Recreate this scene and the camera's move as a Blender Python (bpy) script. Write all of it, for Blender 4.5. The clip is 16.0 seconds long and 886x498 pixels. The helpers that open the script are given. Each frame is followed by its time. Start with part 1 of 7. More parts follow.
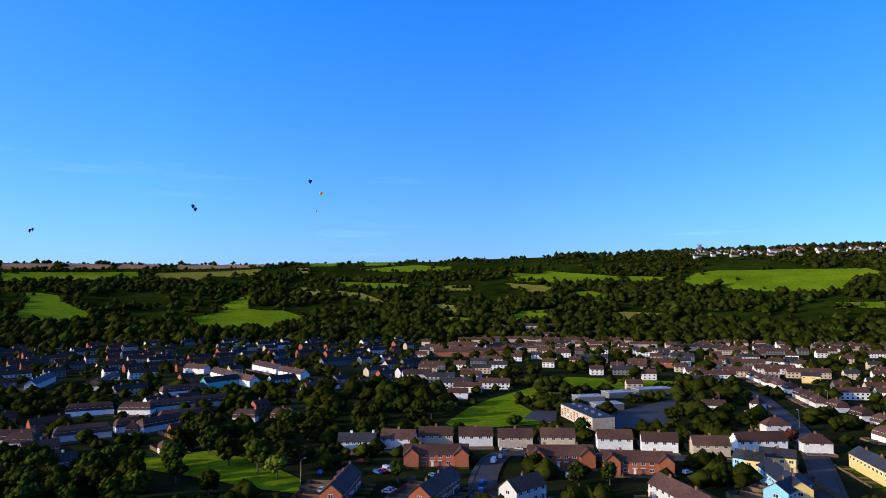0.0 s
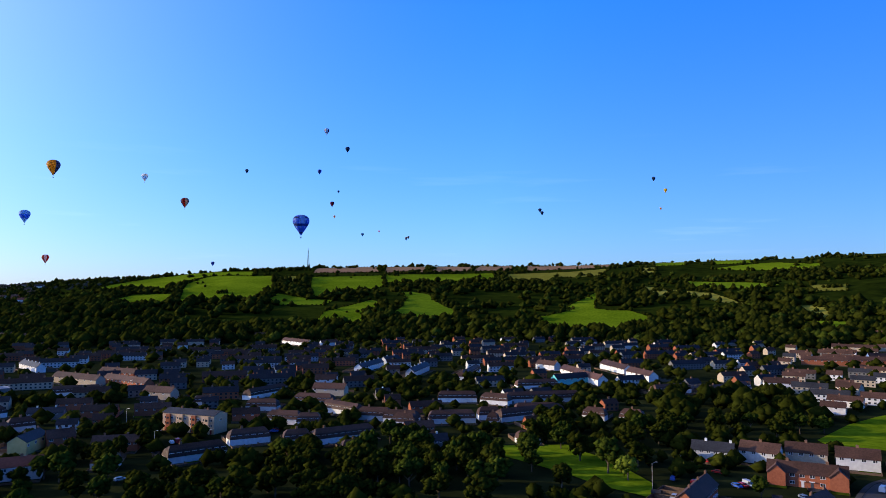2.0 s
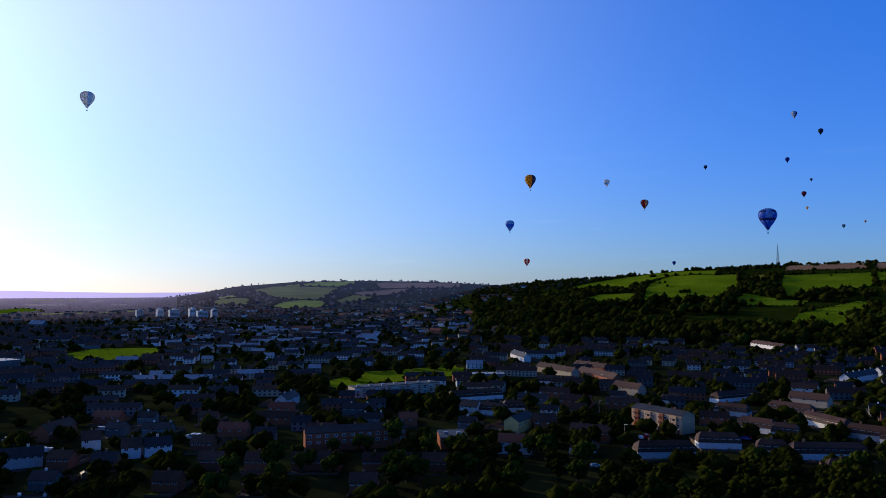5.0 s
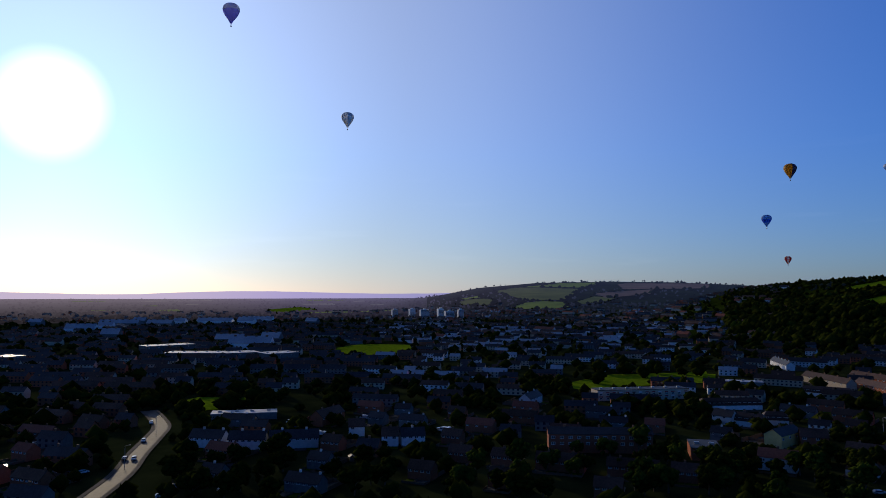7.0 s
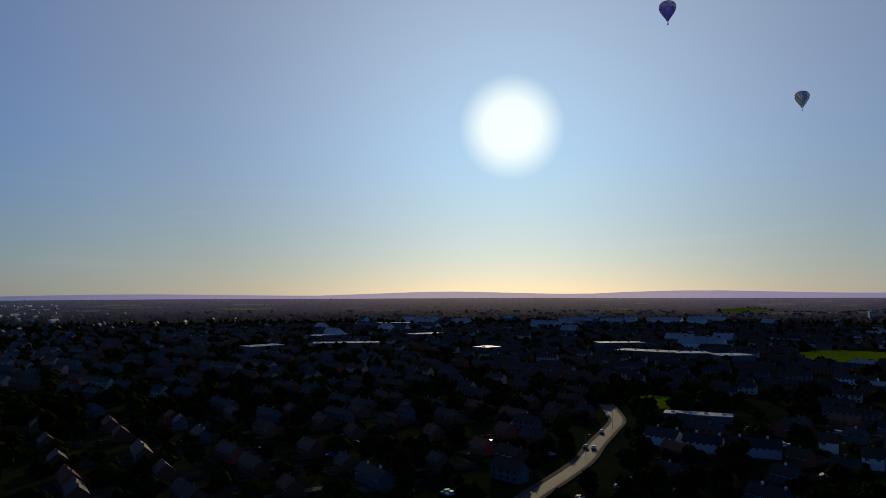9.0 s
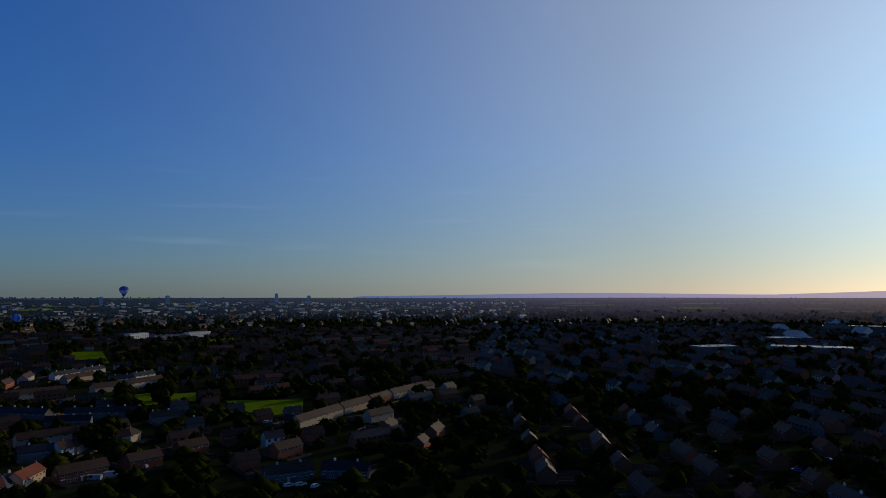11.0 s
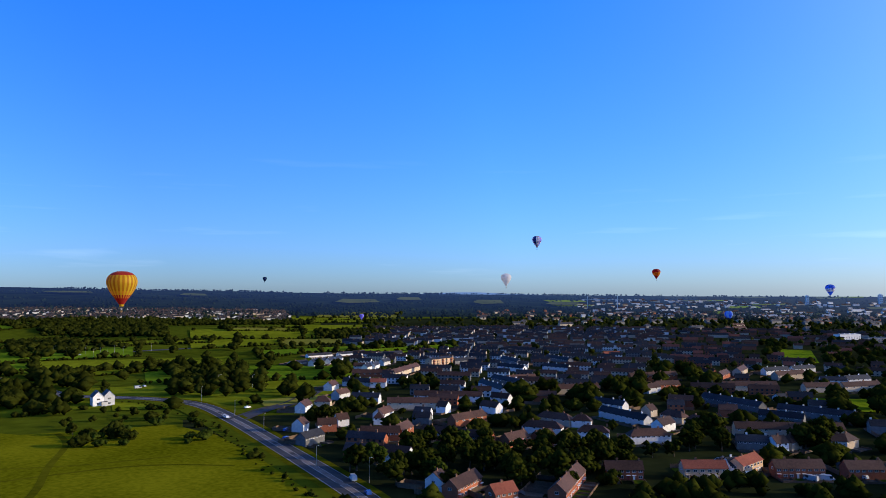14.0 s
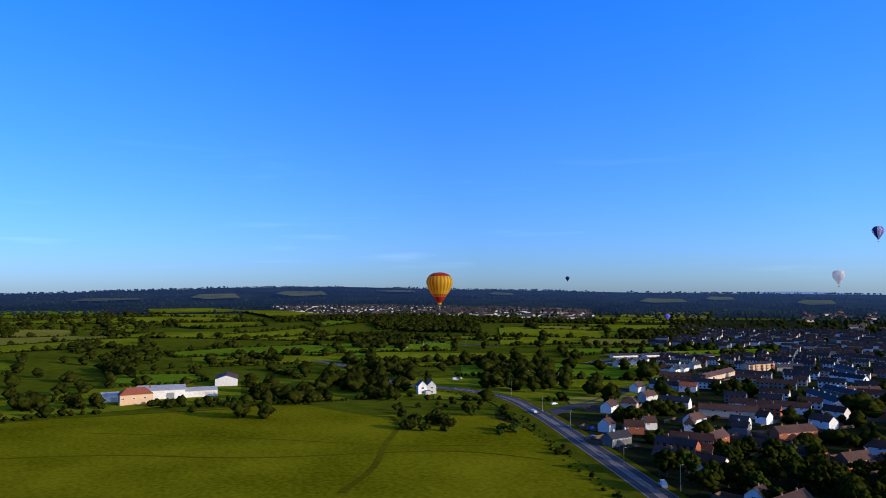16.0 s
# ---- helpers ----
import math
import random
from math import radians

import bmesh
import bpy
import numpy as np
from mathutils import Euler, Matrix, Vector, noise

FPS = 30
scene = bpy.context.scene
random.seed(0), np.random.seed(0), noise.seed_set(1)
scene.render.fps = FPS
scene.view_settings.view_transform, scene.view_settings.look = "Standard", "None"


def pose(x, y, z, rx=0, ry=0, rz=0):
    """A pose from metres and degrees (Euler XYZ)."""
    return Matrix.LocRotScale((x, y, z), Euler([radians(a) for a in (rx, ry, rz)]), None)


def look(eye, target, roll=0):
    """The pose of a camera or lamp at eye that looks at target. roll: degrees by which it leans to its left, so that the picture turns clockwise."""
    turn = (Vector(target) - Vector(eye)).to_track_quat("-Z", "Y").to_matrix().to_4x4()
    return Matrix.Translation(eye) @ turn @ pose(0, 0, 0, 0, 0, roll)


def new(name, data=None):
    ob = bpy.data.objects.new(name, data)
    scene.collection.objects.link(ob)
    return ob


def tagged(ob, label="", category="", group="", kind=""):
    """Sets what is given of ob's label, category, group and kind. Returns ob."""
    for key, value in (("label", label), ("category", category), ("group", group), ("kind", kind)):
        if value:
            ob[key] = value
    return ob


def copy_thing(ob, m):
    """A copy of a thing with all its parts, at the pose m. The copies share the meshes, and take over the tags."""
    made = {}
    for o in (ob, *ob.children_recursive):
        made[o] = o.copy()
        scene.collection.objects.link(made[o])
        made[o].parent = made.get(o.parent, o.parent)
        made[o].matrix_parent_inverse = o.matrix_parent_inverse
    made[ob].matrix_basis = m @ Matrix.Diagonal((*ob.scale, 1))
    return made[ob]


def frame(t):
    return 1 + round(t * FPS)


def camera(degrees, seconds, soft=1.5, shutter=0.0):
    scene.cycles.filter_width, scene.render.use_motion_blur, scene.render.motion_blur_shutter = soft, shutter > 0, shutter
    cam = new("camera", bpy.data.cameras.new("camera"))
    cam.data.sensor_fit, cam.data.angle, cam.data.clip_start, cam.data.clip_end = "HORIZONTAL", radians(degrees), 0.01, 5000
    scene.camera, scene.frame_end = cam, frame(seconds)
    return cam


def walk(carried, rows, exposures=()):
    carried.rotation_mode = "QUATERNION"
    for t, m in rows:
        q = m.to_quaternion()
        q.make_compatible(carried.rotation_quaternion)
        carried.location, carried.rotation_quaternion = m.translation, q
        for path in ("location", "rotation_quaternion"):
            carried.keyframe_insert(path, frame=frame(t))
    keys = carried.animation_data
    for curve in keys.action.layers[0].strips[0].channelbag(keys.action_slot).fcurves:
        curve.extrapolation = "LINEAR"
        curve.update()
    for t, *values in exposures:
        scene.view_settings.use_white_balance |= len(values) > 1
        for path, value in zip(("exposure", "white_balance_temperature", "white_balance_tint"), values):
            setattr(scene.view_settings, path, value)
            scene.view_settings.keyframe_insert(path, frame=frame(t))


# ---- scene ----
cam = camera(64.05, 16.0, soft=0.8)
ROWS = [(0.0, 0.0, 3.47, -0.05), (0.5, 6.98, 3.48, -0.03), (1.0, 13.87, 3.48, -0.03), (1.5, 20.7, 3.48, 0), (2.0, 27.37, 3.47, 0.02), (2.5, 33.93, 3.45, 0.02),
        (3.0, 40.5, 3.43, 0.04), (3.5, 47.07, 3.41, 0.05), (4.0, 53.64, 3.39, 0.03), (4.2, 56.23, 3.39, 0.02), (4.7, 61.3, 3.4, 0.03), (5.2, 64.6, 3.42, 0.05),
        (5.7, 66.9, 3.45, 0.06), (6.0, 68.7, 3.47, 0.07), (6.3, 71.3, 3.49, 0.08), (6.5, 74.1, 3.49, 0.08), (7.0, 82.7, 3.48, 0.05), (7.5, 91.45, 3.46, 0.03)]
ROWS += [(8.0, 100.2, 3.46, 0), (8.5, 109.0, 3.46, -0.06), (8.7, 112.5, 3.46, -0.1), (10.8, 149.25, 3.43, -0.2), (11.0, 152.79, 3.45, -0.2), (11.5, 161.65, 3.48, -0.16),
         (12.0, 170.46, 3.48, -0.17), (12.5, 179.28, 3.48, -0.15), (13.0, 188.09, 3.48, -0.18), (13.5, 196.85, 3.49, -0.19), (14.0, 205.64, 3.5, -0.16),
         (14.5, 214.41, 3.52, -0.15), (14.9, 221.45, 3.52, -0.13), (15.0, 222.95, 3.52, -0.12), (15.1, 223.96, 3.52, -0.13), (15.3, 225.0, 3.52, -0.14),
         (15.5, 225.5, 3.52, -0.15), (15.7, 226.95, 3.52, -0.15), (16.0, 229.72, 3.51, -0.15)]
walk(cam, [(t, pose(0, 0, 70, 90 + pitch, -roll, yaw)) for t, yaw, pitch, roll in ROWS],
     exposures=[(0.0, 0.03, 6560, 8.5), (2.0, 0.0, 6750, 12), (3.5, -0.32, 6850, 18), (4.2, -0.68, 6700, 14), (6.3, -1.15, 6500, 10), (7.0, -1.52, 6550, 9.5), (7.5, -1.72, 6700, 9),
                (8.0, -1.95, 7150, 5), (8.7, -2.17, 7450, 2), (10.8, -2.02, 7450, 0), (11.5, -1.6, 6950, 4), (12.5, -0.85, 6650, 8), (13.5, -0.3, 6700, 10), (14.0, -0.1, 6700, 10), (14.5, -0.02, 6950, 10), (15.4, 0.0, 6850, 10), (16.0, -0.18, 6500, 10)])

# ---- sky and sun ----
SUN_AZ, SUN_EL = 112.1, 13.1
SUN_WAY = Vector((-math.sin(radians(SUN_AZ)) * math.cos(radians(SUN_EL)), math.cos(radians(SUN_AZ)) * math.cos(radians(SUN_EL)), math.sin(radians(SUN_EL))))
SKY_LOW, SKY_HIGH, SKY_TOP, SKY_SUNWARD = (0.64, 1.07, 2.42, 1), (0.2, 1.26, 3.6, 1), (0.04, 0.15, 0.52, 1), (0.125, 0.4, 0.89, 1)
SKY_SUNWARD_LOW = (0.31, 0.345, 0.4, 1)
GLOW_WIDE, GLOW_NEAR, GLOW_DISC = (3.45, 4.4, 6.7), (2.6, 2.2, 1.5), (34.0, 39.0, 45.0)
world = bpy.data.worlds.new("evening_sky")
scene.world = world
world.use_nodes = True
wn, wl = world.node_tree.nodes, world.node_tree.links
wn.clear()
sky = wn.new("ShaderNodeTexSky")
sky.sky_type, sky.sun_disc = "NISHITA", False
sky.sun_elevation, sky.sun_rotation = radians(SUN_EL), radians(-SUN_AZ)
sky.altitude, sky.air_density, sky.dust_density, sky.ozone_density = 100, 1.0, 0.4, 2.0
# the tint of the clear air: deeper overhead and away from the sun
coord = wn.new("ShaderNodeTexCoord")
split = wn.new("ShaderNodeSeparateXYZ")
wl.new(coord.outputs["Generated"], split.inputs[0])
height = wn.new("ShaderNodeMapRange")
height.inputs["From Min"].default_value, height.inputs["From Max"].default_value = 0.0, 0.4
wl.new(split.outputs["Z"], height.inputs["Value"])
air = wn.new("ShaderNodeMix")
air.data_type = "RGBA"
air.inputs["A"].default_value, air.inputs["B"].default_value = SKY_LOW, SKY_HIGH
wl.new(height.outputs[0], air.inputs["Factor"])
zenith = wn.new("ShaderNodeMapRange")
zenith.inputs["From Min"].default_value, zenith.inputs["From Max"].default_value = 0.38, 0.72
wl.new(split.outputs["Z"], zenith.inputs["Value"])
deep = wn.new("ShaderNodeMix")
deep.data_type = "RGBA"
deep.inputs["B"].default_value = SKY_TOP
wl.new(zenith.outputs[0], deep.inputs["Factor"])
wl.new(air.outputs["Result"], deep.inputs["A"])
dot = wn.new("ShaderNodeVectorMath")
dot.operation = "DOT_PRODUCT"
wl.new(coord.outputs["Generated"], dot.inputs[0])
dot.inputs[1].default_value = SUN_WAY
side = wn.new("ShaderNodeMapRange")
side.inputs["From Min"].default_value, side.inputs["From Max"].default_value = 0.05, 0.9
wl.new(dot.outputs["Value"], side.inputs["Value"])
warm = wn.new("ShaderNodeMix")
warm.data_type = "RGBA"
haze_height = wn.new("ShaderNodeMapRange")
haze_height.inputs["From Min"].default_value, haze_height.inputs["From Max"].default_value = 0.0, 0.19
wl.new(split.outputs["Z"], haze_height.inputs["Value"])
sunward = wn.new("ShaderNodeMix")
sunward.data_type = "RGBA"
sunward.inputs["A"].default_value, sunward.inputs["B"].default_value = SKY_SUNWARD_LOW, SKY_SUNWARD
wl.new(haze_height.outputs[0], sunward.inputs["Factor"])
wl.new(sunward.outputs["Result"], warm.inputs["B"])
wl.new(side.outputs[0], warm.inputs["Factor"])
wl.new(deep.outputs["Result"], warm.inputs["A"])
rich = wn.new("ShaderNodeMix")
rich.data_type, rich.blend_type = "RGBA", "MULTIPLY"
rich.inputs["Factor"].default_value = 1.0
wl.new(sky.outputs[0], rich.inputs["A"])
wl.new(warm.outputs["Result"], rich.inputs["B"])


def glare(before, start, end, power, colour, blend):
    """The glare round the sun itself."""
    near, sharp, add = wn.new("ShaderNodeMapRange"), wn.new("ShaderNodeMath"), wn.new("ShaderNodeMix")
    near.inputs["From Min"].default_value, near.inputs["From Max"].default_value = start, end
    wl.new(dot.outputs["Value"], near.inputs["Value"])
    sharp.operation, sharp.inputs[1].default_value = "POWER", power
    wl.new(near.outputs[0], sharp.inputs[0])
    add.data_type, add.blend_type = "RGBA", blend
    wl.new(sharp.outputs[0], add.inputs["Factor"])
    wl.new(before, add.inputs["A"])
    add.inputs["B"].default_value = (*colour, 1)
    return add.outputs["Result"]


# the half of the sky round the sun is the brighter one
lift = wn.new("ShaderNodeMapRange")
lift.inputs["From Min"].default_value, lift.inputs["From Max"].default_value = -0.4, 0.85
lift.inputs["To Min"].default_value, lift.inputs["To Max"].default_value = 0.86, 1.75
wl.new(dot.outputs["Value"], lift.inputs["Value"])
lifted = wn.new("ShaderNodeVectorMath")
lifted.operation = "SCALE"
wl.new(glare(glare(rich.outputs["Result"], -0.2, 1.0, 3.4, GLOW_WIDE, "ADD"), 0.3, 1.0, 3.5, GLOW_NEAR, "ADD"), lifted.inputs[0])
wl.new(lift.outputs[0], lifted.inputs["Scale"])
bright = glare(glare(lifted.outputs[0], 0.9, 1.0, 2.0, (2.6, 3.2, 4.2), "ADD"), 0.9972, 0.9994, 1.4, GLOW_DISC, "MIX")
# thin streaks of cloud low over the horizon
stretch, streak, cut, low, high, veil, cloud = (wn.new("ShaderNode" + k) for k in ("VectorMath", "TexNoise", "MapRange", "MapRange", "MapRange", "Math", "Mix"))
stretch.operation, stretch.inputs[1].default_value = "MULTIPLY", (2.6, 2.6, 34.0)
wl.new(coord.outputs["Generated"], stretch.inputs[0])
wl.new(stretch.outputs[0], streak.inputs["Vector"])
streak.inputs["Scale"].default_value, streak.inputs["Detail"].default_value = 1.6, 5
cut.inputs["From Min"].default_value, cut.inputs["From Max"].default_value, cut.inputs["To Max"].default_value = 0.6, 0.78, 0.5
wl.new(streak.outputs["Fac"], cut.inputs["Value"])
low.inputs["From Min"].default_value, low.inputs["From Max"].default_value = 0.005, 0.03
high.inputs["From Min"].default_value, high.inputs["From Max"].default_value = 0.22, 0.08
for edge in (low, high):
    wl.new(split.outputs["Z"], edge.inputs["Value"])
veil.operation = "MULTIPLY"
wl.new(low.outputs[0], veil.inputs[0])
wl.new(high.outputs[0], veil.inputs[1])
thin = wn.new("ShaderNodeMath")
thin.operation = "MULTIPLY"
wl.new(veil.outputs[0], thin.inputs[0])
wl.new(cut.outputs[0], thin.inputs[1])
cloud.data_type, cloud.blend_type = "RGBA", "ADD"
wl.new(thin.outputs[0], cloud.inputs["Factor"])
wl.new(bright, cloud.inputs["A"])
cloud.inputs["B"].default_value = (1.5, 1.5, 1.7, 1)
back = wn.new("ShaderNodeBackground")
back.inputs["Strength"].default_value = 0.12
wl.new(cloud.outputs["Result"], back.inputs["Color"])
wout = wn.new("ShaderNodeOutputWorld")
wl.new(back.outputs[0], wout.inputs[0])
sun = new("sun", bpy.data.lights.new("sun", "SUN"))
sun.data.energy, sun.data.angle, sun.data.color = 5.0, radians(0.6), (1.0, 0.81, 0.55)
sun.matrix_world = look(SUN_WAY * 300, (0, 0, 0))


# ---- materials ----
def mat(name, low, high, scale=0.5, rough=0.85, bump=0.0, coarse=0.02, metal=0.0, spec=0.12, own=0.0):
    """Two-scale mottled surface; own: how far each object differs in brightness."""
    m = bpy.data.materials.new(name)
    m.use_nodes = True
    n, l = m.node_tree.nodes, m.node_tree.links
    b = n["Principled BSDF"]
    b.inputs["Roughness"].default_value, b.inputs["Metallic"].default_value = rough, metal
    b.inputs["Specular IOR Level"].default_value = spec
    geo = n.new("ShaderNodeNewGeometry")
    fine, wide = n.new("ShaderNodeTexNoise"), n.new("ShaderNodeTexNoise")
    fine.inputs["Scale"].default_value, wide.inputs["Scale"].default_value = scale, coarse
    fine.inputs["Detail"].default_value = wide.inputs["Detail"].default_value = 4
    for tex in (fine, wide):
        l.new(geo.outputs["Position"], tex.inputs["Vector"])
    both = n.new("ShaderNodeMath")
    l.new(fine.outputs["Fac"], both.inputs[0])
    l.new(wide.outputs["Fac"], both.inputs[1])
    spread = n.new("ShaderNodeMapRange")
    spread.inputs["From Min"].default_value, spread.inputs["From Max"].default_value = 0.7, 1.3
    l.new(both.outputs[0], spread.inputs["Value"])
    mix = n.new("ShaderNodeMix")
    mix.data_type = "RGBA"
    mix.inputs["A"].default_value, mix.inputs["B"].default_value = (*low, 1), (*high, 1)
    l.new(spread.outputs[0], mix.inputs["Factor"])
    last = mix.outputs["Result"]
    if own:
        info, hsv, lift = n.new("ShaderNodeObjectInfo"), n.new("ShaderNodeHueSaturation"), n.new("ShaderNodeMapRange")
        lift.inputs["To Min"].default_value, lift.inputs["To Max"].default_value = 1 - own, 1 + own
        l.new(info.outputs["Random"], lift.inputs["Value"])
        l.new(lift.outputs[0], hsv.inputs["Value"])
        l.new(last, hsv.inputs["Color"])
        last = hsv.outputs[0]
    l.new(last, b.inputs["Base Color"])
    if bump:
        bp = n.new("ShaderNodeBump")
        bp.inputs["Strength"].default_value, bp.inputs["Distance"].default_value = 0.6, bump
        l.new(fine.outputs["Fac"], bp.inputs["Height"])
        l.new(bp.outputs[0], b.inputs["Normal"])
    return m


def leafy(name, low, high):
    """Foliage: each clump its own tone."""
    m = mat(name, low, high, 0.35, 0.75, 0.0, 0.06, spec=0.0)
    n, l = m.node_tree.nodes, m.node_tree.links
    b = n["Principled BSDF"]
    geo, hsv, lift = n.new("ShaderNodeNewGeometry"), n.new("ShaderNodeHueSaturation"), n.new("ShaderNodeMapRange")
    lift.inputs["To Min"].default_value, lift.inputs["To Max"].default_value = 0.65, 1.25
    l.new(geo.outputs["Random Per Island"], lift.inputs["Value"])
    l.new(lift.outputs[0], hsv.inputs["Value"])
    l.new(b.inputs["Base Color"].links[0].from_socket, hsv.inputs["Color"])
    l.new(hsv.outputs[0], b.inputs["Base Color"])
    return m


GRASS = mat("meadow_grass", (0.065, 0.125, 0.004), (0.195, 0.28, 0.012), 0.25, 0.95, 0.15, 0.012, spec=0.0)
MEADOW = mat("mown_meadow", (0.08, 0.088, 0.002), (0.205, 0.198, 0.007), 0.5, 0.95, 0.03, 0.018, spec=0.0)
TRODDEN = mat("trodden_grass", (0.06, 0.064, 0.003), (0.12, 0.118, 0.006), 0.3, 0.95, 0.1, 0.02, spec=0.0)
GRASS_DEEP = mat("pasture_grass", (0.075, 0.14, 0.006), (0.15, 0.235, 0.012), 0.12, 0.95, 0.1, 0.008, spec=0.0)
GRASS_PALE = mat("dry_grass", (0.2, 0.2, 0.03), (0.3, 0.28, 0.05), 0.12, 0.95, 0.1, 0.01, spec=0.0)
PASTURE = mat("grazed_pasture", (0.09, 0.115, 0.005), (0.2, 0.23, 0.012), 0.1, 0.95, 0.1, 0.009, spec=0.0)
ROUGH_PASTURE = mat("rough_pasture", (0.045, 0.06, 0.004), (0.1, 0.125, 0.008), 0.1, 0.95, 0.1, 0.007, spec=0.0)
HAY = mat("cut_hay_field", (0.15, 0.15, 0.02), (0.22, 0.21, 0.035), 0.1, 0.95, 0.1, 0.009, spec=0.0)
SOIL = mat("ploughed_soil", (0.24, 0.14, 0.08), (0.36, 0.22, 0.13), 0.1, 0.95, 0.1, 0.008, spec=0.0)
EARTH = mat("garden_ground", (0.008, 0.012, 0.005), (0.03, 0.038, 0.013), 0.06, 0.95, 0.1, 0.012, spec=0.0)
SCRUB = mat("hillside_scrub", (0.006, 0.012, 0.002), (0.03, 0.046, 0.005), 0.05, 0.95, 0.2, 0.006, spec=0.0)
ASPHALT = mat("asphalt", (0.04, 0.04, 0.043), (0.065, 0.063, 0.062), 0.8, 0.7, 0.01, 0.05, spec=0.1)
PAVING = mat("paving", (0.05, 0.048, 0.046), (0.09, 0.085, 0.08), 1.2, 0.9, 0.01, 0.08, spec=0.04)
GRAVEL = mat("gravel", (0.09, 0.08, 0.065), (0.16, 0.14, 0.115), 1.6, 0.95, 0.02, 0.2, spec=0.03)
LAWN = mat("garden_lawn", (0.03, 0.05, 0.005), (0.075, 0.105, 0.01), 0.3, 0.95, 0.05, 0.05, spec=0.0)
HATCH = mat("worn_hatching", (0.12, 0.1, 0.09), (0.24, 0.21, 0.2), 1.5, 0.85, 0, 0.2)
PAINT = mat("road_paint", (0.4, 0.4, 0.38), (0.55, 0.54, 0.52), 2.0, 0.7, 0, 0.2)
WALLS = {
    "w": mat("white_render", (0.56, 0.55, 0.53), (0.76, 0.75, 0.72), 0.7, 0.85, 0.01, 0.05, own=0.25),
    "c": mat("cream_pebbledash", (0.4, 0.32, 0.23), (0.55, 0.45, 0.33), 0.9, 0.9, 0.02, 0.05, own=0.15),
    "b": mat("red_brick", (0.24, 0.075, 0.04), (0.36, 0.12, 0.06), 1.5, 0.9, 0.02, 0.06, own=0.15),
    "y": mat("yellow_render", (0.62, 0.45, 0.16), (0.74, 0.56, 0.23), 0.7, 0.85, 0.01, 0.05),
    "u": mat("sky_blue_render", (0.2, 0.45, 0.62), (0.28, 0.55, 0.72), 0.7, 0.85, 0.01, 0.05),
    "t": mat("turquoise_render", (0.1, 0.5, 0.48), (0.15, 0.6, 0.57), 0.7, 0.85, 0.01, 0.05),
    "g": mat("grey_render", (0.11, 0.11, 0.11), (0.19, 0.185, 0.175), 0.7, 0.85, 0.01, 0.05, own=0.15),
    "o": mat("buff_brick", (0.5, 0.33, 0.2), (0.62, 0.43, 0.27), 1.5, 0.9, 0.02, 0.06),
}
ROOFS = {
    "n": mat("brown_roof_tiles", (0.045, 0.024, 0.018), (0.1, 0.052, 0.038), 1.4, 0.65, 0.04, 0.1, own=0.3, spec=0.15),
    "r": mat("red_roof_tiles", (0.2, 0.06, 0.04), (0.32, 0.1, 0.06), 1.4, 0.85, 0.04, 0.1, own=0.15),
    "s": mat("slate_roof", (0.018, 0.019, 0.023), (0.042, 0.043, 0.05), 1.4, 0.6, 0.03, 0.1, own=0.3, spec=0.2),
    "p": mat("pale_sheet_roof", (0.28, 0.3, 0.33), (0.42, 0.44, 0.47), 0.5, 0.6, 0.0, 0.05, spec=0.5),
}
FRAME = mat("white_window_frame", (0.7, 0.7, 0.7), (0.8, 0.8, 0.8), 2.0, 0.5, 0, 0.2)
GLASS = mat("window_glass", (0.02, 0.025, 0.03), (0.04, 0.045, 0.05), 0.5, 0.06, 0, 0.1, spec=0.8)
DOORS = [mat("door_paint_dark", (0.05, 0.06, 0.08), (0.09, 0.1, 0.12), 1.0, 0.5), mat("door_paint_red", (0.3, 0.04, 0.03), (0.4, 0.06, 0.05), 1.0, 0.5),
         mat("door_paint_white", (0.65, 0.65, 0.65), (0.75, 0.75, 0.75), 1.0, 0.5)]
STACK = mat("chimney_brick", (0.16, 0.085, 0.055), (0.26, 0.14, 0.09), 1.5, 0.9, 0.02, 0.1)
BARK = mat("bark", (0.07, 0.05, 0.035), (0.13, 0.1, 0.07), 1.5, 0.95, 0.03, 0.2)
LEAF = [leafy("oak_leaves", (0.012, 0.016, 0.002), (0.031, 0.037, 0.005)), leafy("ash_leaves", (0.018, 0.03, 0.004), (0.046, 0.062, 0.008)),
        leafy("willow_leaves", (0.04, 0.06, 0.012), (0.08, 0.1, 0.024)), leafy("copper_leaves", (0.06, 0.02, 0.012), (0.1, 0.03, 0.02)),
        leafy("lime_leaves", (0.08, 0.11, 0.012), (0.14, 0.17, 0.02))]
WOOD_FENCE = mat("fence_wood", (0.1, 0.065, 0.04), (0.18, 0.12, 0.08), 1.5, 0.9, 0.01, 0.2)
STEEL = mat("galvanised_steel", (0.35, 0.36, 0.37), (0.5, 0.5, 0.5), 1.0, 0.45, 0, 0.2, metal=0.8)
TYRE = mat("tyre_rubber", (0.02, 0.02, 0.02), (0.035, 0.035, 0.035), 3.0, 0.9)
# blue emission stands in for the haze before far hills
HAZE = bpy.data.materials.new("distant_haze_glow")
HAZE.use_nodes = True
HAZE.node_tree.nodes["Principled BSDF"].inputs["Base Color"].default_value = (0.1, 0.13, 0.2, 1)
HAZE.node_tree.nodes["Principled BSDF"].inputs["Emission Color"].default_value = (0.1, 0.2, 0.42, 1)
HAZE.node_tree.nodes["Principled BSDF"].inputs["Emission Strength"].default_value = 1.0


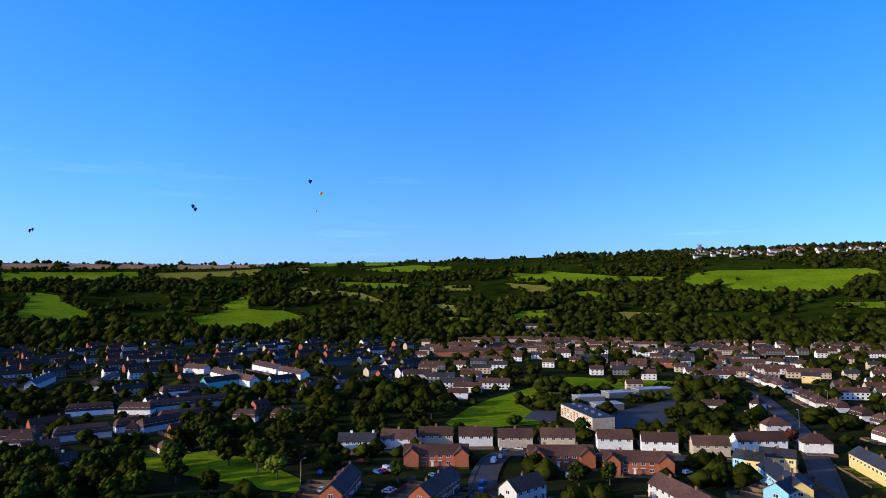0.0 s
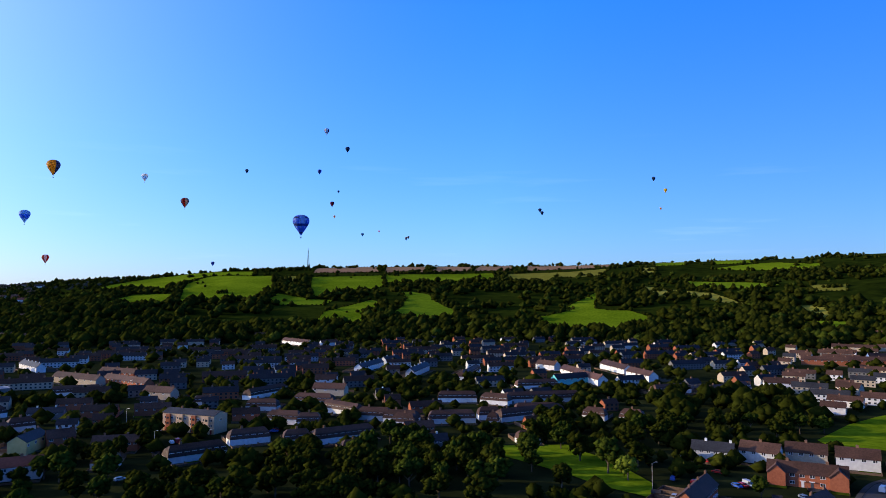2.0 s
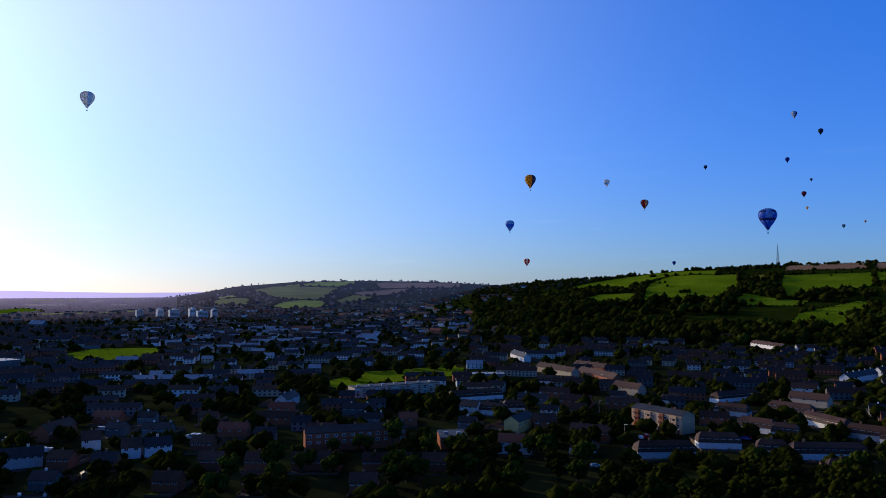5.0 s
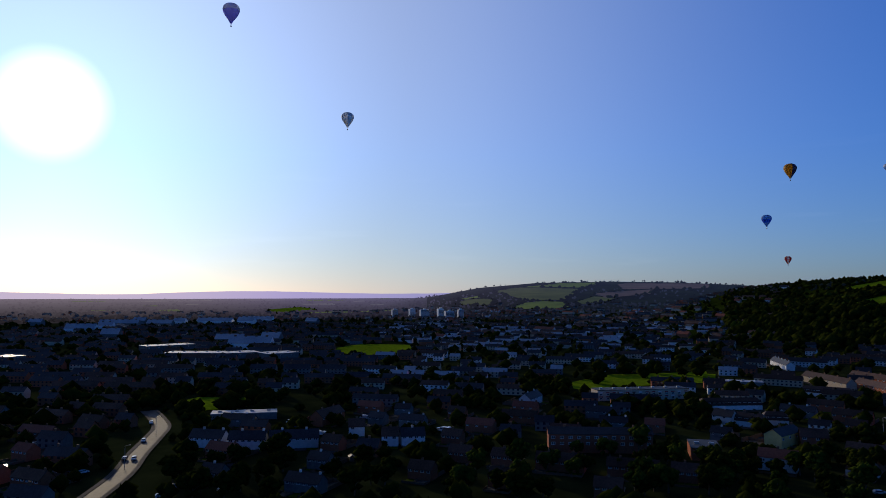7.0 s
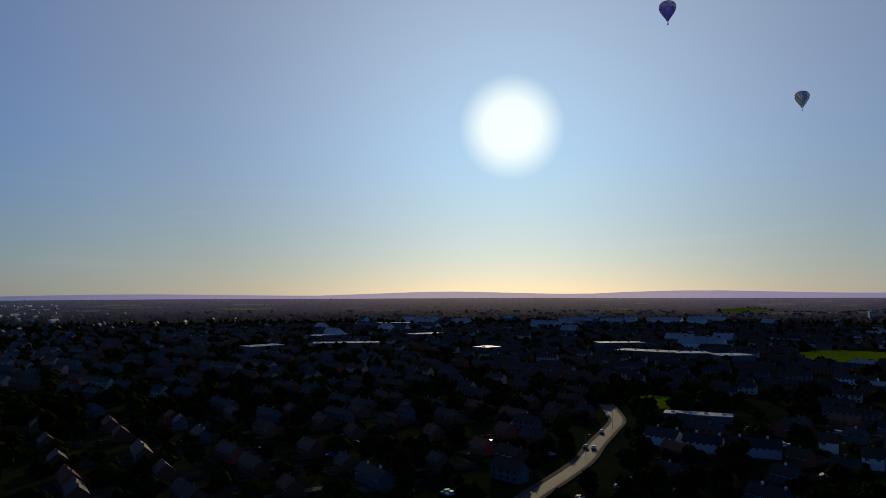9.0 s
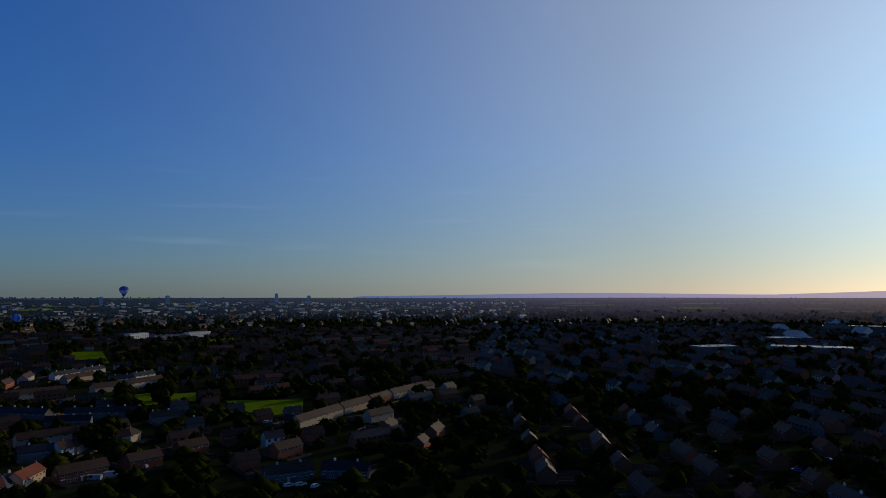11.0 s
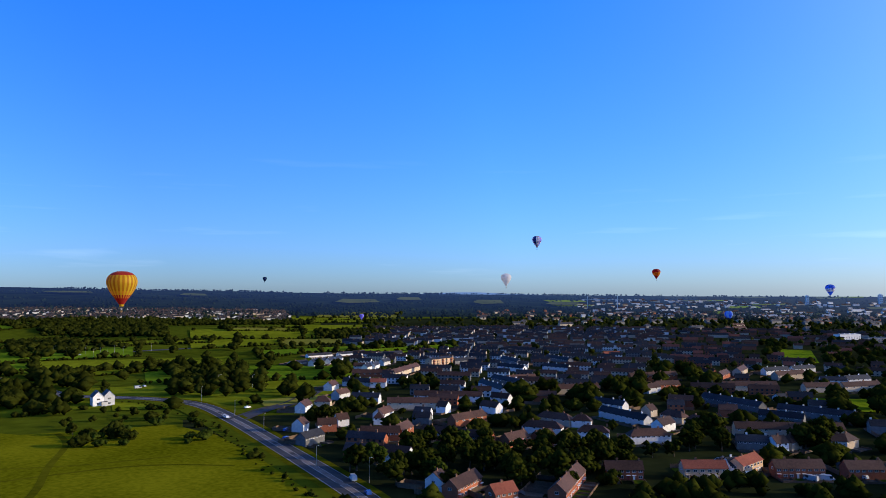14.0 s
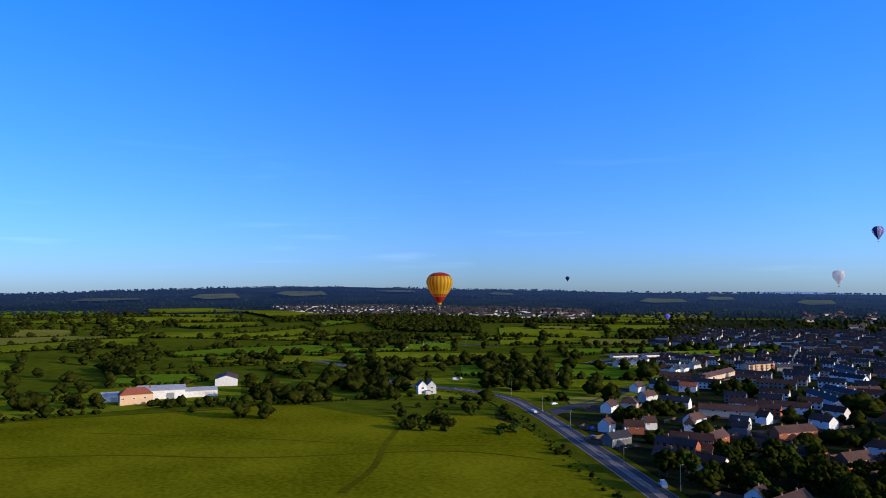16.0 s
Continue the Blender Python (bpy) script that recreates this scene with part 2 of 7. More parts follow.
# emission colours that paint haze on far land, from away from the sun to below it
HAZE_GLOW = [(0.0, (0.012, 0.027, 0.1)), (0.4, (0.018, 0.04, 0.125)), (0.62, (0.035, 0.065, 0.16)), (0.84, (0.11, 0.145, 0.32)), (0.97, (0.32, 0.27, 0.46)), (1.0, (0.44, 0.36, 0.46))]


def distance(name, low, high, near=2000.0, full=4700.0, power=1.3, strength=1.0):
    """Land of the backdrop, its kilometres of haze painted as emission that grows from near to full."""
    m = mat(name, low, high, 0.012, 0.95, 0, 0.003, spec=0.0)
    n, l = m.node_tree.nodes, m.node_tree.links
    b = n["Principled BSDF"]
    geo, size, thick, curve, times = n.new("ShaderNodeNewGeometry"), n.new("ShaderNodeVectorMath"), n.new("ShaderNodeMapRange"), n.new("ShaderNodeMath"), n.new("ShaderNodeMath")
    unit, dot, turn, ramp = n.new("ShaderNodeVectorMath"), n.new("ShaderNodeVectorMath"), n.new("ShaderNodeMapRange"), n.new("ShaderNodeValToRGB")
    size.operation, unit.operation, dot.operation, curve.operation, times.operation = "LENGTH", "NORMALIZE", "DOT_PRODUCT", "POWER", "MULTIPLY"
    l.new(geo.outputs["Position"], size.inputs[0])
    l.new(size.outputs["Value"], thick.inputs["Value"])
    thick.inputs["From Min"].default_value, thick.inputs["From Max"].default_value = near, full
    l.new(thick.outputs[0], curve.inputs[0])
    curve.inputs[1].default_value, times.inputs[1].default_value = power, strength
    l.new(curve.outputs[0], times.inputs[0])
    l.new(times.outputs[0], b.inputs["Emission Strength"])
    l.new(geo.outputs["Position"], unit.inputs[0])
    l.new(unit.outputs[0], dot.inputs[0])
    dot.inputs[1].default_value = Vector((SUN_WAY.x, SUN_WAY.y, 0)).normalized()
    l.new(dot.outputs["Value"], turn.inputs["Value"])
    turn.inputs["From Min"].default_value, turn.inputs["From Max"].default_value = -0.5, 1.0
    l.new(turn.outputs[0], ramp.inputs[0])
    while len(ramp.color_ramp.elements) < len(HAZE_GLOW):
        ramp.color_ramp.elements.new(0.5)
    for e, (at, c) in zip(ramp.color_ramp.elements, HAZE_GLOW):
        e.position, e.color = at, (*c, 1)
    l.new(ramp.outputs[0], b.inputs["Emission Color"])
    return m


FAR_WOOD = distance("distant_woodland_painted_haze", (0.004, 0.009, 0.005), (0.018, 0.03, 0.012), near=1650, full=3700, power=1.0)
FAR_FIELD = distance("distant_fields_painted_haze", (0.06, 0.075, 0.02), (0.12, 0.13, 0.035), near=1700, full=3700, power=1.0)
FAR_PLAIN = distance("distant_plain_painted_haze", (0.004, 0.007, 0.004), (0.03, 0.036, 0.014), near=1450, full=4300, power=1.0)
# hill-end copies of wood, grass and soil, with weaker haze put in as emission
SPUR_WOOD = distance("painted_haze_woodland", (0.005, 0.011, 0.005), (0.02, 0.034, 0.012), near=1650, full=3700, power=1.0, strength=0.45)
SPUR_GRASS = distance("painted_haze_meadow", (0.14, 0.2, 0.02), (0.24, 0.32, 0.03), near=1300, full=3600, power=1.0, strength=0.5)
SPUR_PASTURE = distance("painted_haze_pasture", (0.1, 0.13, 0.02), (0.17, 0.19, 0.035), near=1300, full=3600, power=1.0, strength=0.5)
SPUR_SOIL = distance("painted_haze_soil", (0.15, 0.1, 0.07), (0.22, 0.15, 0.11), near=1300, full=3600, power=1.0, strength=0.5)
# hills below the sun glow strongly in place of bright haze
SUNWARD_HAZE = distance("sunward_hills_haze_glow", (0.1, 0.12, 0.18), (0.12, 0.15, 0.2), near=1000, full=2000, strength=3.6)
CAR = {k: mat(f"car_paint_{k}", tuple(v * 0.9 for v in c), c, 0.5, 0.25, 0, 0.1, spec=0.6) for k, c in
       dict(white=(0.75, 0.75, 0.75), silver=(0.4, 0.42, 0.44), black=(0.02, 0.02, 0.022), red=(0.45, 0.02, 0.02), blue=(0.03, 0.09, 0.35)).items()}


# ---- lie of the land ----
EYE = 70.0
RINGS = [20.0 * (4950 / 20.0) ** (i / 150) for i in range(151)]
SECTORS = 600
# bearing, elevation of the skyline in degrees as seen from the eye
DOWNS = [(-60, 3.3), (-45, 3.3), (-32, 3.15), (-20, 3.0), (-10, 2.8), (0, 2.45), (10, 2.25), (20, 2.1), (30, 2.05), (38, 1.95), (44, 1.7),
         (50, 1.05), (55, 0.7), (60, 0.2), (64, -0.8), (69, -3.0), (290, -3.0), (300, 3.3)]
SPUR = [(45, -2.0), (52, 0.25), (58, 0.45), (64, 0.75), (69, 0.85), (75, 0.8), (79.7, 0.4), (83, -0.25), (88, -1.0), (95, -2.0)]
RIM = [(0, 0.0), (60, -0.3), (90, -0.52), (150, -0.5), (188, -0.34), (205, -0.14), (223, 0.0), (237, 0.2), (247, 0.28), (255, 0.0), (262, -0.25),
       (300, 0.2), (360, 0.0)]
RIM_TOP = [(0, 4700), (150, 4700), (185, 4400), (200, 4000), (262, 3900), (300, 4400), (360, 4700)]


def between(table, a):
    return float(np.interp(a, [k for k, _ in table], [v for _, v in table]))


def smooth(a, b, v):
    s = min(1.0, max(0.0, (v - a) / (b - a)))
    return s * s * (3 - 2 * s)


def profile(foot, top, height, d):
    s = min(1.0, max(0.0, (d - foot) / (top - foot)))
    rise = height * (0.55 * s + 0.45 * s * s * (3 - 2 * s))
    return rise - max(0.0, d - top) * 0.02


def land(az, d):
    """Height of the ground at a bearing (degrees, anticlockwise from y) and distance."""
    az %= 360
    wide = az - 360 if az > 300 else az
    up = lambda table, a, top: EYE + math.tan(math.radians(between(table, a))) * top
    z = profile(2300, between(RIM_TOP, az), up(RIM, az, between(RIM_TOP, az)), d)
    if wide < 69 or az > 290:
        z = max(z, profile(1020, 2050, up(DOWNS, wide, 2050), d))
    if 45 < az < 95:
        z = max(z, profile(1950, 3600, up(SPUR, az, 3600), d))
    k = smooth(350, 1600, d)
    z += k * 2.2 * math.sin(math.radians(az) * 9 + d * 0.004) * math.sin(d * 0.0061 + az * 0.11)
    if 213 < az < 275:  # rolling pastures
        k = smooth(213, 226, az) * (1 - smooth(268, 275, az))
        z += k * (smooth(700, 2300, d) * 13 + smooth(600, 1400, d) * 5 * math.sin(math.radians(az) * 11) * math.sin(d * 0.0078 + az * 0.06))
    return z


GRID = [[land(j * 360 / SECTORS, r) for j in range(SECTORS)] for r in RINGS]


def ground_z(x, y):
    d = max(RINGS[0], min(RINGS[-1] - 0.01, math.hypot(x, y)))
    az = math.degrees(math.atan2(-x, y)) % 360
    i = min(149, int(math.log(d / 20.0) / math.log(4950 / 20.0) * 150))
    u = min(1.0, max(0.0, (d - RINGS[i]) / (RINGS[i + 1] - RINGS[i])))
    g = az / 360 * SECTORS
    j, v = int(g) % SECTORS, g - int(g)
    k = (j + 1) % SECTORS
    return (GRID[i][j] * (1 - v) + GRID[i][k] * v) * (1 - u) + (GRID[i + 1][j] * (1 - v) + GRID[i + 1][k] * v) * u


# ---- building helpers ----
def mesh_of(name, bm, *materials):
    me = bpy.data.meshes.new(name)
    bm.to_mesh(me)
    bm.free()
    for m in materials:
        me.materials.append(m)
    return me


def part(name, bm, material, parent, label=""):
    """Links a bmesh as one mesh object under a thing or a part."""
    ob = new(name, mesh_of(name, bm, *(material if isinstance(material, (list, tuple)) else [material])))
    ob.parent = parent
    return tagged(ob, label)


def share(name, me, parent, m=None):
    """One more object on a mesh that is already there."""
    ob = new(name, me)
    ob.parent = parent
    if m is not None:
        ob.matrix_local = m
    return ob


def empty(name, m, label, category, group="", kind=""):
    ob = new(name)
    ob.empty_display_size = 0.5
    ob.matrix_world = m
    return tagged(ob, label, category, group, kind)


def add_box(bm, x0, x1, y0, y1, z0, z1, index=0):
    v = [bm.verts.new((x, y, z)) for z in (z0, z1) for y in (y0, y1) for x in (x0, x1)]
    for q in ((0, 2, 3, 1), (4, 5, 7, 6), (0, 1, 5, 4), (2, 6, 7, 3), (0, 4, 6, 2), (1, 3, 7, 5)):
        bm.faces.new([v[i] for i in q]).material_index = index
    return v


def box(*a):
    bm = bmesh.new()
    add_box(bm, *a)
    return bm


def bevelled(bm, width):
    bmesh.ops.bevel(bm, geom=bm.edges[:], offset=width, segments=1, affect="EDGES")
    return bm


def polar(az, d):
    return -math.sin(radians(az)) * d, math.cos(radians(az)) * d


def in_poly(x, y, poly):
    inside, j = False, len(poly) - 1
    for i in range(len(poly)):
        (xi, yi), (xj, yj) = poly[i], poly[j]
        if (yi > y) != (yj > y) and x < (xj - xi) * (y - yi) / (yj - yi) + xi:
            inside = not inside
        j = i
    return inside


OPEN_LAND = []  # polygons kept free of scattered houses and trees
TAKEN = {}  # squares of 12 m that houses, roads and trees already fill


def take(x, y, r):
    for i in range(int((x - r) // 12), int((x + r) // 12) + 1):
        for j in range(int((y - r) // 12), int((y + r) // 12) + 1):
            TAKEN[i, j] = True


def is_free(x, y, margin=0):
    if TAKEN.get((int(x // 12), int(y // 12))):
        return False
    return not any(b[0] - margin < x < b[1] + margin and b[2] - margin < y < b[3] + margin and in_poly(x, y, p) for p, b in OPEN_LAND)


def raw_mesh(name, verts, faces, materials, index=None):
    """A large mesh from arrays; all faces have as many corners as the columns of faces."""
    verts, faces = np.asarray(verts, dtype=np.float32), np.asarray(faces, dtype=np.int32)
    me = bpy.data.meshes.new(name)
    me.vertices.add(len(verts))
    me.vertices.foreach_set("co", verts.ravel())
    k = faces.shape[1]
    me.loops.add(faces.size)
    me.loops.foreach_set("vertex_index", faces.ravel())
    me.polygons.add(len(faces))
    me.polygons.foreach_set("loop_start", np.arange(0, faces.size, k, dtype=np.int32))
    me.polygons.foreach_set("loop_total", np.full(len(faces), k, dtype=np.int32))
    for m in materials:
        me.materials.append(m)
    if index is not None:
        me.polygons.foreach_set("material_index", np.asarray(index, dtype=np.int32))
    me.polygons.foreach_set("use_smooth", np.zeros(len(faces), dtype=bool))
    me.update(calc_edges=True)
    return me


# ---- the ground ----
def build_ground():
    verts = []
    radii = [0.01] + RINGS
    for i, r in enumerate(radii):
        for j in range(SECTORS):
            x, y = polar(j * 360 / SECTORS, r)
            verts.append((x, y, GRID[max(0, i - 1)][j]))
    faces, index = [], []
    for i in range(len(radii) - 1):
        for j in range(SECTORS):
            k = (j + 1) % SECTORS
            a, b = i * SECTORS, (i + 1) * SECTORS
            faces.append((a + j, a + k, b + k, b + j))
            az, d = j * 360 / SECTORS, radii[i]
            hill = (az < 66 or az > 300) and d > 1000
            country = (225 < az < 300 and d > 260) or (215 < az < 300 and d > 420) or (185 < az < 300 and d > 1900)
            # far faces take the materials with haze painted as emission
            wooded, spur, plain = 186 <= az < 266 and d > 2000, 56 < az < 84 and d > 2150, 84 <= az < 186 and d > 1750
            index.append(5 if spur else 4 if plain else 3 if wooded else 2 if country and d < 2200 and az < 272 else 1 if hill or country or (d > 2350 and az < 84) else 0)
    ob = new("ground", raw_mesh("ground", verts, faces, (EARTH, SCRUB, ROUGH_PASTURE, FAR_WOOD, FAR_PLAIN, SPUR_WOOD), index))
    ob.data.polygons.foreach_set("use_smooth", [True] * len(faces))
    tagged(ob, "dark mottled valley floor of gardens, rising to scrubby hills", "ground", kind="structure")


build_ground()


def draped(name, poly, material, lift, label, category, step=None):
    """A patch of land cover that follows the ground inside a polygon."""
    bm = bmesh.new()
    face = bm.faces.new([bm.verts.new((x, y, 0)) for x, y in poly])
    face.normal_update()
    if face.normal.z < 0:
        face.normal_flip()
    xs, ys = [p[0] for p in poly], [p[1] for p in poly]
    step = step or max(8.0, min(45.0, max(max(xs) - min(xs), max(ys) - min(ys)) / 10))
    for axis, lo, hi in ((0, min(xs), max(xs)), (1, min(ys), max(ys))):
        v = lo + step
        while v < hi - 0.01:
            co, no = ((v, 0, 0), (1, 0, 0)) if axis == 0 else ((0, v, 0), (0, 1, 0))
            bmesh.ops.bisect_plane(bm, geom=bm.verts[:] + bm.edges[:] + bm.faces[:], plane_co=co, plane_no=no)
            v += step
    for v in bm.verts:
        v.co.z = ground_z(v.co.x, v.co.y) + lift
    ob = new(name, mesh_of(name, bm, material))
    return tagged(ob, label, category, kind="structure")


def field(material, label, *poly, lift=0.35):
    far = max(math.hypot(x, y) for x, y in poly)
    OPEN_LAND.append((poly, (min(p[0] for p in poly), max(p[0] for p in poly), min(p[1] for p in poly), max(p[1] for p in poly))))
    return draped("field", poly, material, lift if far < 700 else 0.9 if far < 2400 else 5.0, label, "field")


def ribbon(name, pts, width, material, lift, label, category, dash=0, gap=0, side=0.0):
    """A strip along a line of points, smoothed; dash and gap in metres make markings."""
    fine = []
    for i in range(len(pts) - 1):
        p0, p1, p2, p3 = (Vector((*pts[min(max(k, 0), len(pts) - 1)], 0)) for k in (i - 1, i, i + 1, i + 2))
        n = max(2, int((p2 - p1).length / 4))
        for s in range(n):
            t = s / n
            fine.append(0.5 * (2 * p1 + (p2 - p0) * t + (2 * p0 - 5 * p1 + 4 * p2 - p3) * t * t + (3 * p1 - p0 - 3 * p2 + p3) * t ** 3))
    fine.append(Vector((*pts[-1], 0)))
    verts, faces, run = [], [], 0.0
    for i, p in enumerate(fine):
        way = (fine[min(i + 1, len(fine) - 1)] - fine[max(i - 1, 0)]).normalized()
        left = Vector((-way.y, way.x, 0))
        for e in (-0.5, 0.5):
            q = p + left * (side + e * width)
            verts.append((q.x, q.y, ground_z(q.x, q.y) + lift))
        if i:
            run += (p - fine[i - 1]).length
            if not dash or run % (dash + gap) < dash:
                faces.append((2 * i - 2, 2 * i, 2 * i + 1, 2 * i - 1))
        if name == "road":
            take(p.x, p.y, width / 2)
    ob = new(name, raw_mesh(name, verts, [f[::-1] for f in faces], (material,)))
    return tagged(ob, label, category, kind="structure")


# ---- houses ----
KINDS = {  # wall, roof, width of a unit, depth, eaves, rise of the roof, style
    "w": ("w", "n", 7.6, 8.0, 4.9, 3.3, "gable", "white rendered semi-detached house with a brown tiled roof"),
    "c": ("c", "n", 7.6, 8.0, 4.9, 3.3, "gable", "cream pebbledashed semi-detached house with a brown tiled roof"),
    "b": ("b", "n", 5.6, 7.6, 4.8, 3.2, "gable", "red brick house terrace with a brown tiled roof"),
    "j": ("b", "n", 6.5, 8.0, 4.9, 3.2, "gable", "red brick terrace with projecting gabled ends and a brown roof"),
    "r": ("b", "r", 5.6, 7.6, 4.8, 3.2, "gable", "red brick house terrace with a red tiled roof"),
    "y": ("y", "s", 6.5, 8.0, 5.6, 2.6, "gable", "yellow rendered terrace with a dark slate roof"),
    "u": ("u", "s", 6.5, 8.0, 5.6, 2.6, "gable", "sky blue rendered terrace with a dark slate roof"),
    "t": ("t", "s", 6.0, 8.0, 4.9, 3.3, "gable", "turquoise rendered terrace with a dark roof"),
    "g": ("g", "s", 5.4, 7.4, 4.7, 3.0, "gable", "grey rendered terrace with a slate roof"),
    "s": ("w", "s", 5.4, 7.4, 4.7, 3.1, "gable", "white rendered terrace with a dark slate roof"),
    "h": ("w", "n", 6.0, 7.6, 4.7, 3.2, "hip", "white rendered house with a hipped brown roof"),
    "k": ("c", "n", 6.0, 7.6, 4.7, 3.2, "hip", "cream rendered house with a hipped brown roof"),
    "m": ("w", "n", 6.2, 7.6, 2.8, 4.2, "mansard", "pale house with a dark mansard roof and dormer windows"),
    "e": ("w", "r", 7.0, 8.0, 5.2, 2.8, "gable", "white rendered house with a red tiled roof"),
    "f": ("b", "s", 7.5, 9.0, 8.2, 2.2, "gable", "three-storey red brick flats with white windows"),
    "a": ("w", "s", 9.0, 9.0, 2.8, 2.6, "gable", "white rendered bungalow with a slate roof"),
    "q": ("g", "p", 12.0, 26.0, 6.0, 0.6, "flat", "flat-roofed workshop with grey walls and a pale roof"),
    "x": ("w", "p", 15.0, 18.0, 6.0, 2.4, "gable", "large white metal-clad barn with a pale roof"),
    "X": ("w", "n", 15.0, 18.0, 6.0, 3.0, "gable", "large white barn with a dark brown roof"),
    "z": ("c", "s", 9.0, 12.0, 6.6, 0.4, "flat", "two-storey flat-roofed school building with pale panels"),
    "v": ("w", "p", 9.0, 12.0, 8.0, 0.4, "flat", "modern white school building with a pale roof"),
    "l": ("o", "r", 6.5, 9.0, 6.6, 3.6, "hip", "buff rendered farmhouse with a hipped red tiled roof"),
    "n": ("b", "s", 12.0, 18.0, 5.0, 0.4, "flat", "flat-roofed brown brick workshop with a dark roof"),
    "i": ("g", "p", 9.0, 11.0, 3.6, 0.4, "flat", "single-storey flat-roofed school block with a pale blue-grey roof"),
    "d": ("o", "r", 6.6, 8.0, 5.2, 2.9, "gable", "buff brick semi-detached house with a red tiled roof"),
    "o": ("o", "s", 8.0, 10.0, 9.0, 1.8, "gable", "buff brick block of flats with a dark roof"),
}
HOUSES = {}
WINDOW_MESH = {}


def window_meshes(w, h):
    if (w, h) not in WINDOW_MESH:
        bm = bmesh.new()
        f = 0.09
        add_box(bm, -w / 2, w / 2, -0.07, 0.02, 0, f)
        add_box(bm, -w / 2, w / 2, -0.07, 0.02, h - f, h)
        for x in (-w / 2, -f / 2, w / 2 - f):
            add_box(bm, x, x + f, -0.06, 0.02, f, h - f)
        pane = box(-w / 2 + f, w / 2 - f, -0.03, 0.0, f, h - f)
        plain = box(-w / 2, w / 2, -0.05, 0.02, 0, h)
        add_box(plain, -w / 2 + 0.14, -0.07, -0.054, 0.0, 0.14, h - 0.14, 1)
        add_box(plain, 0.07, w / 2 - 0.14, -0.054, 0.0, 0.14, h - 0.14, 1)
        WINDOW_MESH[w, h] = (mesh_of("window", bm, FRAME), mesh_of("pane", pane, GLASS), mesh_of("window", plain, FRAME, GLASS))
    return WINDOW_MESH[w, h]


def roof_bm(L, D, eaves, rise, style):
    bm = bmesh.new()
    o, t = 0.35, 0.18
    if style == "flat":
        add_box(bm, -L / 2 - 0.1, L / 2 + 0.1, -0.1, D + 0.1, eaves, eaves + 0.35)
        return bm
    if style == "mansard":
        lv = [(-L / 2 - 0.2, -0.25, eaves), (L / 2 + 0.2, -0.25, eaves), (L / 2 + 0.2, D + 0.25, eaves), (-L / 2 - 0.2, D + 0.25, eaves),
              (-L / 2 + 0.5, 0.9, eaves + rise * 0.6), (L / 2 - 0.5, 0.9, eaves + rise * 0.6), (L / 2 - 0.5, D - 0.9, eaves + rise * 0.6),
              (-L / 2 + 0.5, D - 0.9, eaves + rise * 0.6), (-L / 2 + 2, D / 2, eaves + rise), (L / 2 - 2, D / 2, eaves + rise)]
        v = [bm.verts.new(p) for p in lv]
        for q in ((0, 1, 5, 4), (1, 2, 6, 5), (2, 3, 7, 6), (3, 0, 4, 7), (4, 5, 9, 8), (6, 7, 8, 9), (5, 6, 9), (7, 4, 8), (3, 2, 1, 0)):
            bm.faces.new([v[i] for i in q])
        return bm
    ins = min(L / 2 - 0.3, D / 2) if style == "hip" else -o
    drop = rise * o / (D / 2)
    ring = [(-L / 2 - o, -o), (L / 2 + o, -o), (L / 2 + o, D + o), (-L / 2 - o, D + o)]
    low = [bm.verts.new((x, y, eaves - drop)) for x, y in ring]
    up = [bm.verts.new((x, y, eaves - drop + t)) for x, y in ring]
    a0, a1 = bm.verts.new((-L / 2 + ins, D / 2, eaves + rise)), bm.verts.new((L / 2 - ins, D / 2, eaves + rise))
    b0, b1 = bm.verts.new((-L / 2 + ins, D / 2, eaves + rise + t)), bm.verts.new((L / 2 - ins, D / 2, eaves + rise + t))
    for q in ((up[0], up[1], b1, b0), (up[2], up[3], b0, b1), (low[1], low[0], a0, a1), (low[3], low[2], a1, a0)):
        bm.faces.new(q)
    if style == "hip":
        for q in ((up[1], up[2], b1), (up[3], up[0], b0), (low[2], low[1], a1), (low[0], low[3], a0)):
            bm.faces.new(q)
        for i in range(4):
            bm.faces.new((low[i], low[(i + 1) % 4], up[(i + 1) % 4], up[i]))
    else:
        for q in ((low[0], low[1], up[1], up[0]), (low[2], low[3], up[3], up[2]), (low[1], a1, b1, up[1]), (a1, low[2], up[2], b1),
                  (low[3], a0, b0, up[3]), (a0, low[0], up[0], b0)):
            bm.faces.new(q)
    return bm


def wall_bm(L, D, eaves, rise, style):
    bm = bmesh.new()
    z0, up = -2.0, (rise if style == "gable" else 0)
    top = eaves - 0.02
    a = [bm.verts.new(p) for p in ((-L / 2, 0, z0), (L / 2, 0, z0), (L / 2, D, z0), (-L / 2, D, z0))]
    b = [bm.verts.new(p) for p in ((-L / 2, 0, top), (L / 2, 0, top), (L / 2, D, top), (-L / 2, D, top))]
    bm.faces.new((a[0], a[1], b[1], b[0]))
    bm.faces.new((a[2], a[3], b[3], b[2]))
    bm.faces.new((a[3], a[2], a[1], a[0]))
    if up:
        e0, e1 = bm.verts.new((-L / 2, D / 2, eaves + up - 0.02)), bm.verts.new((L / 2, D / 2, eaves + up - 0.02))
        bm.faces.new((a[1], a[2], b[2], e1, b[1]))
        bm.faces.new((a[3], a[0], b[0], e0, b[3]))
        bm.faces.new((b[0], b[1], e1, e0))
        bm.faces.new((b[2], b[3], e0, e1))
    else:
        bm.faces.new((a[1], a[2], b[2], b[1]))
        bm.faces.new((a[3], a[0], b[0], b[3]))
        bm.faces.new(b)
    return bm


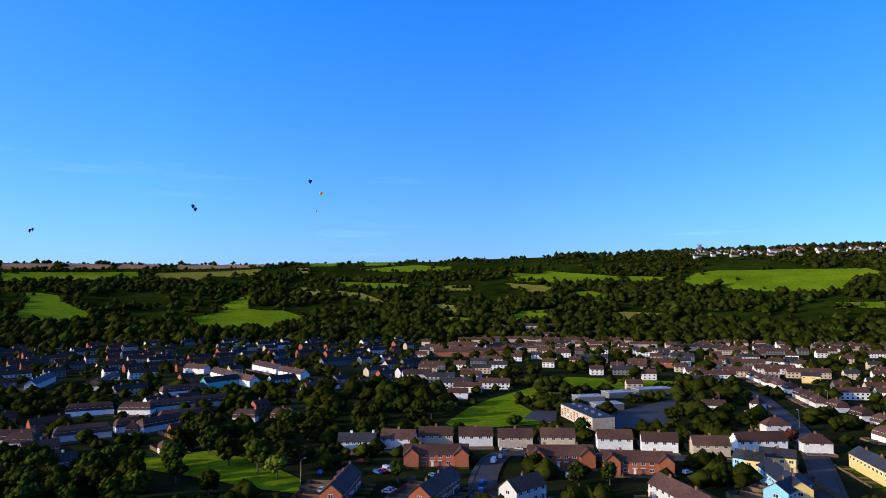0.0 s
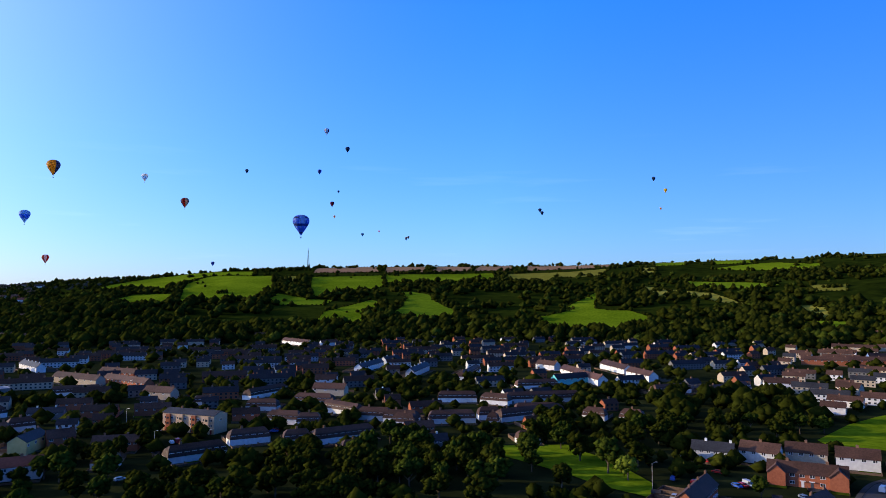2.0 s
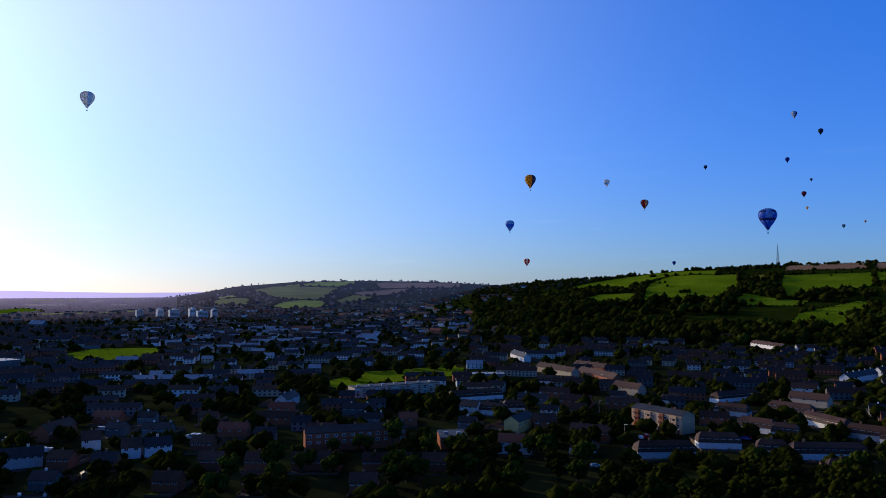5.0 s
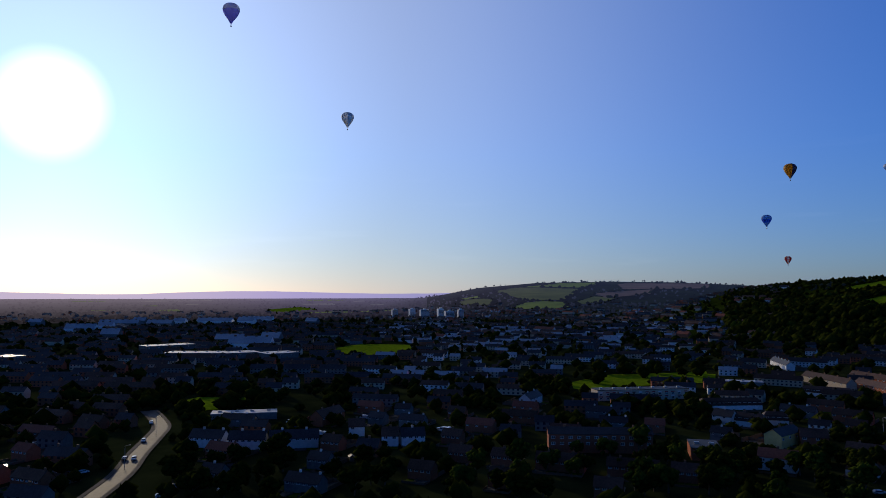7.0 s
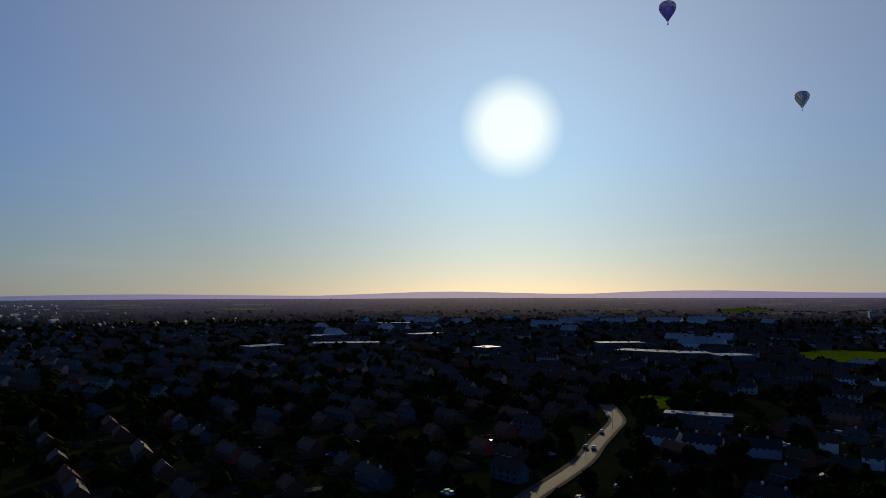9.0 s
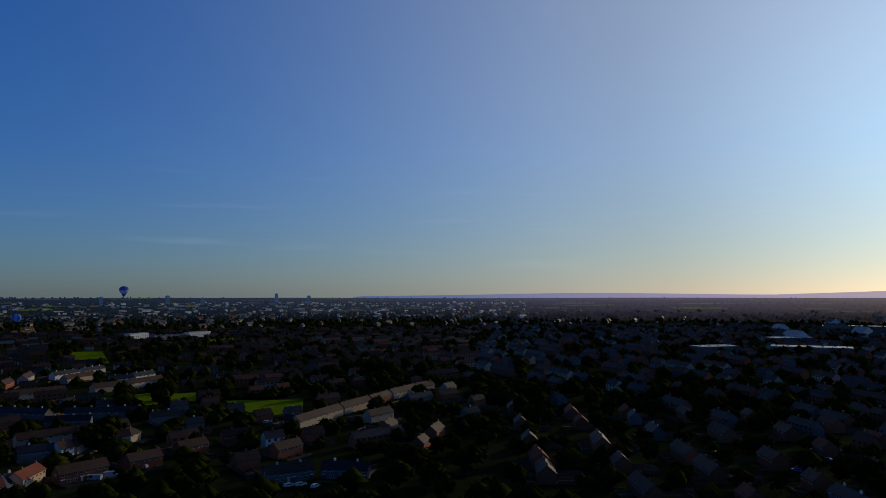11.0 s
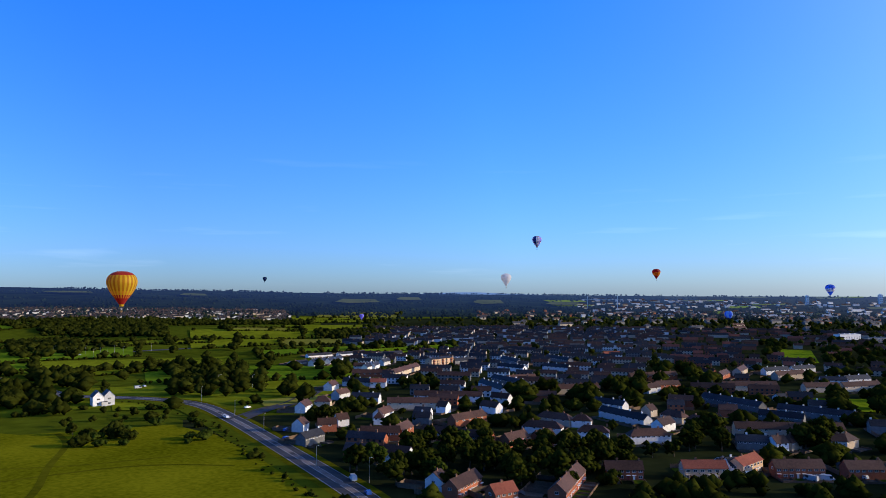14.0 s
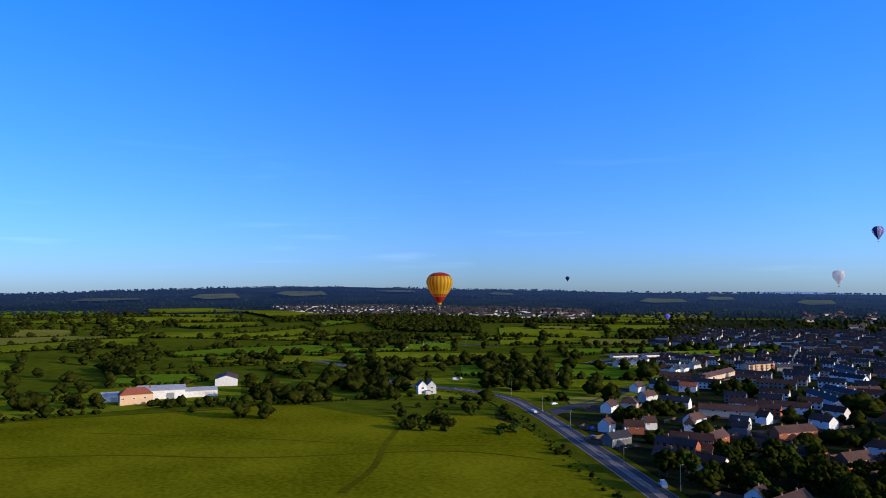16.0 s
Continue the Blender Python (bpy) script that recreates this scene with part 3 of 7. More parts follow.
def dormer_mesh(key=[]):
    if not key:
        bm = box(-0.95, 0.95, 0.0, 1.6, 0.0, 1.35)
        add_box(bm, -1.05, 1.05, -0.12, 1.7, 1.35, 1.5, 2)
        add_box(bm, -0.8, -0.06, -0.02, 0.02, 0.25, 1.2, 1)
        add_box(bm, 0.06, 0.8, -0.02, 0.02, 0.25, 1.2, 1)
        key.append(mesh_of("dormer", bm, FRAME, GLASS, ROOFS["n"]))
    return key[0]


def make_house(kind, units, fine):
    wall, roof, w, D, eaves, rise, style, label = KINDS[kind]
    L = w * units
    name = {"f": "apartment_building", "o": "apartment_building", "q": "workshop", "n": "workshop", "a": "bungalow", "x": "barn", "X": "barn", "z": "school", "v": "school", "i": "school", "l": "farmhouse"}.get(kind, "house" if units < 3 else "terrace")
    thing = empty(name, Matrix.Identity(4), label, name.replace("_", " "), "houses of the valley")
    part("wall", wall_bm(L, D, eaves, rise, style), WALLS[wall], thing)
    if kind in "xX":
        door = part("sliding_door", box(-2.5, 2.5, -0.06, 0.02, 0, 4.2), STEEL, thing)
        door.matrix_local = pose(L * 0.2, -0.004, 0)
        part("roof", roof_bm(L, D, eaves, rise, style), ROOFS[roof], thing)
        return thing
    part("roof", roof_bm(L, D, eaves, rise, style), ROOFS[roof], thing)
    if kind == "j":
        for k in (-1, 1):
            for what, bm, m in (("wing_wall", wall_bm(9.4, 6.0, eaves, 2.7, "gable"), WALLS[wall]), ("wing_roof", roof_bm(9.4, 6.0, eaves, 2.7, "gable"), ROOFS[roof])):
                part(what, bm, m, thing).matrix_local = pose(k * (L / 2 - 3.0) + 3.0, 3.0, 0, 0, 0, 90)
    if style == "flat":
        for i in range(max(2, units)):
            bm = box(-1.0, 1.0, -0.6, 0.6, 0, 0.8)
            share("roof_vent", mesh_of("roof_vent", bm, STEEL), thing, pose(-L / 2 + (i + 0.5) * L / max(2, units), D * 0.5, eaves + 0.34))
    else:
        stack = box(-0.5, 0.5, -0.3, 0.3, -0.8, 0.85)
        add_box(stack, -0.56, 0.56, -0.36, 0.36, 0.68, 0.78)
        for x in (-0.25, 0.25):
            add_box(stack, x - 0.1, x + 0.1, -0.1, 0.1, 0.85, 1.15)
        stack = mesh_of("chimney", stack, WALLS["w"] if kind in "sg" else STACK)
        for i in range(0, units):
            x = -L / 2 + w * (i + (1.0 if i % 2 == 0 and units > 1 else 0.5))
            if i % 2 == 0 and style != "mansard" or style == "mansard" and i == 0:
                share("chimney", stack, thing, pose(min(x, L / 2 - 1.2), D / 2, eaves + rise + 0.1))
    win, pane, plain = window_meshes(1.7, 1.2)
    storeys = 3 if eaves > 8 else (2 if eaves > 4 else 1)
    gap = 2.6
    for u in range(units):
        cx = -L / 2 + w * (u + 0.5)
        for s in range(storeys):
            for k in (-1, 1):
                if s == 0 and k == (1 if u % 2 else -1) and style != "flat":
                    continue
                if fine is not True and (s == 0 or (fine == -1 and k == 1)):
                    continue
                f = share("window", win if fine is True else plain, thing, pose(cx + k * w * 0.25, -0.004, 0.9 + s * gap))
                if fine is True:
                    share("pane", pane, f)
        if kind == "o":
            bay = part("bay", box(-1.3, 1.3, -0.9, 0.0, 0, eaves - 0.5), WALLS["o"] if u % 2 else WALLS["b"], thing)
            bay.matrix_local = pose(cx, -0.004, 0)
            for s in range(3):
                share("pane", pane, bay, pose(0, -0.91, 0.9 + s * gap))
        if kind == "z":
            for s, k in ((0, -1), (0, 1), (1, -1), (1, 1)):
                panel = part("panel", box(-w * 0.13, w * 0.13, -0.05, 0.02, 0, 0.7), DOORS[1 if (u + s + k) % 3 else 2], thing, "bright red facade panel")
                panel.matrix_local = pose(cx + k * w * 0.25, -0.004, s * gap + 2.25)
        if style == "mansard":
            for k in (-1, 1):
                share("dormer", dormer_mesh(), thing, pose(cx + k * w * 0.24, 0.35, eaves + 0.35))
        if fine is True and style not in ("flat",):
            side = 1 if u % 2 else -1
            dm = box(-0.48, 0.48, -0.06, 0.02, 0.0, 2.05)
            d = part("door", dm, DOORS[(u + units) % 3], thing)
            d.matrix_local = pose(cx + side * w * 0.27, -0.004, 0.05)
            p = part("porch", box(-0.9, 0.9, -0.9, 0.0, 0.0, 0.14), FRAME, thing)
            p.matrix_local = pose(cx + side * w * 0.27, -0.002, 2.3)
    if fine is True and style == "gable":
        for sx, rz in ((-1, -90), (1, 90)):
            f = share("window", win, thing, pose(sx * (L / 2 + 0.004), D * 0.5, 0.9 + (storeys - 1) * gap, 0, 0, rz))
            share("pane", pane, f)
    return thing


GARDENS = []  # lines of garden fences
PLOTS = []  # corners of lawns and yards behind and before the houses


def block(kind, x, y, turn, units=2, fine=True, size=1.0):
    """A house or terrace: x, y is the middle of its front wall, which faces the way of local -y turned by turn degrees."""
    D, w = KINDS[kind][3] * size, KINDS[kind][2] * size
    if fine is False and math.hypot(x, y) > 350:
        fine = -1
    c, s = math.cos(radians(turn)), math.sin(radians(turn))
    n = max(1, int(units * w / 8))
    for i in range(n + 1):
        u = -units * w / 2 + i * units * w / n
        for v in (0, D):
            take(x + c * u - s * v, y + s * u + c * v, 2)
    z = min(ground_z(x, y), ground_z(x - s * D, y + c * D))
    if kind not in "qnxXzviofl":
        for i in range(units + 1):
            u = -units * w / 2 + i * w
            for v0, v1 in ((D + 0.5, D + 11), (-5.5, -0.8)):
                GARDENS.append((x + c * u - s * v0, y + s * u + c * v0, x + c * u - s * v1, y + s * u + c * v1, 1.7 if v0 > 0 else 0.9))
        for i in range(units):
            u0, u1 = -units * w / 2 + i * w + 0.15, -units * w / 2 + (i + 1) * w - 0.15
            for v0, v1 in ((D + 0.2, D + 3.2), (D + 3.2, D + 10.8), (-5.3, -0.2)):
                PLOTS.append([(x + c * u - s * v, y + s * u + c * v) for u, v in ((u0, v0), (u1, v0), (u1, v1), (u0, v1))])
        for v in (D + 11, -5.5):
            u = units * w / 2
            GARDENS.append((x - c * u - s * v, y - s * u + c * v, x + c * u - s * v, y + s * u + c * v, 1.8 if v > 0 else 0.9))
    m = pose(x, y, z, 0, 0, turn)
    key = (kind, units, fine, size)
    if key in HOUSES:
        return copy_thing(HOUSES[key], m)
    thing = make_house(kind, units, fine)
    thing.matrix_world = m @ Matrix.Scale(size, 4)
    HOUSES[key] = thing
    return thing


def pairs(kind, x, y, turn, units):
    """A row of semi-detached pairs with gaps, along a front of so many units."""
    w, n = KINDS[kind][2], max(1, units // 3 + (units % 3 > 1))
    for i in range(n):
        u = ((i + 0.5) / n - 0.5) * units * w
        block(kind, round(x + math.cos(radians(turn)) * u, 1), round(y + math.sin(radians(turn)) * u, 1), turn, 2, False)


# ---- trees ----
def ico(rng, r, squash=0.8, rough=0.42, low=False):
    """One leaf clump: a small jagged twenty-sided lump."""
    bm = bmesh.new()
    if low:
        p = [bm.verts.new(q) for q in ((1, 0, 0), (0, 1, 0), (-1, 0, 0), (0, -1, 0), (0, 0, 1), (0, 0, -1))]
        for i in range(4):
            bm.faces.new((p[i], p[(i + 1) % 4], p[4]))
            bm.faces.new((p[(i + 1) % 4], p[i], p[5]))
        bm.verts.index_update()
        r *= 1.2
    else:
        bmesh.ops.create_icosphere(bm, subdivisions=1, radius=1.0)
    v = np.array([p.co[:] for p in bm.verts])
    f = np.array([[q.index for q in t.verts] for t in bm.faces])
    bm.free()
    v *= (1 + rng.uniform(-rough, rough, (len(v), 1)))
    return v * (r, r, r * squash), f


def crown_arrays(rng, height, spread, base, clumps, leaves, shape="round", low=False, tufts=0):
    """Clumps over the shell of an uneven crown, with loose leaves between them."""
    V, Fc, n = [], [], 0
    mid, half = (height + base) / 2, (height - base) / 2
    lobes = [(rng.uniform(-0.45, 0.45) * spread, rng.uniform(-0.45, 0.45) * spread, rng.uniform(-0.35, 0.45) * half, rng.uniform(0.5, 0.75)) for _ in range(5)]
    size = 1.15 * spread * (6.0 / max(clumps, 7)) ** 0.5
    spots = []
    for i in range(clumps):
        lx, ly, lz, lr = lobes[i % 5]
        d = rng.normal(size=3)
        d /= np.linalg.norm(d)
        d[2] = abs(d[2]) * 1.0 if rng.random() < 0.7 else d[2]
        r = rng.uniform(0.45, 1.0) * lr
        p = np.array((lx + d[0] * spread * r, ly + d[1] * spread * r, mid + lz + d[2] * half * r * 0.9))
        if shape == "column":
            p[:2] *= 0.45
        elif shape == "cone":
            p[:2] *= max(0.12, 1.15 * (height - p[2]) / (height - base))
        spots.append(p)
        v, f = ico(rng, size * rng.uniform(0.6, 1.25), low=low)
        if tufts:
            v *= 0.92
        V.append(v + p)
        Fc.append(f + n)
        n += len(v)
        if tufts:  # sprays of leaves that stand off the clump
            d = rng.normal(size=(tufts, 3))
            d /= np.linalg.norm(d, axis=1)[:, None]
            at = p + d * size * rng.uniform(0.6, 1.0, (tufts, 1)) * (1, 1, 0.85)
            a, b = rng.normal(size=(tufts, 3)), rng.normal(size=(tufts, 3))
            a, b = a / np.linalg.norm(a, axis=1)[:, None], b / np.linalg.norm(b, axis=1)[:, None]
            s = size * rng.uniform(0.16, 0.34, (tufts, 1))
            V.append(np.stack([at - a * s, at + b * s, at + a * s], 1).reshape(-1, 3))
            Fc.append(np.arange(tufts * 3).reshape(-1, 3) + n)
            n += tufts * 3
    for i in range(leaves):
        p = spots[rng.integers(len(spots))]
        d = rng.normal(size=3)
        p = p + d / np.linalg.norm(d) * size * rng.uniform(0.7, 1.35)
        a, b = rng.normal(size=3), rng.normal(size=3)
        s = rng.uniform(0.2, 0.4)
        a, b = a / np.linalg.norm(a) * s, b / np.linalg.norm(b) * s
        V.append(np.array([p - a, p + b, p + a]))
        Fc.append(np.array([[n, n + 1, n + 2]]))
        n += 3
    return np.concatenate(V), np.concatenate(Fc)


def limb(bm, a, b, r0, r1):
    a, b = Vector(a), Vector(b)
    turn = (b - a).to_track_quat("Z", "Y").to_matrix()
    lo = [bm.verts.new(a + turn @ Vector((math.cos(k * 1.0472) * r0, math.sin(k * 1.0472) * r0, 0))) for k in range(6)]
    hi = [bm.verts.new(b + turn @ Vector((math.cos(k * 1.0472) * r1, math.sin(k * 1.0472) * r1, 0))) for k in range(6)]
    for k in range(6):
        bm.faces.new((lo[k], lo[(k + 1) % 6], hi[(k + 1) % 6], hi[k]))
    bm.faces.new(hi)


TREE_FORMS = {  # height, spread, crown base, leaf material, shape, label
    "oak": (10.5, 5.2, 1.3, 0, "round", "broad dark green oak tree in full leaf"),
    "ash": (11.0, 4.6, 1.4, 1, "round", "mid-green ash tree in full leaf"),
    "willow": (9.5, 4.8, 1.0, 2, "round", "grey-green willow tree with a loose crown"),
    "poplar": (15.0, 3.6, 1.2, 0, "column", "tall narrow dark poplar tree"),
    "lime": (9.0, 4.2, 1.2, 4, "round", "yellow-green lime tree in full leaf"),
    "copper": (8.0, 4.0, 1.6, 3, "round", "copper-red beech tree in full leaf"),
    "bush": (3.6, 3.2, 0.2, 1, "round", "low rounded hawthorn bush"),
    "bush_dark": (4.5, 4.0, 0.2, 0, "round", "dense dark bramble and hawthorn bush"),
}
TREES = {}


def make_tree(form, variant):
    height, spread, base, leaf, shape, label = TREE_FORMS[form]
    rng = np.random.default_rng(sum(map(ord, form)) * 7 + variant)
    word = "bush" if form.startswith("bush") else "tree"
    thing = empty(word, Matrix.Identity(4), label, word, "trees of the valley")
    bm = bmesh.new()
    r = 0.035 * height
    limb(bm, (0, 0, -0.6), (0.1, 0.05, base + 0.6), r, r * 0.75)
    limb(bm, (0.1, 0.05, base + 0.5), (rng.uniform(-0.4, 0.4), rng.uniform(-0.4, 0.4), height * 0.8), r * 0.75, r * 0.15)
    for k in range(6):
        a, z = k * 1.05 + rng.uniform(-0.3, 0.3), base + rng.uniform(0.1, 0.4) * (height - base)
        limb(bm, (0, 0, z), (math.cos(a) * spread * 0.6, math.sin(a) * spread * 0.6, z + (height - base) * 0.28), r * 0.4, r * 0.08)
    part("trunk", bm, BARK, thing)
    v, f = crown_arrays(rng, height, spread, base, 55 if word == "bush" else 130, 320, shape, low=True, tufts=10)
    me = raw_mesh("crown", v, f, (LEAF[leaf],))
    me.polygons.foreach_set("use_smooth", np.ones(len(f), dtype=bool))
    crown = new("crown", me)
    crown.parent = thing
    return thing


FAR_TREES = []


def tree(form, x, y, size=1.0, turn=None):
    if math.hypot(x, y) > 410 and form not in ("poplar", "copper"):
        FAR_TREES.append((x, y, TREE_FORMS[form][0] * size))
        take(x, y, 3)
        return None
    rng = random.Random(int(x * 13 + y * 7))
    variant = rng.randrange(3)
    key = (form, variant)
    m = pose(x, y, ground_z(x, y), 0, 0, turn if turn is not None else rng.uniform(0, 360))
    take(x, y, 3)
    if key not in TREES:
        TREES[key] = make_tree(form, variant)
        TREES[key].matrix_world = m @ Matrix.Diagonal((size, size, size * rng.uniform(0.9, 1.1), 1))
        return TREES[key]
    ob = copy_thing(TREES[key], m)
    ob.scale = (size, size, size * rng.uniform(0.9, 1.1))
    return ob


def woods(name, spots, leaf, clumps, label, seed=3, tufts=8):
    """Many trees that cannot be told apart, as one mesh. spots: x, y, height."""
    if not spots:
        return None
    rng = np.random.default_rng(seed)
    forms = [crown_arrays(rng, 1.0, 0.5, 0.12, clumps, 0, low=True, tufts=tufts) for _ in range(9)]
    V, Fc, n = [], [], 0
    for x, y, h in spots:
        v, f = forms[rng.integers(9)]
        a, w = rng.uniform(0, 6.28), h * rng.uniform(0.8, 1.15)
        c, s = math.cos(a) * w, math.sin(a) * w
        V.append(np.stack([x + c * v[:, 0] - s * v[:, 1], y + s * v[:, 0] + c * v[:, 1], ground_z(x, y) - 0.08 * h + v[:, 2] * h], 1))
        Fc.append(f + n)
        n += len(v)
    me = raw_mesh(name, np.concatenate(V), np.concatenate(Fc), (LEAF[leaf] if isinstance(leaf, int) else leaf,))
    me.polygons.foreach_set("use_smooth", np.ones(len(me.polygons), dtype=bool))
    ob = new(name, me)
    return tagged(ob, label, "trees", kind="stuff")


def hedge_line(spots, x0, y0, x1, y1, step, height, rng, tall=0.12):
    n = max(1, int(math.hypot(x1 - x0, y1 - y0) / step))
    for i in range(n + 1):
        t = (i + rng.uniform(-0.3, 0.3)) / n
        spots.append((x0 + (x1 - x0) * t + rng.uniform(-2, 2), y0 + (y1 - y0) * t + rng.uniform(-2, 2),
                      height * rng.uniform(0.7, 1.3) * (2.4 if rng.random() < tall else 1)))


# ---- streets of houses too far off to tell apart ----
def far_streets(name, az0, az1, d0, d1, heading, label, spacing=29, fill=0.8, seed=1, roofs=("n", "s", "n", "r"), walls=("w", "c", "w", "b", "g"), size=1.0):
    rng = random.Random(seed)
    V, Fc, idx, n = [], [], [], 0
    mats = [WALLS[k] for k in walls] + [ROOFS[k] for k in roofs] + [STACK, GLASS]
    c, s = math.cos(radians(heading)), math.sin(radians(heading))
    reach, green = int(d1 / spacing) + 1, []
    for i in range(-reach, reach + 1):
        u = -d1 + rng.uniform(0, 30)
        while u < d1:
            L = rng.choice((11, 11, 16, 22, 33)) * size
            v0 = i * spacing + math.sin(u * 0.006 + i * 0.35) * spacing * 0.35 + rng.uniform(-2, 2)
            x, y = c * (u + L / 2) - s * v0, s * (u + L / 2) + c * v0
            u += L + rng.uniform(4, 11) * size
            d, az = math.hypot(x, y), math.degrees(math.atan2(-x, y)) % 360
            if not (d0 < d < d1 and (az0 < az < az1 or az0 < az - 360 < az1)):
                continue
            if not is_free(x, y, 4) or not is_free(x + c * L * 0.4, y + s * L * 0.4) or not is_free(x - c * L * 0.4, y - s * L * 0.4):
                continue
            if rng.random() > fill:
                green.append((x, y))
                continue
            bend = radians(heading) + math.cos(u * 0.006 + i * 0.35) * spacing * 0.35 * 0.006 + rng.uniform(-0.05, 0.05)
            cc, ss = math.cos(bend), math.sin(bend)
            D, e, r, z = 7.4 * size, rng.uniform(4.4, 5.0) * (0.6 + 0.4 * size), rng.uniform(2.7, 3.5) * size, ground_z(x, y)
            P = [(-L / 2, 0, -2), (L / 2, 0, -2), (L / 2, D, -2), (-L / 2, D, -2), (-L / 2, 0, e), (L / 2, 0, e), (L / 2, D, e), (-L / 2, D, e),
                 (-L / 2, D / 2, e + r), (L / 2, D / 2, e + r)]
            o = 0.4
            P += [(-L / 2 - o, -o, e - 0.1), (L / 2 + o, -o, e - 0.1), (L / 2 + o, D + o, e - 0.1), (-L / 2 - o, D + o, e - 0.1),
                  (-L / 2 - o, D / 2, e + r + 0.2), (L / 2 + o, D / 2, e + r + 0.2)]
            faces = [(0, 1, 5, 4), (2, 3, 7, 6), (1, 2, 6, 5), (3, 0, 4, 7), (5, 6, 9, 9), (7, 4, 8, 8), (10, 11, 15, 14), (12, 13, 14, 15)]
            wi, ri = rng.randrange(len(walls)), len(walls) + rng.randrange(len(roofs))
            kinds = [wi] * 6 + [ri] * 2
            stacks = int(L / 14) + 1
            for k in range(stacks):
                q, px = len(P), -L / 2 + (k + 0.5) * L / stacks
                P += [(px + a * 0.6 * size, D / 2 + b * 0.4 * size, e + r + zz) for zz in (-0.8, 1.3) for b in (-1, 1) for a in (-1, 1)]
                faces += [(q, q + 1, q + 5, q + 4), (q + 3, q + 2, q + 6, q + 7), (q + 1, q + 3, q + 7, q + 5), (q + 2, q, q + 4, q + 6), (q + 4, q + 5, q + 7, q + 6)]
                kinds += [len(mats) - 2] * 5
            if d < 900 and size < 1.1:  # windows of both storeys, front and back
                bays = max(2, int(L / 2.9))
                for k in range(bays):
                    for zz in (0.8, 3.1):
                        for py in (-0.03, D + 0.03):
                            q, px = len(P), -L / 2 + (k + 0.5) * L / bays
                            P += [(px - 0.65, py, zz), (px + 0.65, py, zz), (px + 0.65, py, zz + 1.15), (px - 0.65, py, zz + 1.15)]
                            faces.append((q, q + 1, q + 2, q + 3) if py < 0 else (q + 1, q, q + 3, q + 2))
                            kinds.append(len(mats) - 1)
            for px, py, pz in P:
                V.append((x + cc * px - ss * (py - D / 2), y + ss * px + cc * (py - D / 2), z + pz))
            for f in faces:
                f = f if f[2] != f[3] else (f[0], f[1], f[2])
                for a in range(1, len(f) - 1):
                    Fc.append((f[0] + n, f[a] + n, f[a + 1] + n))
            for f, k in zip(faces, kinds):
                idx += [k] * (1 if f[2] == f[3] else 2)
            n += len(P)
            take(x, y, 5)
            if rng.random() < 0.75:
                green.append((x - ss * rng.uniform(12, 17) + cc * rng.uniform(-L, L) / 2, y + cc * rng.uniform(12, 17) + ss * rng.uniform(-L, L) / 2))
    if Fc:
        tagged(new(name, raw_mesh(name, V, Fc, mats, idx)), label, "houses", kind="stuff")
    return green


# ---- hot-air balloons ----
def cloth(name, c):
    m = mat(name, tuple(v * 0.85 for v in c), c, 0.3, 0.55, 0, 0.08, spec=0.3)
    n = m.node_tree.nodes["Principled BSDF"]
    n.inputs["Sheen Weight"].default_value = 0.2
    # thin cloth lets light through
    nodes, links = m.node_tree.nodes, m.node_tree.links
    thin, mix = nodes.new("ShaderNodeBsdfTranslucent"), nodes.new("ShaderNodeMixShader")
    mix.inputs[0].default_value = 0.62
    links.new(n.inputs["Base Color"].links[0].from_socket, thin.inputs["Color"])
    links.new(n.outputs[0], mix.inputs[1])
    links.new(thin.outputs[0], mix.inputs[2])
    clear, blend = nodes.new("ShaderNodeBsdfTransparent"), nodes.new("ShaderNodeMixShader")
    blend.inputs[0].default_value = 0.06
    links.new(n.inputs["Base Color"].links[0].from_socket, clear.inputs["Color"])
    links.new(mix.outputs[0], blend.inputs[1])
    links.new(clear.outputs[0], blend.inputs[2])
    links.new(blend.outputs[0], nodes["Material Output"].inputs["Surface"])
    return m


CLOTH = {k: cloth(f"balloon_cloth_{k}", c) for k, c in dict(
    blue=(0.05, 0.2, 0.8), navy=(0.02, 0.05, 0.22), white=(0.88, 0.88, 0.88), red=(0.5, 0.025, 0.02), yellow=(0.92, 0.66, 0.03), gold=(0.66, 0.3, 0.015), orange=(0.88, 0.4, 0.03),
    violet=(0.4, 0.4, 0.95), purple=(0.34, 0.28, 0.9), teal=(0.02, 0.12, 0.16), sky=(0.3, 0.55, 0.9), cream=(0.7, 0.6, 0.4)).items()}
WICKER = mat("wicker", (0.16, 0.09, 0.04), (0.28, 0.17, 0.08), 6.0, 0.9, 0.02)
DARK_STEEL = mat("dark_steel", (0.03, 0.035, 0.045), (0.05, 0.055, 0.065), 1.0, 0.6)
ROPE = mat("cable", (0.05, 0.05, 0.05), (0.08, 0.08, 0.08), 3.0, 0.8)


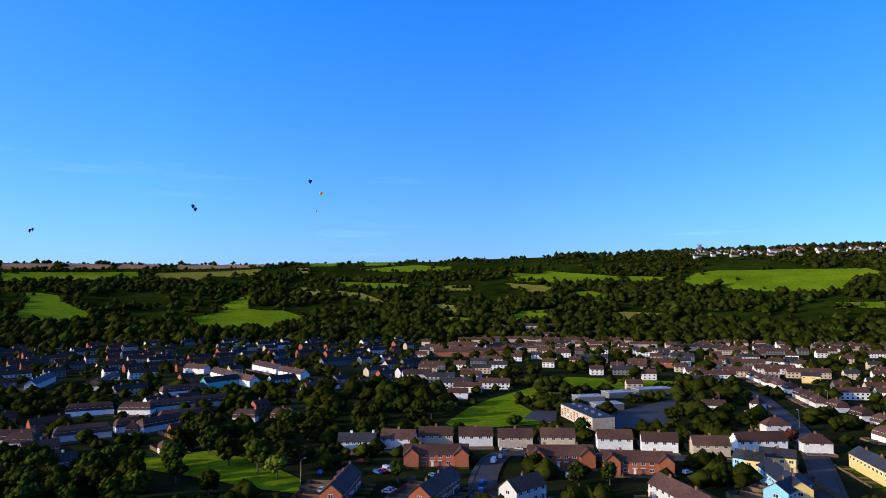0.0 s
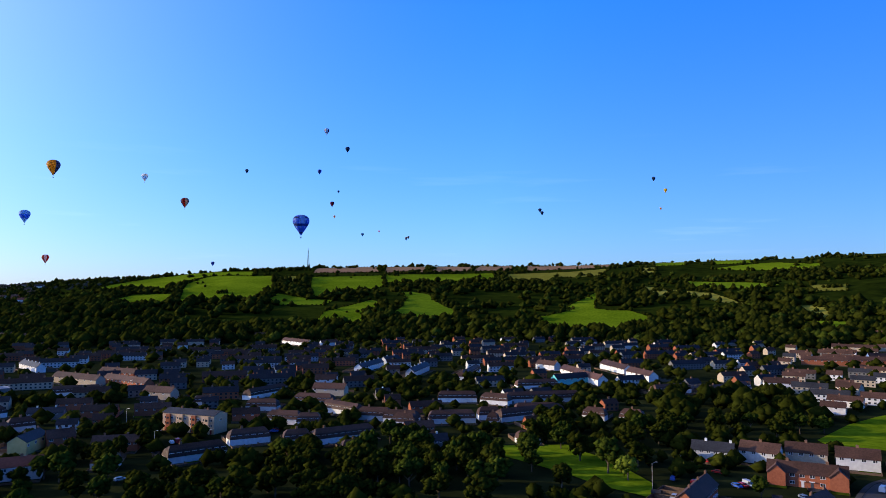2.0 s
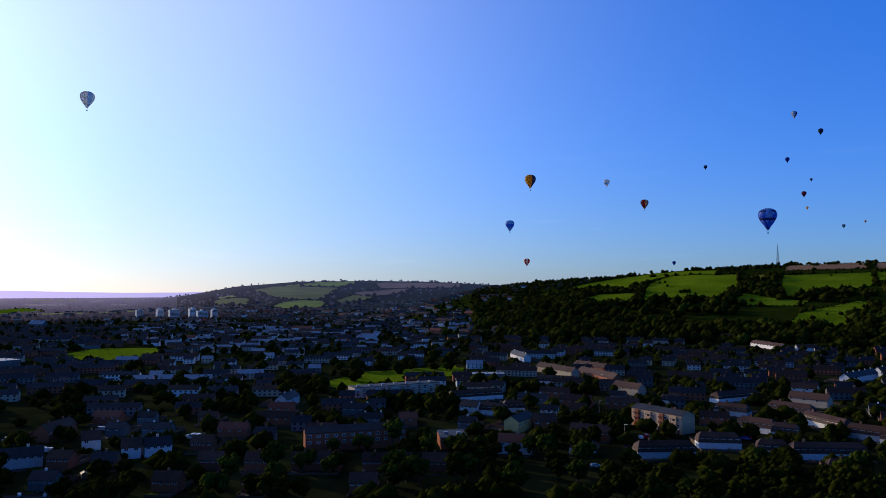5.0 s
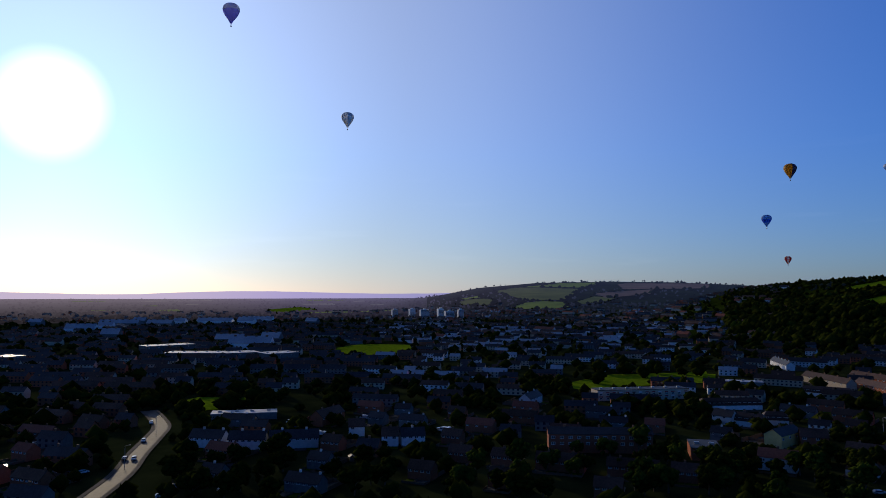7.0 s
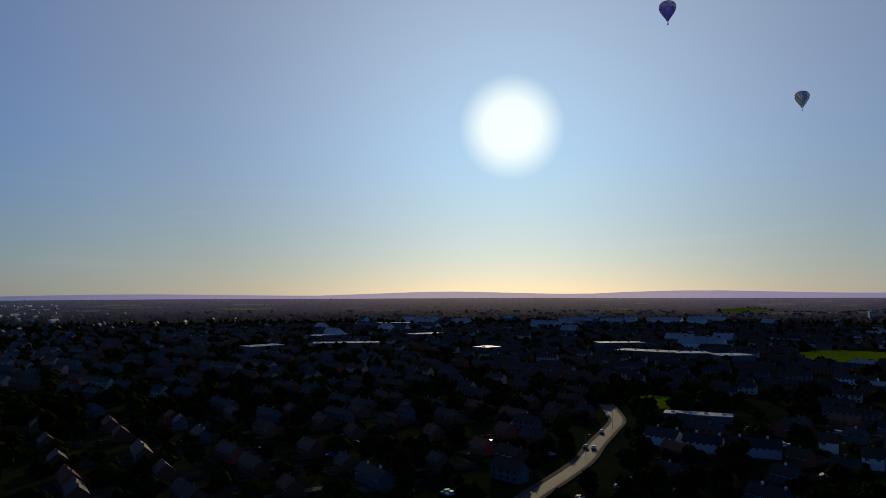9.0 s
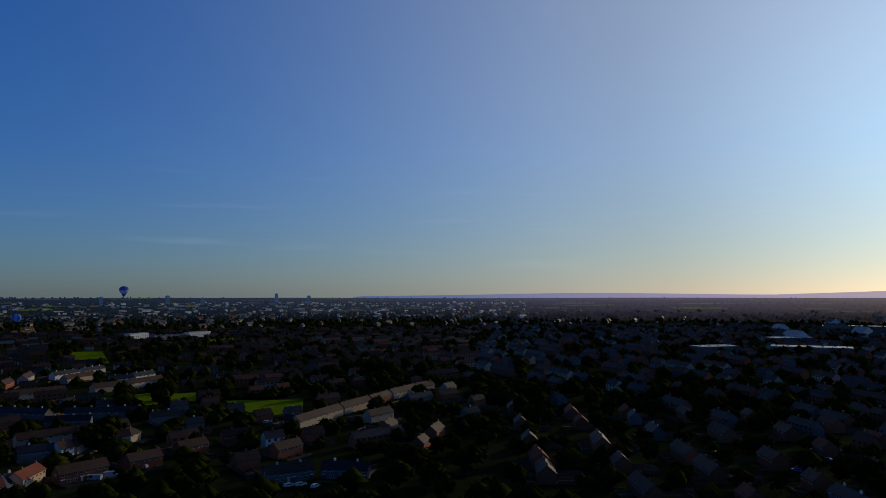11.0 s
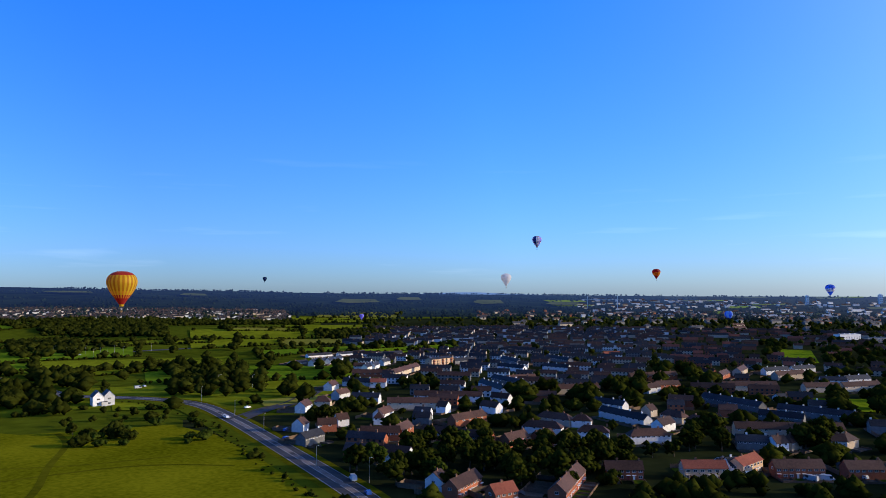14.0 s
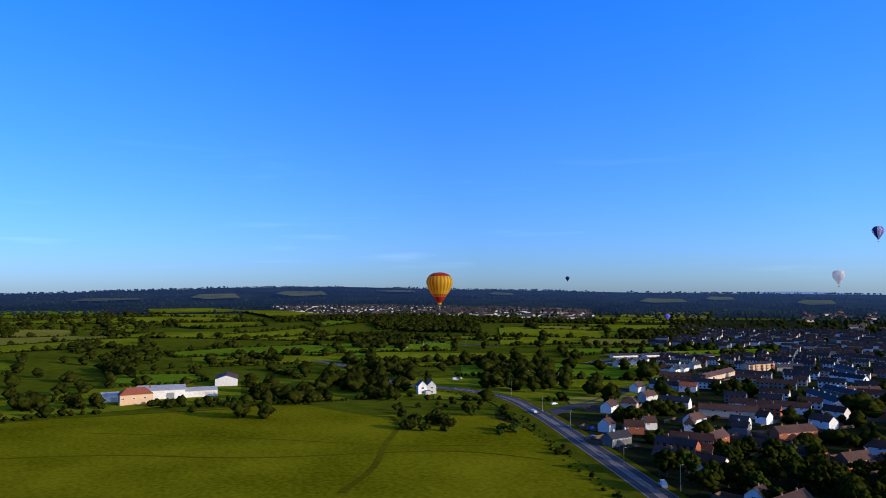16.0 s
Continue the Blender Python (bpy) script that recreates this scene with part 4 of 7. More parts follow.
def balloon(az, el, d, wide, colours, label, gores=24, pattern=lambda g, b: g):
    """pattern(gore, band) picks the colour's number; twelve bands from the mouth to the crown."""
    x, y = polar(az, d)
    z = EYE + math.tan(radians(el)) * d
    R = wide / 2
    thing = empty("hot_air_balloon", pose(x, y, z, 0, 0, az * 3), label, "hot air balloon", "balloons in flight")
    outline = [(0.17, -1.28), (0.3, -1.08), (0.46, -0.86), (0.62, -0.63), (0.78, -0.38), (0.91, -0.12), (0.985, 0.12), (1.0, 0.3), (0.95, 0.53), (0.83, 0.72), (0.62, 0.88), (0.33, 0.98), (0.05, 1.0)]
    V, Fc, idx = [], [], []
    per = 2
    for b, (r, h) in enumerate(outline):
        for g in range(gores * per):
            a = g / (gores * per) * 2 * math.pi
            bulge = 1.0 if g % per else 0.965
            V.append((R * r * bulge * math.cos(a), R * r * bulge * math.sin(a), R * h))
    m = gores * per
    for b in range(12):
        for g in range(m):
            Fc.append((b * m + g, b * m + (g + 1) % m, (b + 1) * m + (g + 1) % m, (b + 1) * m + g))
            idx.append(pattern(g // per, b) % len(colours))
    me = raw_mesh("envelope", V, Fc, [CLOTH[c] for c in colours], idx)
    me.polygons.foreach_set("use_smooth", [True] * len(Fc))
    env = new("envelope", me)
    env.parent = thing
    scoop = bmesh.new()
    bmesh.ops.create_cone(scoop, cap_ends=False, segments=16, radius1=R * 0.13, radius2=R * 0.17, depth=R * 0.14)
    ob = part("skirt", scoop, CLOTH[colours[0]], thing)
    ob.matrix_local = pose(0, 0, -R * 1.35)
    s = max(0.7, R / 9.0)
    bm = bevelled(box(-0.75 * s, 0.75 * s, -0.6 * s, 0.6 * s, 0, 1.1 * s), 0.08 * s)
    ob = part("basket", bm, WICKER, thing, "brown wicker basket")
    ob.matrix_local = pose(0, 0, -R * 1.42 - 3.6 * s)
    bm = bmesh.new()
    for a in (-1, 1):
        add_box(bm, a * 0.3 * s - 0.2 * s, a * 0.3 * s + 0.2 * s, -0.2 * s, 0.2 * s, 0, 0.4 * s)
    ob = part("burner", bm, STEEL, thing)
    ob.matrix_local = pose(0, 0, -R * 1.42 - 1.2 * s)
    for i in range(4):
        a = i * math.pi / 2 + math.pi / 4
        bm = bmesh.new()
        limb(bm, (0.8 * s * math.cos(a), 0.7 * s * math.sin(a), -R * 1.42 - 2.6 * s), (R * 0.13 * math.cos(a), R * 0.13 * math.sin(a), -R * 1.4), 0.03 * s, 0.03 * s)
        part("suspension_cable", bm, ROPE, thing)
    return thing


# ---- fields and meadows ----
field(GRASS, "bright green hillside meadow bounded by hedges", (1, 382), (16, 434), (32, 470), (59, 514), (103, 588), (179, 557), (165, 518), (102, 507), (67, 485), (47, 449), (52, 421), (60, 382), (28, 371), (5, 371))
field(GRASS, "bright green hillside meadow bounded by hedges", (-122, 286), (-126, 303), (-101, 318), (-72, 293), (-53, 269), (-50, 250), (-69, 257), (-87, 269))
field(GRASS, "bright green hillside meadow bounded by hedges", (-616, 796), (-592, 844), (-555, 806), (-571, 743))
field(GRASS_DEEP, "deep green pasture bounded by hedges", (-2548, -300), (-2831, -204), (-2616, -128), (-2274, -233))
field(GRASS, "bright green hillside meadow bounded by hedges", (-540, 230), (-581, 287), (-575, 308), (-521, 279), (-522, 251))
field(GRASS, "bright green hillside meadow bounded by hedges", (-873, -30), (-959, 13), (-938, 87), (-841, 75), (-775, 11))
field(GRASS, "bright green hillside meadow bounded by hedges", (-469, -110), (-492, -101), (-486, -69), (-448, -63), (-436, -86))
field(GRASS, "bright green hillside meadow bounded by hedges", (-540, 170), (-582, 232), (-597, 311), (-542, 286), (-547, 228))
field(GRASS, "bright green hillside meadow bounded by hedges", (14, -941), (-27, -936), (-29, -779), (-4, -759))
field(GRASS, "bright green hillside meadow bounded by hedges", (-97, -1055), (-220, -1117), (-213, -1044), (-107, -995))
field(GRASS, "bright green hillside meadow bounded by hedges", (-11, -520), (-45, -536), (-84, -513), (-82, -487), (-40, -479), (-14, -492))
field(GRASS, "bright green hillside meadow bounded by hedges", (-86, -476), (-132, -456), (-121, -419), (-94, -410), (-86, -439))
field(GRASS, "bright green hillside meadow bounded by hedges", (440, -710), (400, -862), (366, -804), (395, -739), (408, -660))
field(GRASS_PALE, "dry straw-coloured grass field", (308, -366), (293, -407), (268, -390), (290, -350))
field(GRASS, "bright green hillside meadow bounded by hedges", (476, -731), (403, -867), (367, -806), (435, -692))
field(MEADOW, "wide green meadow with mown tracks", (420, 1), (440, -37), (446, -67), (442, -111), (415, -187), (402, -222), (342, -229), (294, -281), (253, -270), (204, -242), (155, -210), (117, -177), (78, -78), (147, -8))
field(ASPHALT, "dark asphalt yard beside the school", (75, 359), (79, 390), (110, 427), (152, 469), (128, 390), (91, 345))
field(ASPHALT, "dark asphalt yard beside the school", (44, 395), (60, 382), (67, 421), (53, 421))

field(SOIL, "bare brown ploughed field along the skyline", (-1065, 1701), (-969, 1782), (-898, 1622), (-977, 1562))
field(SOIL, "bare brown ploughed field along the skyline", (-943, 1775), (-853, 1856), (-807, 1702), (-881, 1634))
field(SOIL, "bare brown ploughed field along the skyline", (-846, 1863), (-761, 1903), (-704, 1761), (-794, 1712))
field(SOIL, "bare brown ploughed field along the skyline", (-721, 1915), (-589, 1947), (-492, 1989), (-460, 1861), (-543, 1820), (-663, 1760))
field(GRASS, "bright green hillside meadow bounded by hedges", (-956, 1529), (-722, 1678), (-657, 1537), (-782, 1477), (-881, 1409))
field(HAY, "yellow-green cut hay field between hedges", (-678, 1671), (-535, 1747), (-458, 1828), (-449, 1684), (-501, 1635), (-539, 1642), (-537, 1570), (-645, 1551))
field(GRASS_DEEP, "deep green pasture bounded by hedges", (-776, 1301), (-761, 1320), (-705, 1304), (-671, 1251), (-623, 1208), (-584, 1177), (-552, 1109), (-584, 1076), (-623, 1068), (-663, 1078), (-689, 1164), (-731, 1251))
field(GRASS, "bright green hillside meadow bounded by hedges", (-407, 1325), (-400, 1421), (-398, 1474), (-381, 1426), (-373, 1363), (-352, 1288), (-318, 1275), (-289, 1282), (-237, 1222), (-239, 1182), (-260, 1135), (-257, 1064), (-300, 1097), (-326, 1114), (-326, 1070), (-373, 1083), (-402, 1047), (-407, 1142), (-423, 1174), (-401, 1226), (-388, 1271), (-406, 1297))
field(GRASS_PALE, "dry straw-coloured grass field", (-384, 1835), (-346, 1855), (-327, 1752), (-358, 1715))
field(GRASS, "bright green hillside meadow bounded by hedges", (-383, 2007), (-300, 2018), (-282, 1902), (-359, 1883))
field(GRASS_PALE, "dry straw-coloured grass field", (-320, 1551), (-273, 1530), (-233, 1436), (-261, 1434), (-303, 1497))
field(GRASS_PALE, "dry straw-coloured grass field", (-265, 1522), (-169, 1475), (-102, 1367), (-147, 1381), (-212, 1449))
field(GRASS, "bright green hillside meadow bounded by hedges", (-237, 2032), (-120, 2033), (-122, 1931), (-218, 1901))
field(GRASS, "bright green hillside meadow bounded by hedges", (-203, 1828), (-113, 1917), (-68, 1928), (24, 1857), (23, 1791), (-48, 1778), (-119, 1775), (-207, 1806))
field(GRASS_DEEP, "deep green pasture bounded by hedges", (-241, 1623), (-107, 1601), (-55, 1568), (-101, 1515), (-176, 1532), (-229, 1561))
field(GRASS_PALE, "dry straw-coloured grass field", (-26, 1359), (23, 1374), (26, 1254), (6, 1266), (-20, 1323))
field(GRASS_DEEP, "deep green pasture bounded by hedges", (-9, 1233), (50, 1226), (38, 1166), (-8, 1182))
field(HAY, "yellow-green cut hay field between hedges", (1, 1560), (63, 1547), (60, 1481), (1, 1491))
field(GRASS, "bright green hillside meadow bounded by hedges", (157, 1694), (219, 1651), (250, 1683), (295, 1636), (391, 1563), (376, 1517), (261, 1514), (157, 1564))
field(HAY, "yellow-green cut hay field between hedges", (137, 1554), (239, 1490), (226, 1446), (184, 1434), (145, 1499))
field(GRASS, "bright green hillside meadow bounded by hedges", (100, 1190), (138, 1277), (189, 1276), (194, 1215), (167, 1191))
field(GRASS, "bright green hillside meadow bounded by hedges", (259, 1441), (303, 1429), (314, 1405), (311, 1298), (284, 1295), (282, 1360), (263, 1398))
field(HAY, "yellow-green cut hay field between hedges", (275, 1230), (309, 1231), (376, 1193), (345, 1156), (296, 1160), (278, 1204))
field(GRASS_DEEP, "deep green pasture bounded by hedges", (379, 1302), (411, 1289), (390, 1255), (369, 1267))
field(GRASS, "bright green hillside meadow bounded by hedges", (491, 1462), (549, 1543), (601, 1550), (741, 1484), (844, 1408), (841, 1346), (825, 1320), (798, 1341), (768, 1327), (712, 1248), (625, 1274), (552, 1343), (542, 1399), (485, 1413))
field(GRASS_DEEP, "deep green pasture bounded by hedges", (651, 1179), (716, 1148), (689, 1105), (655, 1135), (624, 1136))
field(GRASS, "bright green hillside meadow bounded by hedges", (405, 1559), (481, 1525), (454, 1477), (392, 1498))
field(GRASS, "bright green hillside meadow bounded by hedges", (-1410, 1039), (-1461, 1117), (-1501, 1254), (-1482, 1397), (-1312, 1443), (-1217, 1338), (-1351, 1313), (-1321, 1218), (-1259, 1085), (-1346, 1093), (-1379, 1032))
field(GRASS, "bright green hillside meadow bounded by hedges", (-1085, 978), (-1273, 1173), (-1347, 1313), (-1179, 1364), (-1055, 1221), (-1028, 1149), (-972, 1070), (-1009, 1044))
field(GRASS, "bright green hillside meadow bounded by hedges", (-1202, 907), (-1255, 1019), (-1178, 1059), (-1089, 970), (-1127, 915), (-1144, 850))
field(GRASS_DEEP, "deep green pasture bounded by hedges", (-952, 1073), (-989, 1159), (-885, 1143), (-844, 1155), (-826, 1102), (-901, 1057))
field(HAY, "yellow-green cut hay field between hedges", (-1157, 1360), (-1117, 1377), (-1066, 1314), (-1100, 1293))
field(GRASS, "bright green hillside meadow bounded by hedges", (-1080, 1383), (-951, 1511), (-854, 1356), (-863, 1296), (-909, 1286), (-889, 1227), (-871, 1162), (-923, 1186))
field(GRASS, "bright green hillside meadow bounded by hedges", (-781, 1042), (-782, 1115), (-780, 1192), (-758, 1189), (-724, 1125), (-711, 1058), (-662, 986), (-664, 956), (-736, 959))
field(GRASS_PALE, "dry straw-coloured grass field", (-628, 819), (-589, 855), (-565, 813), (-598, 785))
field(SOIL, "bare brown ploughed field along the skyline", (-1217, 1584), (-1169, 1668), (-1093, 1715), (-997, 1563), (-1126, 1454))
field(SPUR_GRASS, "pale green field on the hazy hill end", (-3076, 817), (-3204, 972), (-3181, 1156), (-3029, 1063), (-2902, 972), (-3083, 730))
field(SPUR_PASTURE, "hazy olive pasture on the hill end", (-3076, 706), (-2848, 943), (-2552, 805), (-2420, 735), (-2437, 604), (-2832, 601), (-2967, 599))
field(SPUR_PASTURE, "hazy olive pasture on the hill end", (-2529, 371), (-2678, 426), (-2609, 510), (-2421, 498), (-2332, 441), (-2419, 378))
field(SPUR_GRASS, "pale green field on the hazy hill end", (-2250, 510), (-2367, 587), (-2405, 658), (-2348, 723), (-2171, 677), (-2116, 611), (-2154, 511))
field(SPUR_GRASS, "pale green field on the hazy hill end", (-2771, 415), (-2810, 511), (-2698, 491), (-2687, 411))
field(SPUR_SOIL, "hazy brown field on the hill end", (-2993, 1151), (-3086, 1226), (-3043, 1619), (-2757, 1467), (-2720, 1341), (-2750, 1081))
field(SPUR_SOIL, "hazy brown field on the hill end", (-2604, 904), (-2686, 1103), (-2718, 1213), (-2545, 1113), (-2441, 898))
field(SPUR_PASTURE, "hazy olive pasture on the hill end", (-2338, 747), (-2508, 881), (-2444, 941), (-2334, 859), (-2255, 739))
field(GRASS_DEEP, "deep green pasture bounded by hedges", (654, -178), (613, -237), (557, -224), (545, -203), (564, -176), (561, -153))
field(GRASS_DEEP, "deep green pasture bounded by hedges", (600, -302), (594, -333), (534, -300), (523, -289), (566, -290))
field(PASTURE, "olive green pasture between dark hedges", (561, -342), (543, -375), (502, -349), (477, -311), (507, -310))
field(GRASS_DEEP, "deep green pasture bounded by hedges", (845, -293), (862, -379), (835, -442), (850, -477), (770, -477), (702, -439), (679, -407), (764, -348), (788, -282))
field(PASTURE, "olive green pasture between dark hedges", (708, -290), (713, -337), (664, -342), (659, -312), (686, -280))
field(GRASS_DEEP, "deep green pasture bounded by hedges", (674, -432), (679, -464), (619, -423), (616, -401))
field(PASTURE, "olive green pasture between dark hedges", (793, -216), (848, -252), (802, -270), (768, -256), (766, -213))
field(PASTURE, "olive green pasture between dark hedges", (574, -393), (557, -447), (535, -503), (509, -479), (526, -423), (549, -382))
field(PASTURE, "olive green pasture between dark hedges", (1078, -448), (1175, -658), (1113, -645), (1047, -587), (1016, -523), (1017, -430))
field(PASTURE, "olive green pasture between dark hedges", (1000, -566), (1043, -646), (879, -683), (817, -655), (879, -601), (917, -559))
field(GRASS_DEEP, "deep green pasture bounded by hedges", (1230, -713), (1347, -834), (1330, -909), (1219, -832), (1196, -741), (1179, -694))
field(PASTURE, "olive green pasture between dark hedges", (2307, -734), (2231, -908), (1879, -991), (1697, -1008), (1521, -852), (1393, -741), (1593, -798), (1939, -881), (1843, -618))
field(PASTURE, "olive green pasture between dark hedges", (1546, -551), (1434, -700), (1263, -627), (1297, -529), (1424, -517))
field(PASTURE, "olive green pasture between dark hedges", (1520, -412), (1551, -459), (1463, -476), (1241, -384), (1401, -380))
field(PASTURE, "olive green pasture between dark hedges", (835, -670), (802, -754), (761, -715), (769, -637))
field(HAY, "yellow-green cut hay field between hedges", (890, -950), (822, -1090), (773, -1025), (825, -909))
field(GRASS_DEEP, "deep green pasture bounded by hedges", (584, -685), (533, -736), (478, -829), (438, -793), (470, -718), (498, -676), (501, -598))
field(PASTURE, "olive green pasture between dark hedges", (787, -740), (751, -789), (723, -753), (748, -703))
field(GRASS, "bright green playing field among the houses", (-15, -528), (-90, -523), (-68, -484), (-18, -486))
field(GRASS, "bright green playing field among the houses", (-87, -469), (-129, -456), (-120, -415), (-99, -405), (-85, -439))
field(GRASS, "bright green playing field among the houses", (-503, 160), (-538, 169), (-585, 218), (-579, 304), (-537, 287), (-506, 205), (-484, 170))

# ---- roads ----
def street(width, label, *pts):
    ribbon("road", pts, width, ASPHALT, 0.3 if width < 12 else 0.34, label, "road")
    for k in (-1, 1) if width < 11 else ():
        ribbon("pavement", pts, 1.8, PAVING, 0.44, "pale paved footway beside the road", "pavement", side=k * (width / 2 + 0.9))


street(11, "wide grey main road with hatched markings", (93, -185), (117, -199), (141, -217), (200, -257), (273, -305), (332, -338), (377, -343), (412, -336), (448, -331), (522, -355), (596, -372), (637, -371))
street(8, "narrow grey side road", (273, -305), (282, -340), (284, -371), (307, -433), (305, -459))
street(6, "grey shopping street glinting in low sun", (-213, -87), (-233, -88), (-260, -87), (-290, -87), (-324, -91), (-360, -94), (-386, -97), (-412, -106), (-440, -118))
street(7, "dark asphalt estate road", (14, 234), (15, 269), (23, 305), (35, 310), (83, 304), (119, 299))
street(7, "dark asphalt estate road", (127, 234), (162, 315), (185, 381), (209, 472), (213, 512))
street(9, "narrow grey side road", (785, -526), (700, -540), (700, -617), (676, -725))
# worn tracks over the meadow
ribbon("track", [(215, -135), (237, -164), (268, -192), (296, -220), (312, -231), (328, -239)], 3, TRODDEN, 0.40, "darker worn track across the meadow grass", "track")
ribbon("track", [(470, -57), (445, -94), (433, -127), (411, -185)], 5, TRODDEN, 0.37, "darker worn track across the meadow grass", "track")
ribbon("track", [(359, -44), (328, -92), (284, -136), (242, -204), (202, -226)], 2, TRODDEN, 0.37, "darker worn track across the meadow grass", "track")
ribbon("track", [(390, -95), (329, -148), (265, -195), (238, -227)], 1.5, TRODDEN, 0.37, "darker worn track across the meadow grass", "track")
# markings of the main road
MAIN = [(93, -185), (117, -199), (141, -217), (200, -257), (273, -305), (332, -338), (377, -343), (412, -336), (448, -331), (522, -355), (596, -372), (637, -371)]
for side in (-5.1, 5.1):
    ribbon("road_marking", MAIN, 0.2, PAINT, 0.38, "worn white edge line on asphalt", "road marking", side=side)
for side in (-1.3, 1.3):
    ribbon("road_marking", MAIN, 0.22, PAINT, 0.38, "worn white line beside the central hatching", "road marking", side=side, dash=8, gap=0.5)
ribbon("road_marking", MAIN, 2.0, HATCH, 0.37, "pale hatched central strip of the main road", "road marking", dash=22, gap=3)
ribbon("verge", MAIN, 11.0, ROUGH_PASTURE, 0.33, "rough grass bank beside the main road", "verge", side=12.0)
for side in (-7.0, 7.0):
    ribbon("verge", MAIN, 3.0, TRODDEN, 0.36, "grass verge beside the main road", "verge", side=side)

# ---- houses ----
block("w", -20.6, 320.0, -9, 2, False)
block("c", -3.3, 326.8, -0, 2, False)
block("w", 14.9, 325.6, -0, 2, False)
block("c", 32.6, 322.0, -0, 2, False)
block("c", 51.6, 322.5, -4, 2, False)
block("w", 76.5, 319.0, -4, 2, False)
block("w", 94.5, 312.9, -8, 2, False)
block("c", 114.2, 305.4, -7, 2, False)
block("w", 139.8, 313.8, 6, 3, False)
block("s", -37.9, 314.5, -0, 3, False)
block("j", -2.8, 289.3, -0, 4)
block("j", 47.5, 287.2, -0, 4)
block("j", 75.2, 276.6, -8, 4)
block("b", -31.2, 246.9, 84, 5)
block("b", 1.0, 243.2, 69, 5)
block("w", 29.5, 240.0, 43, 2)
block("w", 73.6, 232.0, -77, 4)
pairs("m", 242.6, 554.9, -99, 10)
pairs("m", 239.6, 510.3, -97, 7)
pairs("m", 228.4, 454.1, -100, 8)
pairs("m", 227.7, 421.0, -88, 4)
pairs("m", 225.7, 393.1, -89, 3)
pairs("m", 223.4, 368.9, -87, 3)
pairs("m", 203.7, 335.4, -89, 3)
block("h", 182.3, 419.9, -56, 1, False)
block("h", 164.4, 351.6, -0, 2, False)
block("h", 162.1, 310.5, -10, 2, False)
block("h", 309.4, 667.0, -40, 3, False)
block("h", 356.1, 728.0, -26, 2, False)
block("h", 322.8, 645.9, -55, 3, False)
block("y", 281.6, 546.9, -27, 2, False)
block("w", 207.0, 585.5, -1, 2, False)
block("b", 180.3, 663.7, -20, 3, False)
block("b", 204.8, 662.6, -14, 4, False)
block("c", 89.3, 1115.2, -7, 5, False)
block("c", 149.2, 1118.3, -15, 9, False)
block("c", 143.0, 1040.5, -9, 7, False)
block("c", 43.2, 976.9, -9, 6, False)
block("c", 103.1, 986.1, 2, 9, False)
block("b", 9.7, 776.3, -0, 7, False)
block("b", 49.0, 793.5, 11, 7, False)
block("w", 80.6, 849.4, 16, 8, False)
block("w", 147.5, 926.6, 0, 5, False)
block("c", 202.1, 1036.6, -9, 6, False)
block("w", -214.1, 612.9, -24, 3, False)
block("w", -180.1, 573.0, -52, 5, False)
block("w", -154.2, 538.2, -49, 5, False)
block("w", -156.9, 624.7, -53, 7, False)
block("w", -125.0, 579.6, -50, 5, False)
block("s", -296.3, 533.8, 105, 10, False)
block("m", -251.8, 542.1, 103, 10, False)
block("s", -359.7, 590.9, 81, 4, False)
block("t", -161.1, 525.7, 55, 5, False)
block("m", -175.8, 488.8, 39, 5, False)
block("m", -151.4, 431.7, 39, 8, False)
block("m", -176.4, 409.0, -0, 3, False)
block("m", -157.3, 360.0, 35, 2, False)
block("m", -106.9, 384.3, -0, 2, False)
block("m", -87.4, 387.5, -0, 2, False)
block("m", -84.7, 508.0, 52, 5, False)
block("m", -49.5, 529.3, 60, 7, False)
block("w", -20.2, 567.5, 9, 3, False)
block("c", 20.5, 562.7, -27, 2, False)
block("o", -277.8, 259.6, 6, 4)
block("m", -227.6, 218.7, 66, 4, False)
block("m", -250.4, 298.1, 15, 3, False)
block("m", -233.4, 298.8, 34, 2, False)
block("m", -288.6, 324.7, 22, 3, False)
block("m", -276.0, 356.7, 15, 4, False)
block("m", -242.5, 337.2, -14, 5, False)
block("m", -213.6, 329.1, 16, 3, False)
block("m", -195.9, 328.0, 12, 3, False)
block("m", -170.7, 341.1, 34, 4, False)
block("m", -136.9, 373.9, 58, 7, False)
block("m", -230.6, 252.8, 56, 3, False)
block("m", -194.6, 277.2, 61, 5, False)
block("m", -209.8, 260.8, 45, 2, False)
block("f", -301.8, 108.1, 80, 6, False)
block("b", -451.4, 359.3, -9, 10, False)
block("m", -323.0, 372.5, 90, 6, False)
block("c", -693.8, 788.7, 39, 4, False)
block("w", -603.7, 741.1, -22, 9, False)
block("w", -552.9, 750.6, 60, 3, False)
block("c", -290.4, 392.6, 14, 3, False)
block("b", -502.6, 393.1, 3, 7, False)
block("x", 480.5, -163.0, -112, 2, False)
block("x", 474.0, -187.5, -104, 2, False, size=0.72)
block("X", 524.0, -236.0, -25, 2, False, size=0.9)
block("z", -445.7, 189.0, 92, 7)
block("l", 468.0, -144.0, -98, 3, False)
block("x", 489.0, -134.0, -104, 1, False, size=0.7)
block("q", -741.5, -528.5, 126, 7, False)
block("q", -1240.4, -787.8, 126, 10, False)
block("q", -878.6, -649.8, 166, 5, False)
block("q", -975.0, -532.8, 151, 5, False)
block("q", -758.8, -331.9, 154, 2, False)
block("q", -662.5, -586.3, 166, 4, False)
block("q", -901.6, -217.0, 125, 5, False)
block("q", -773.3, -166.1, 83, 5, False)
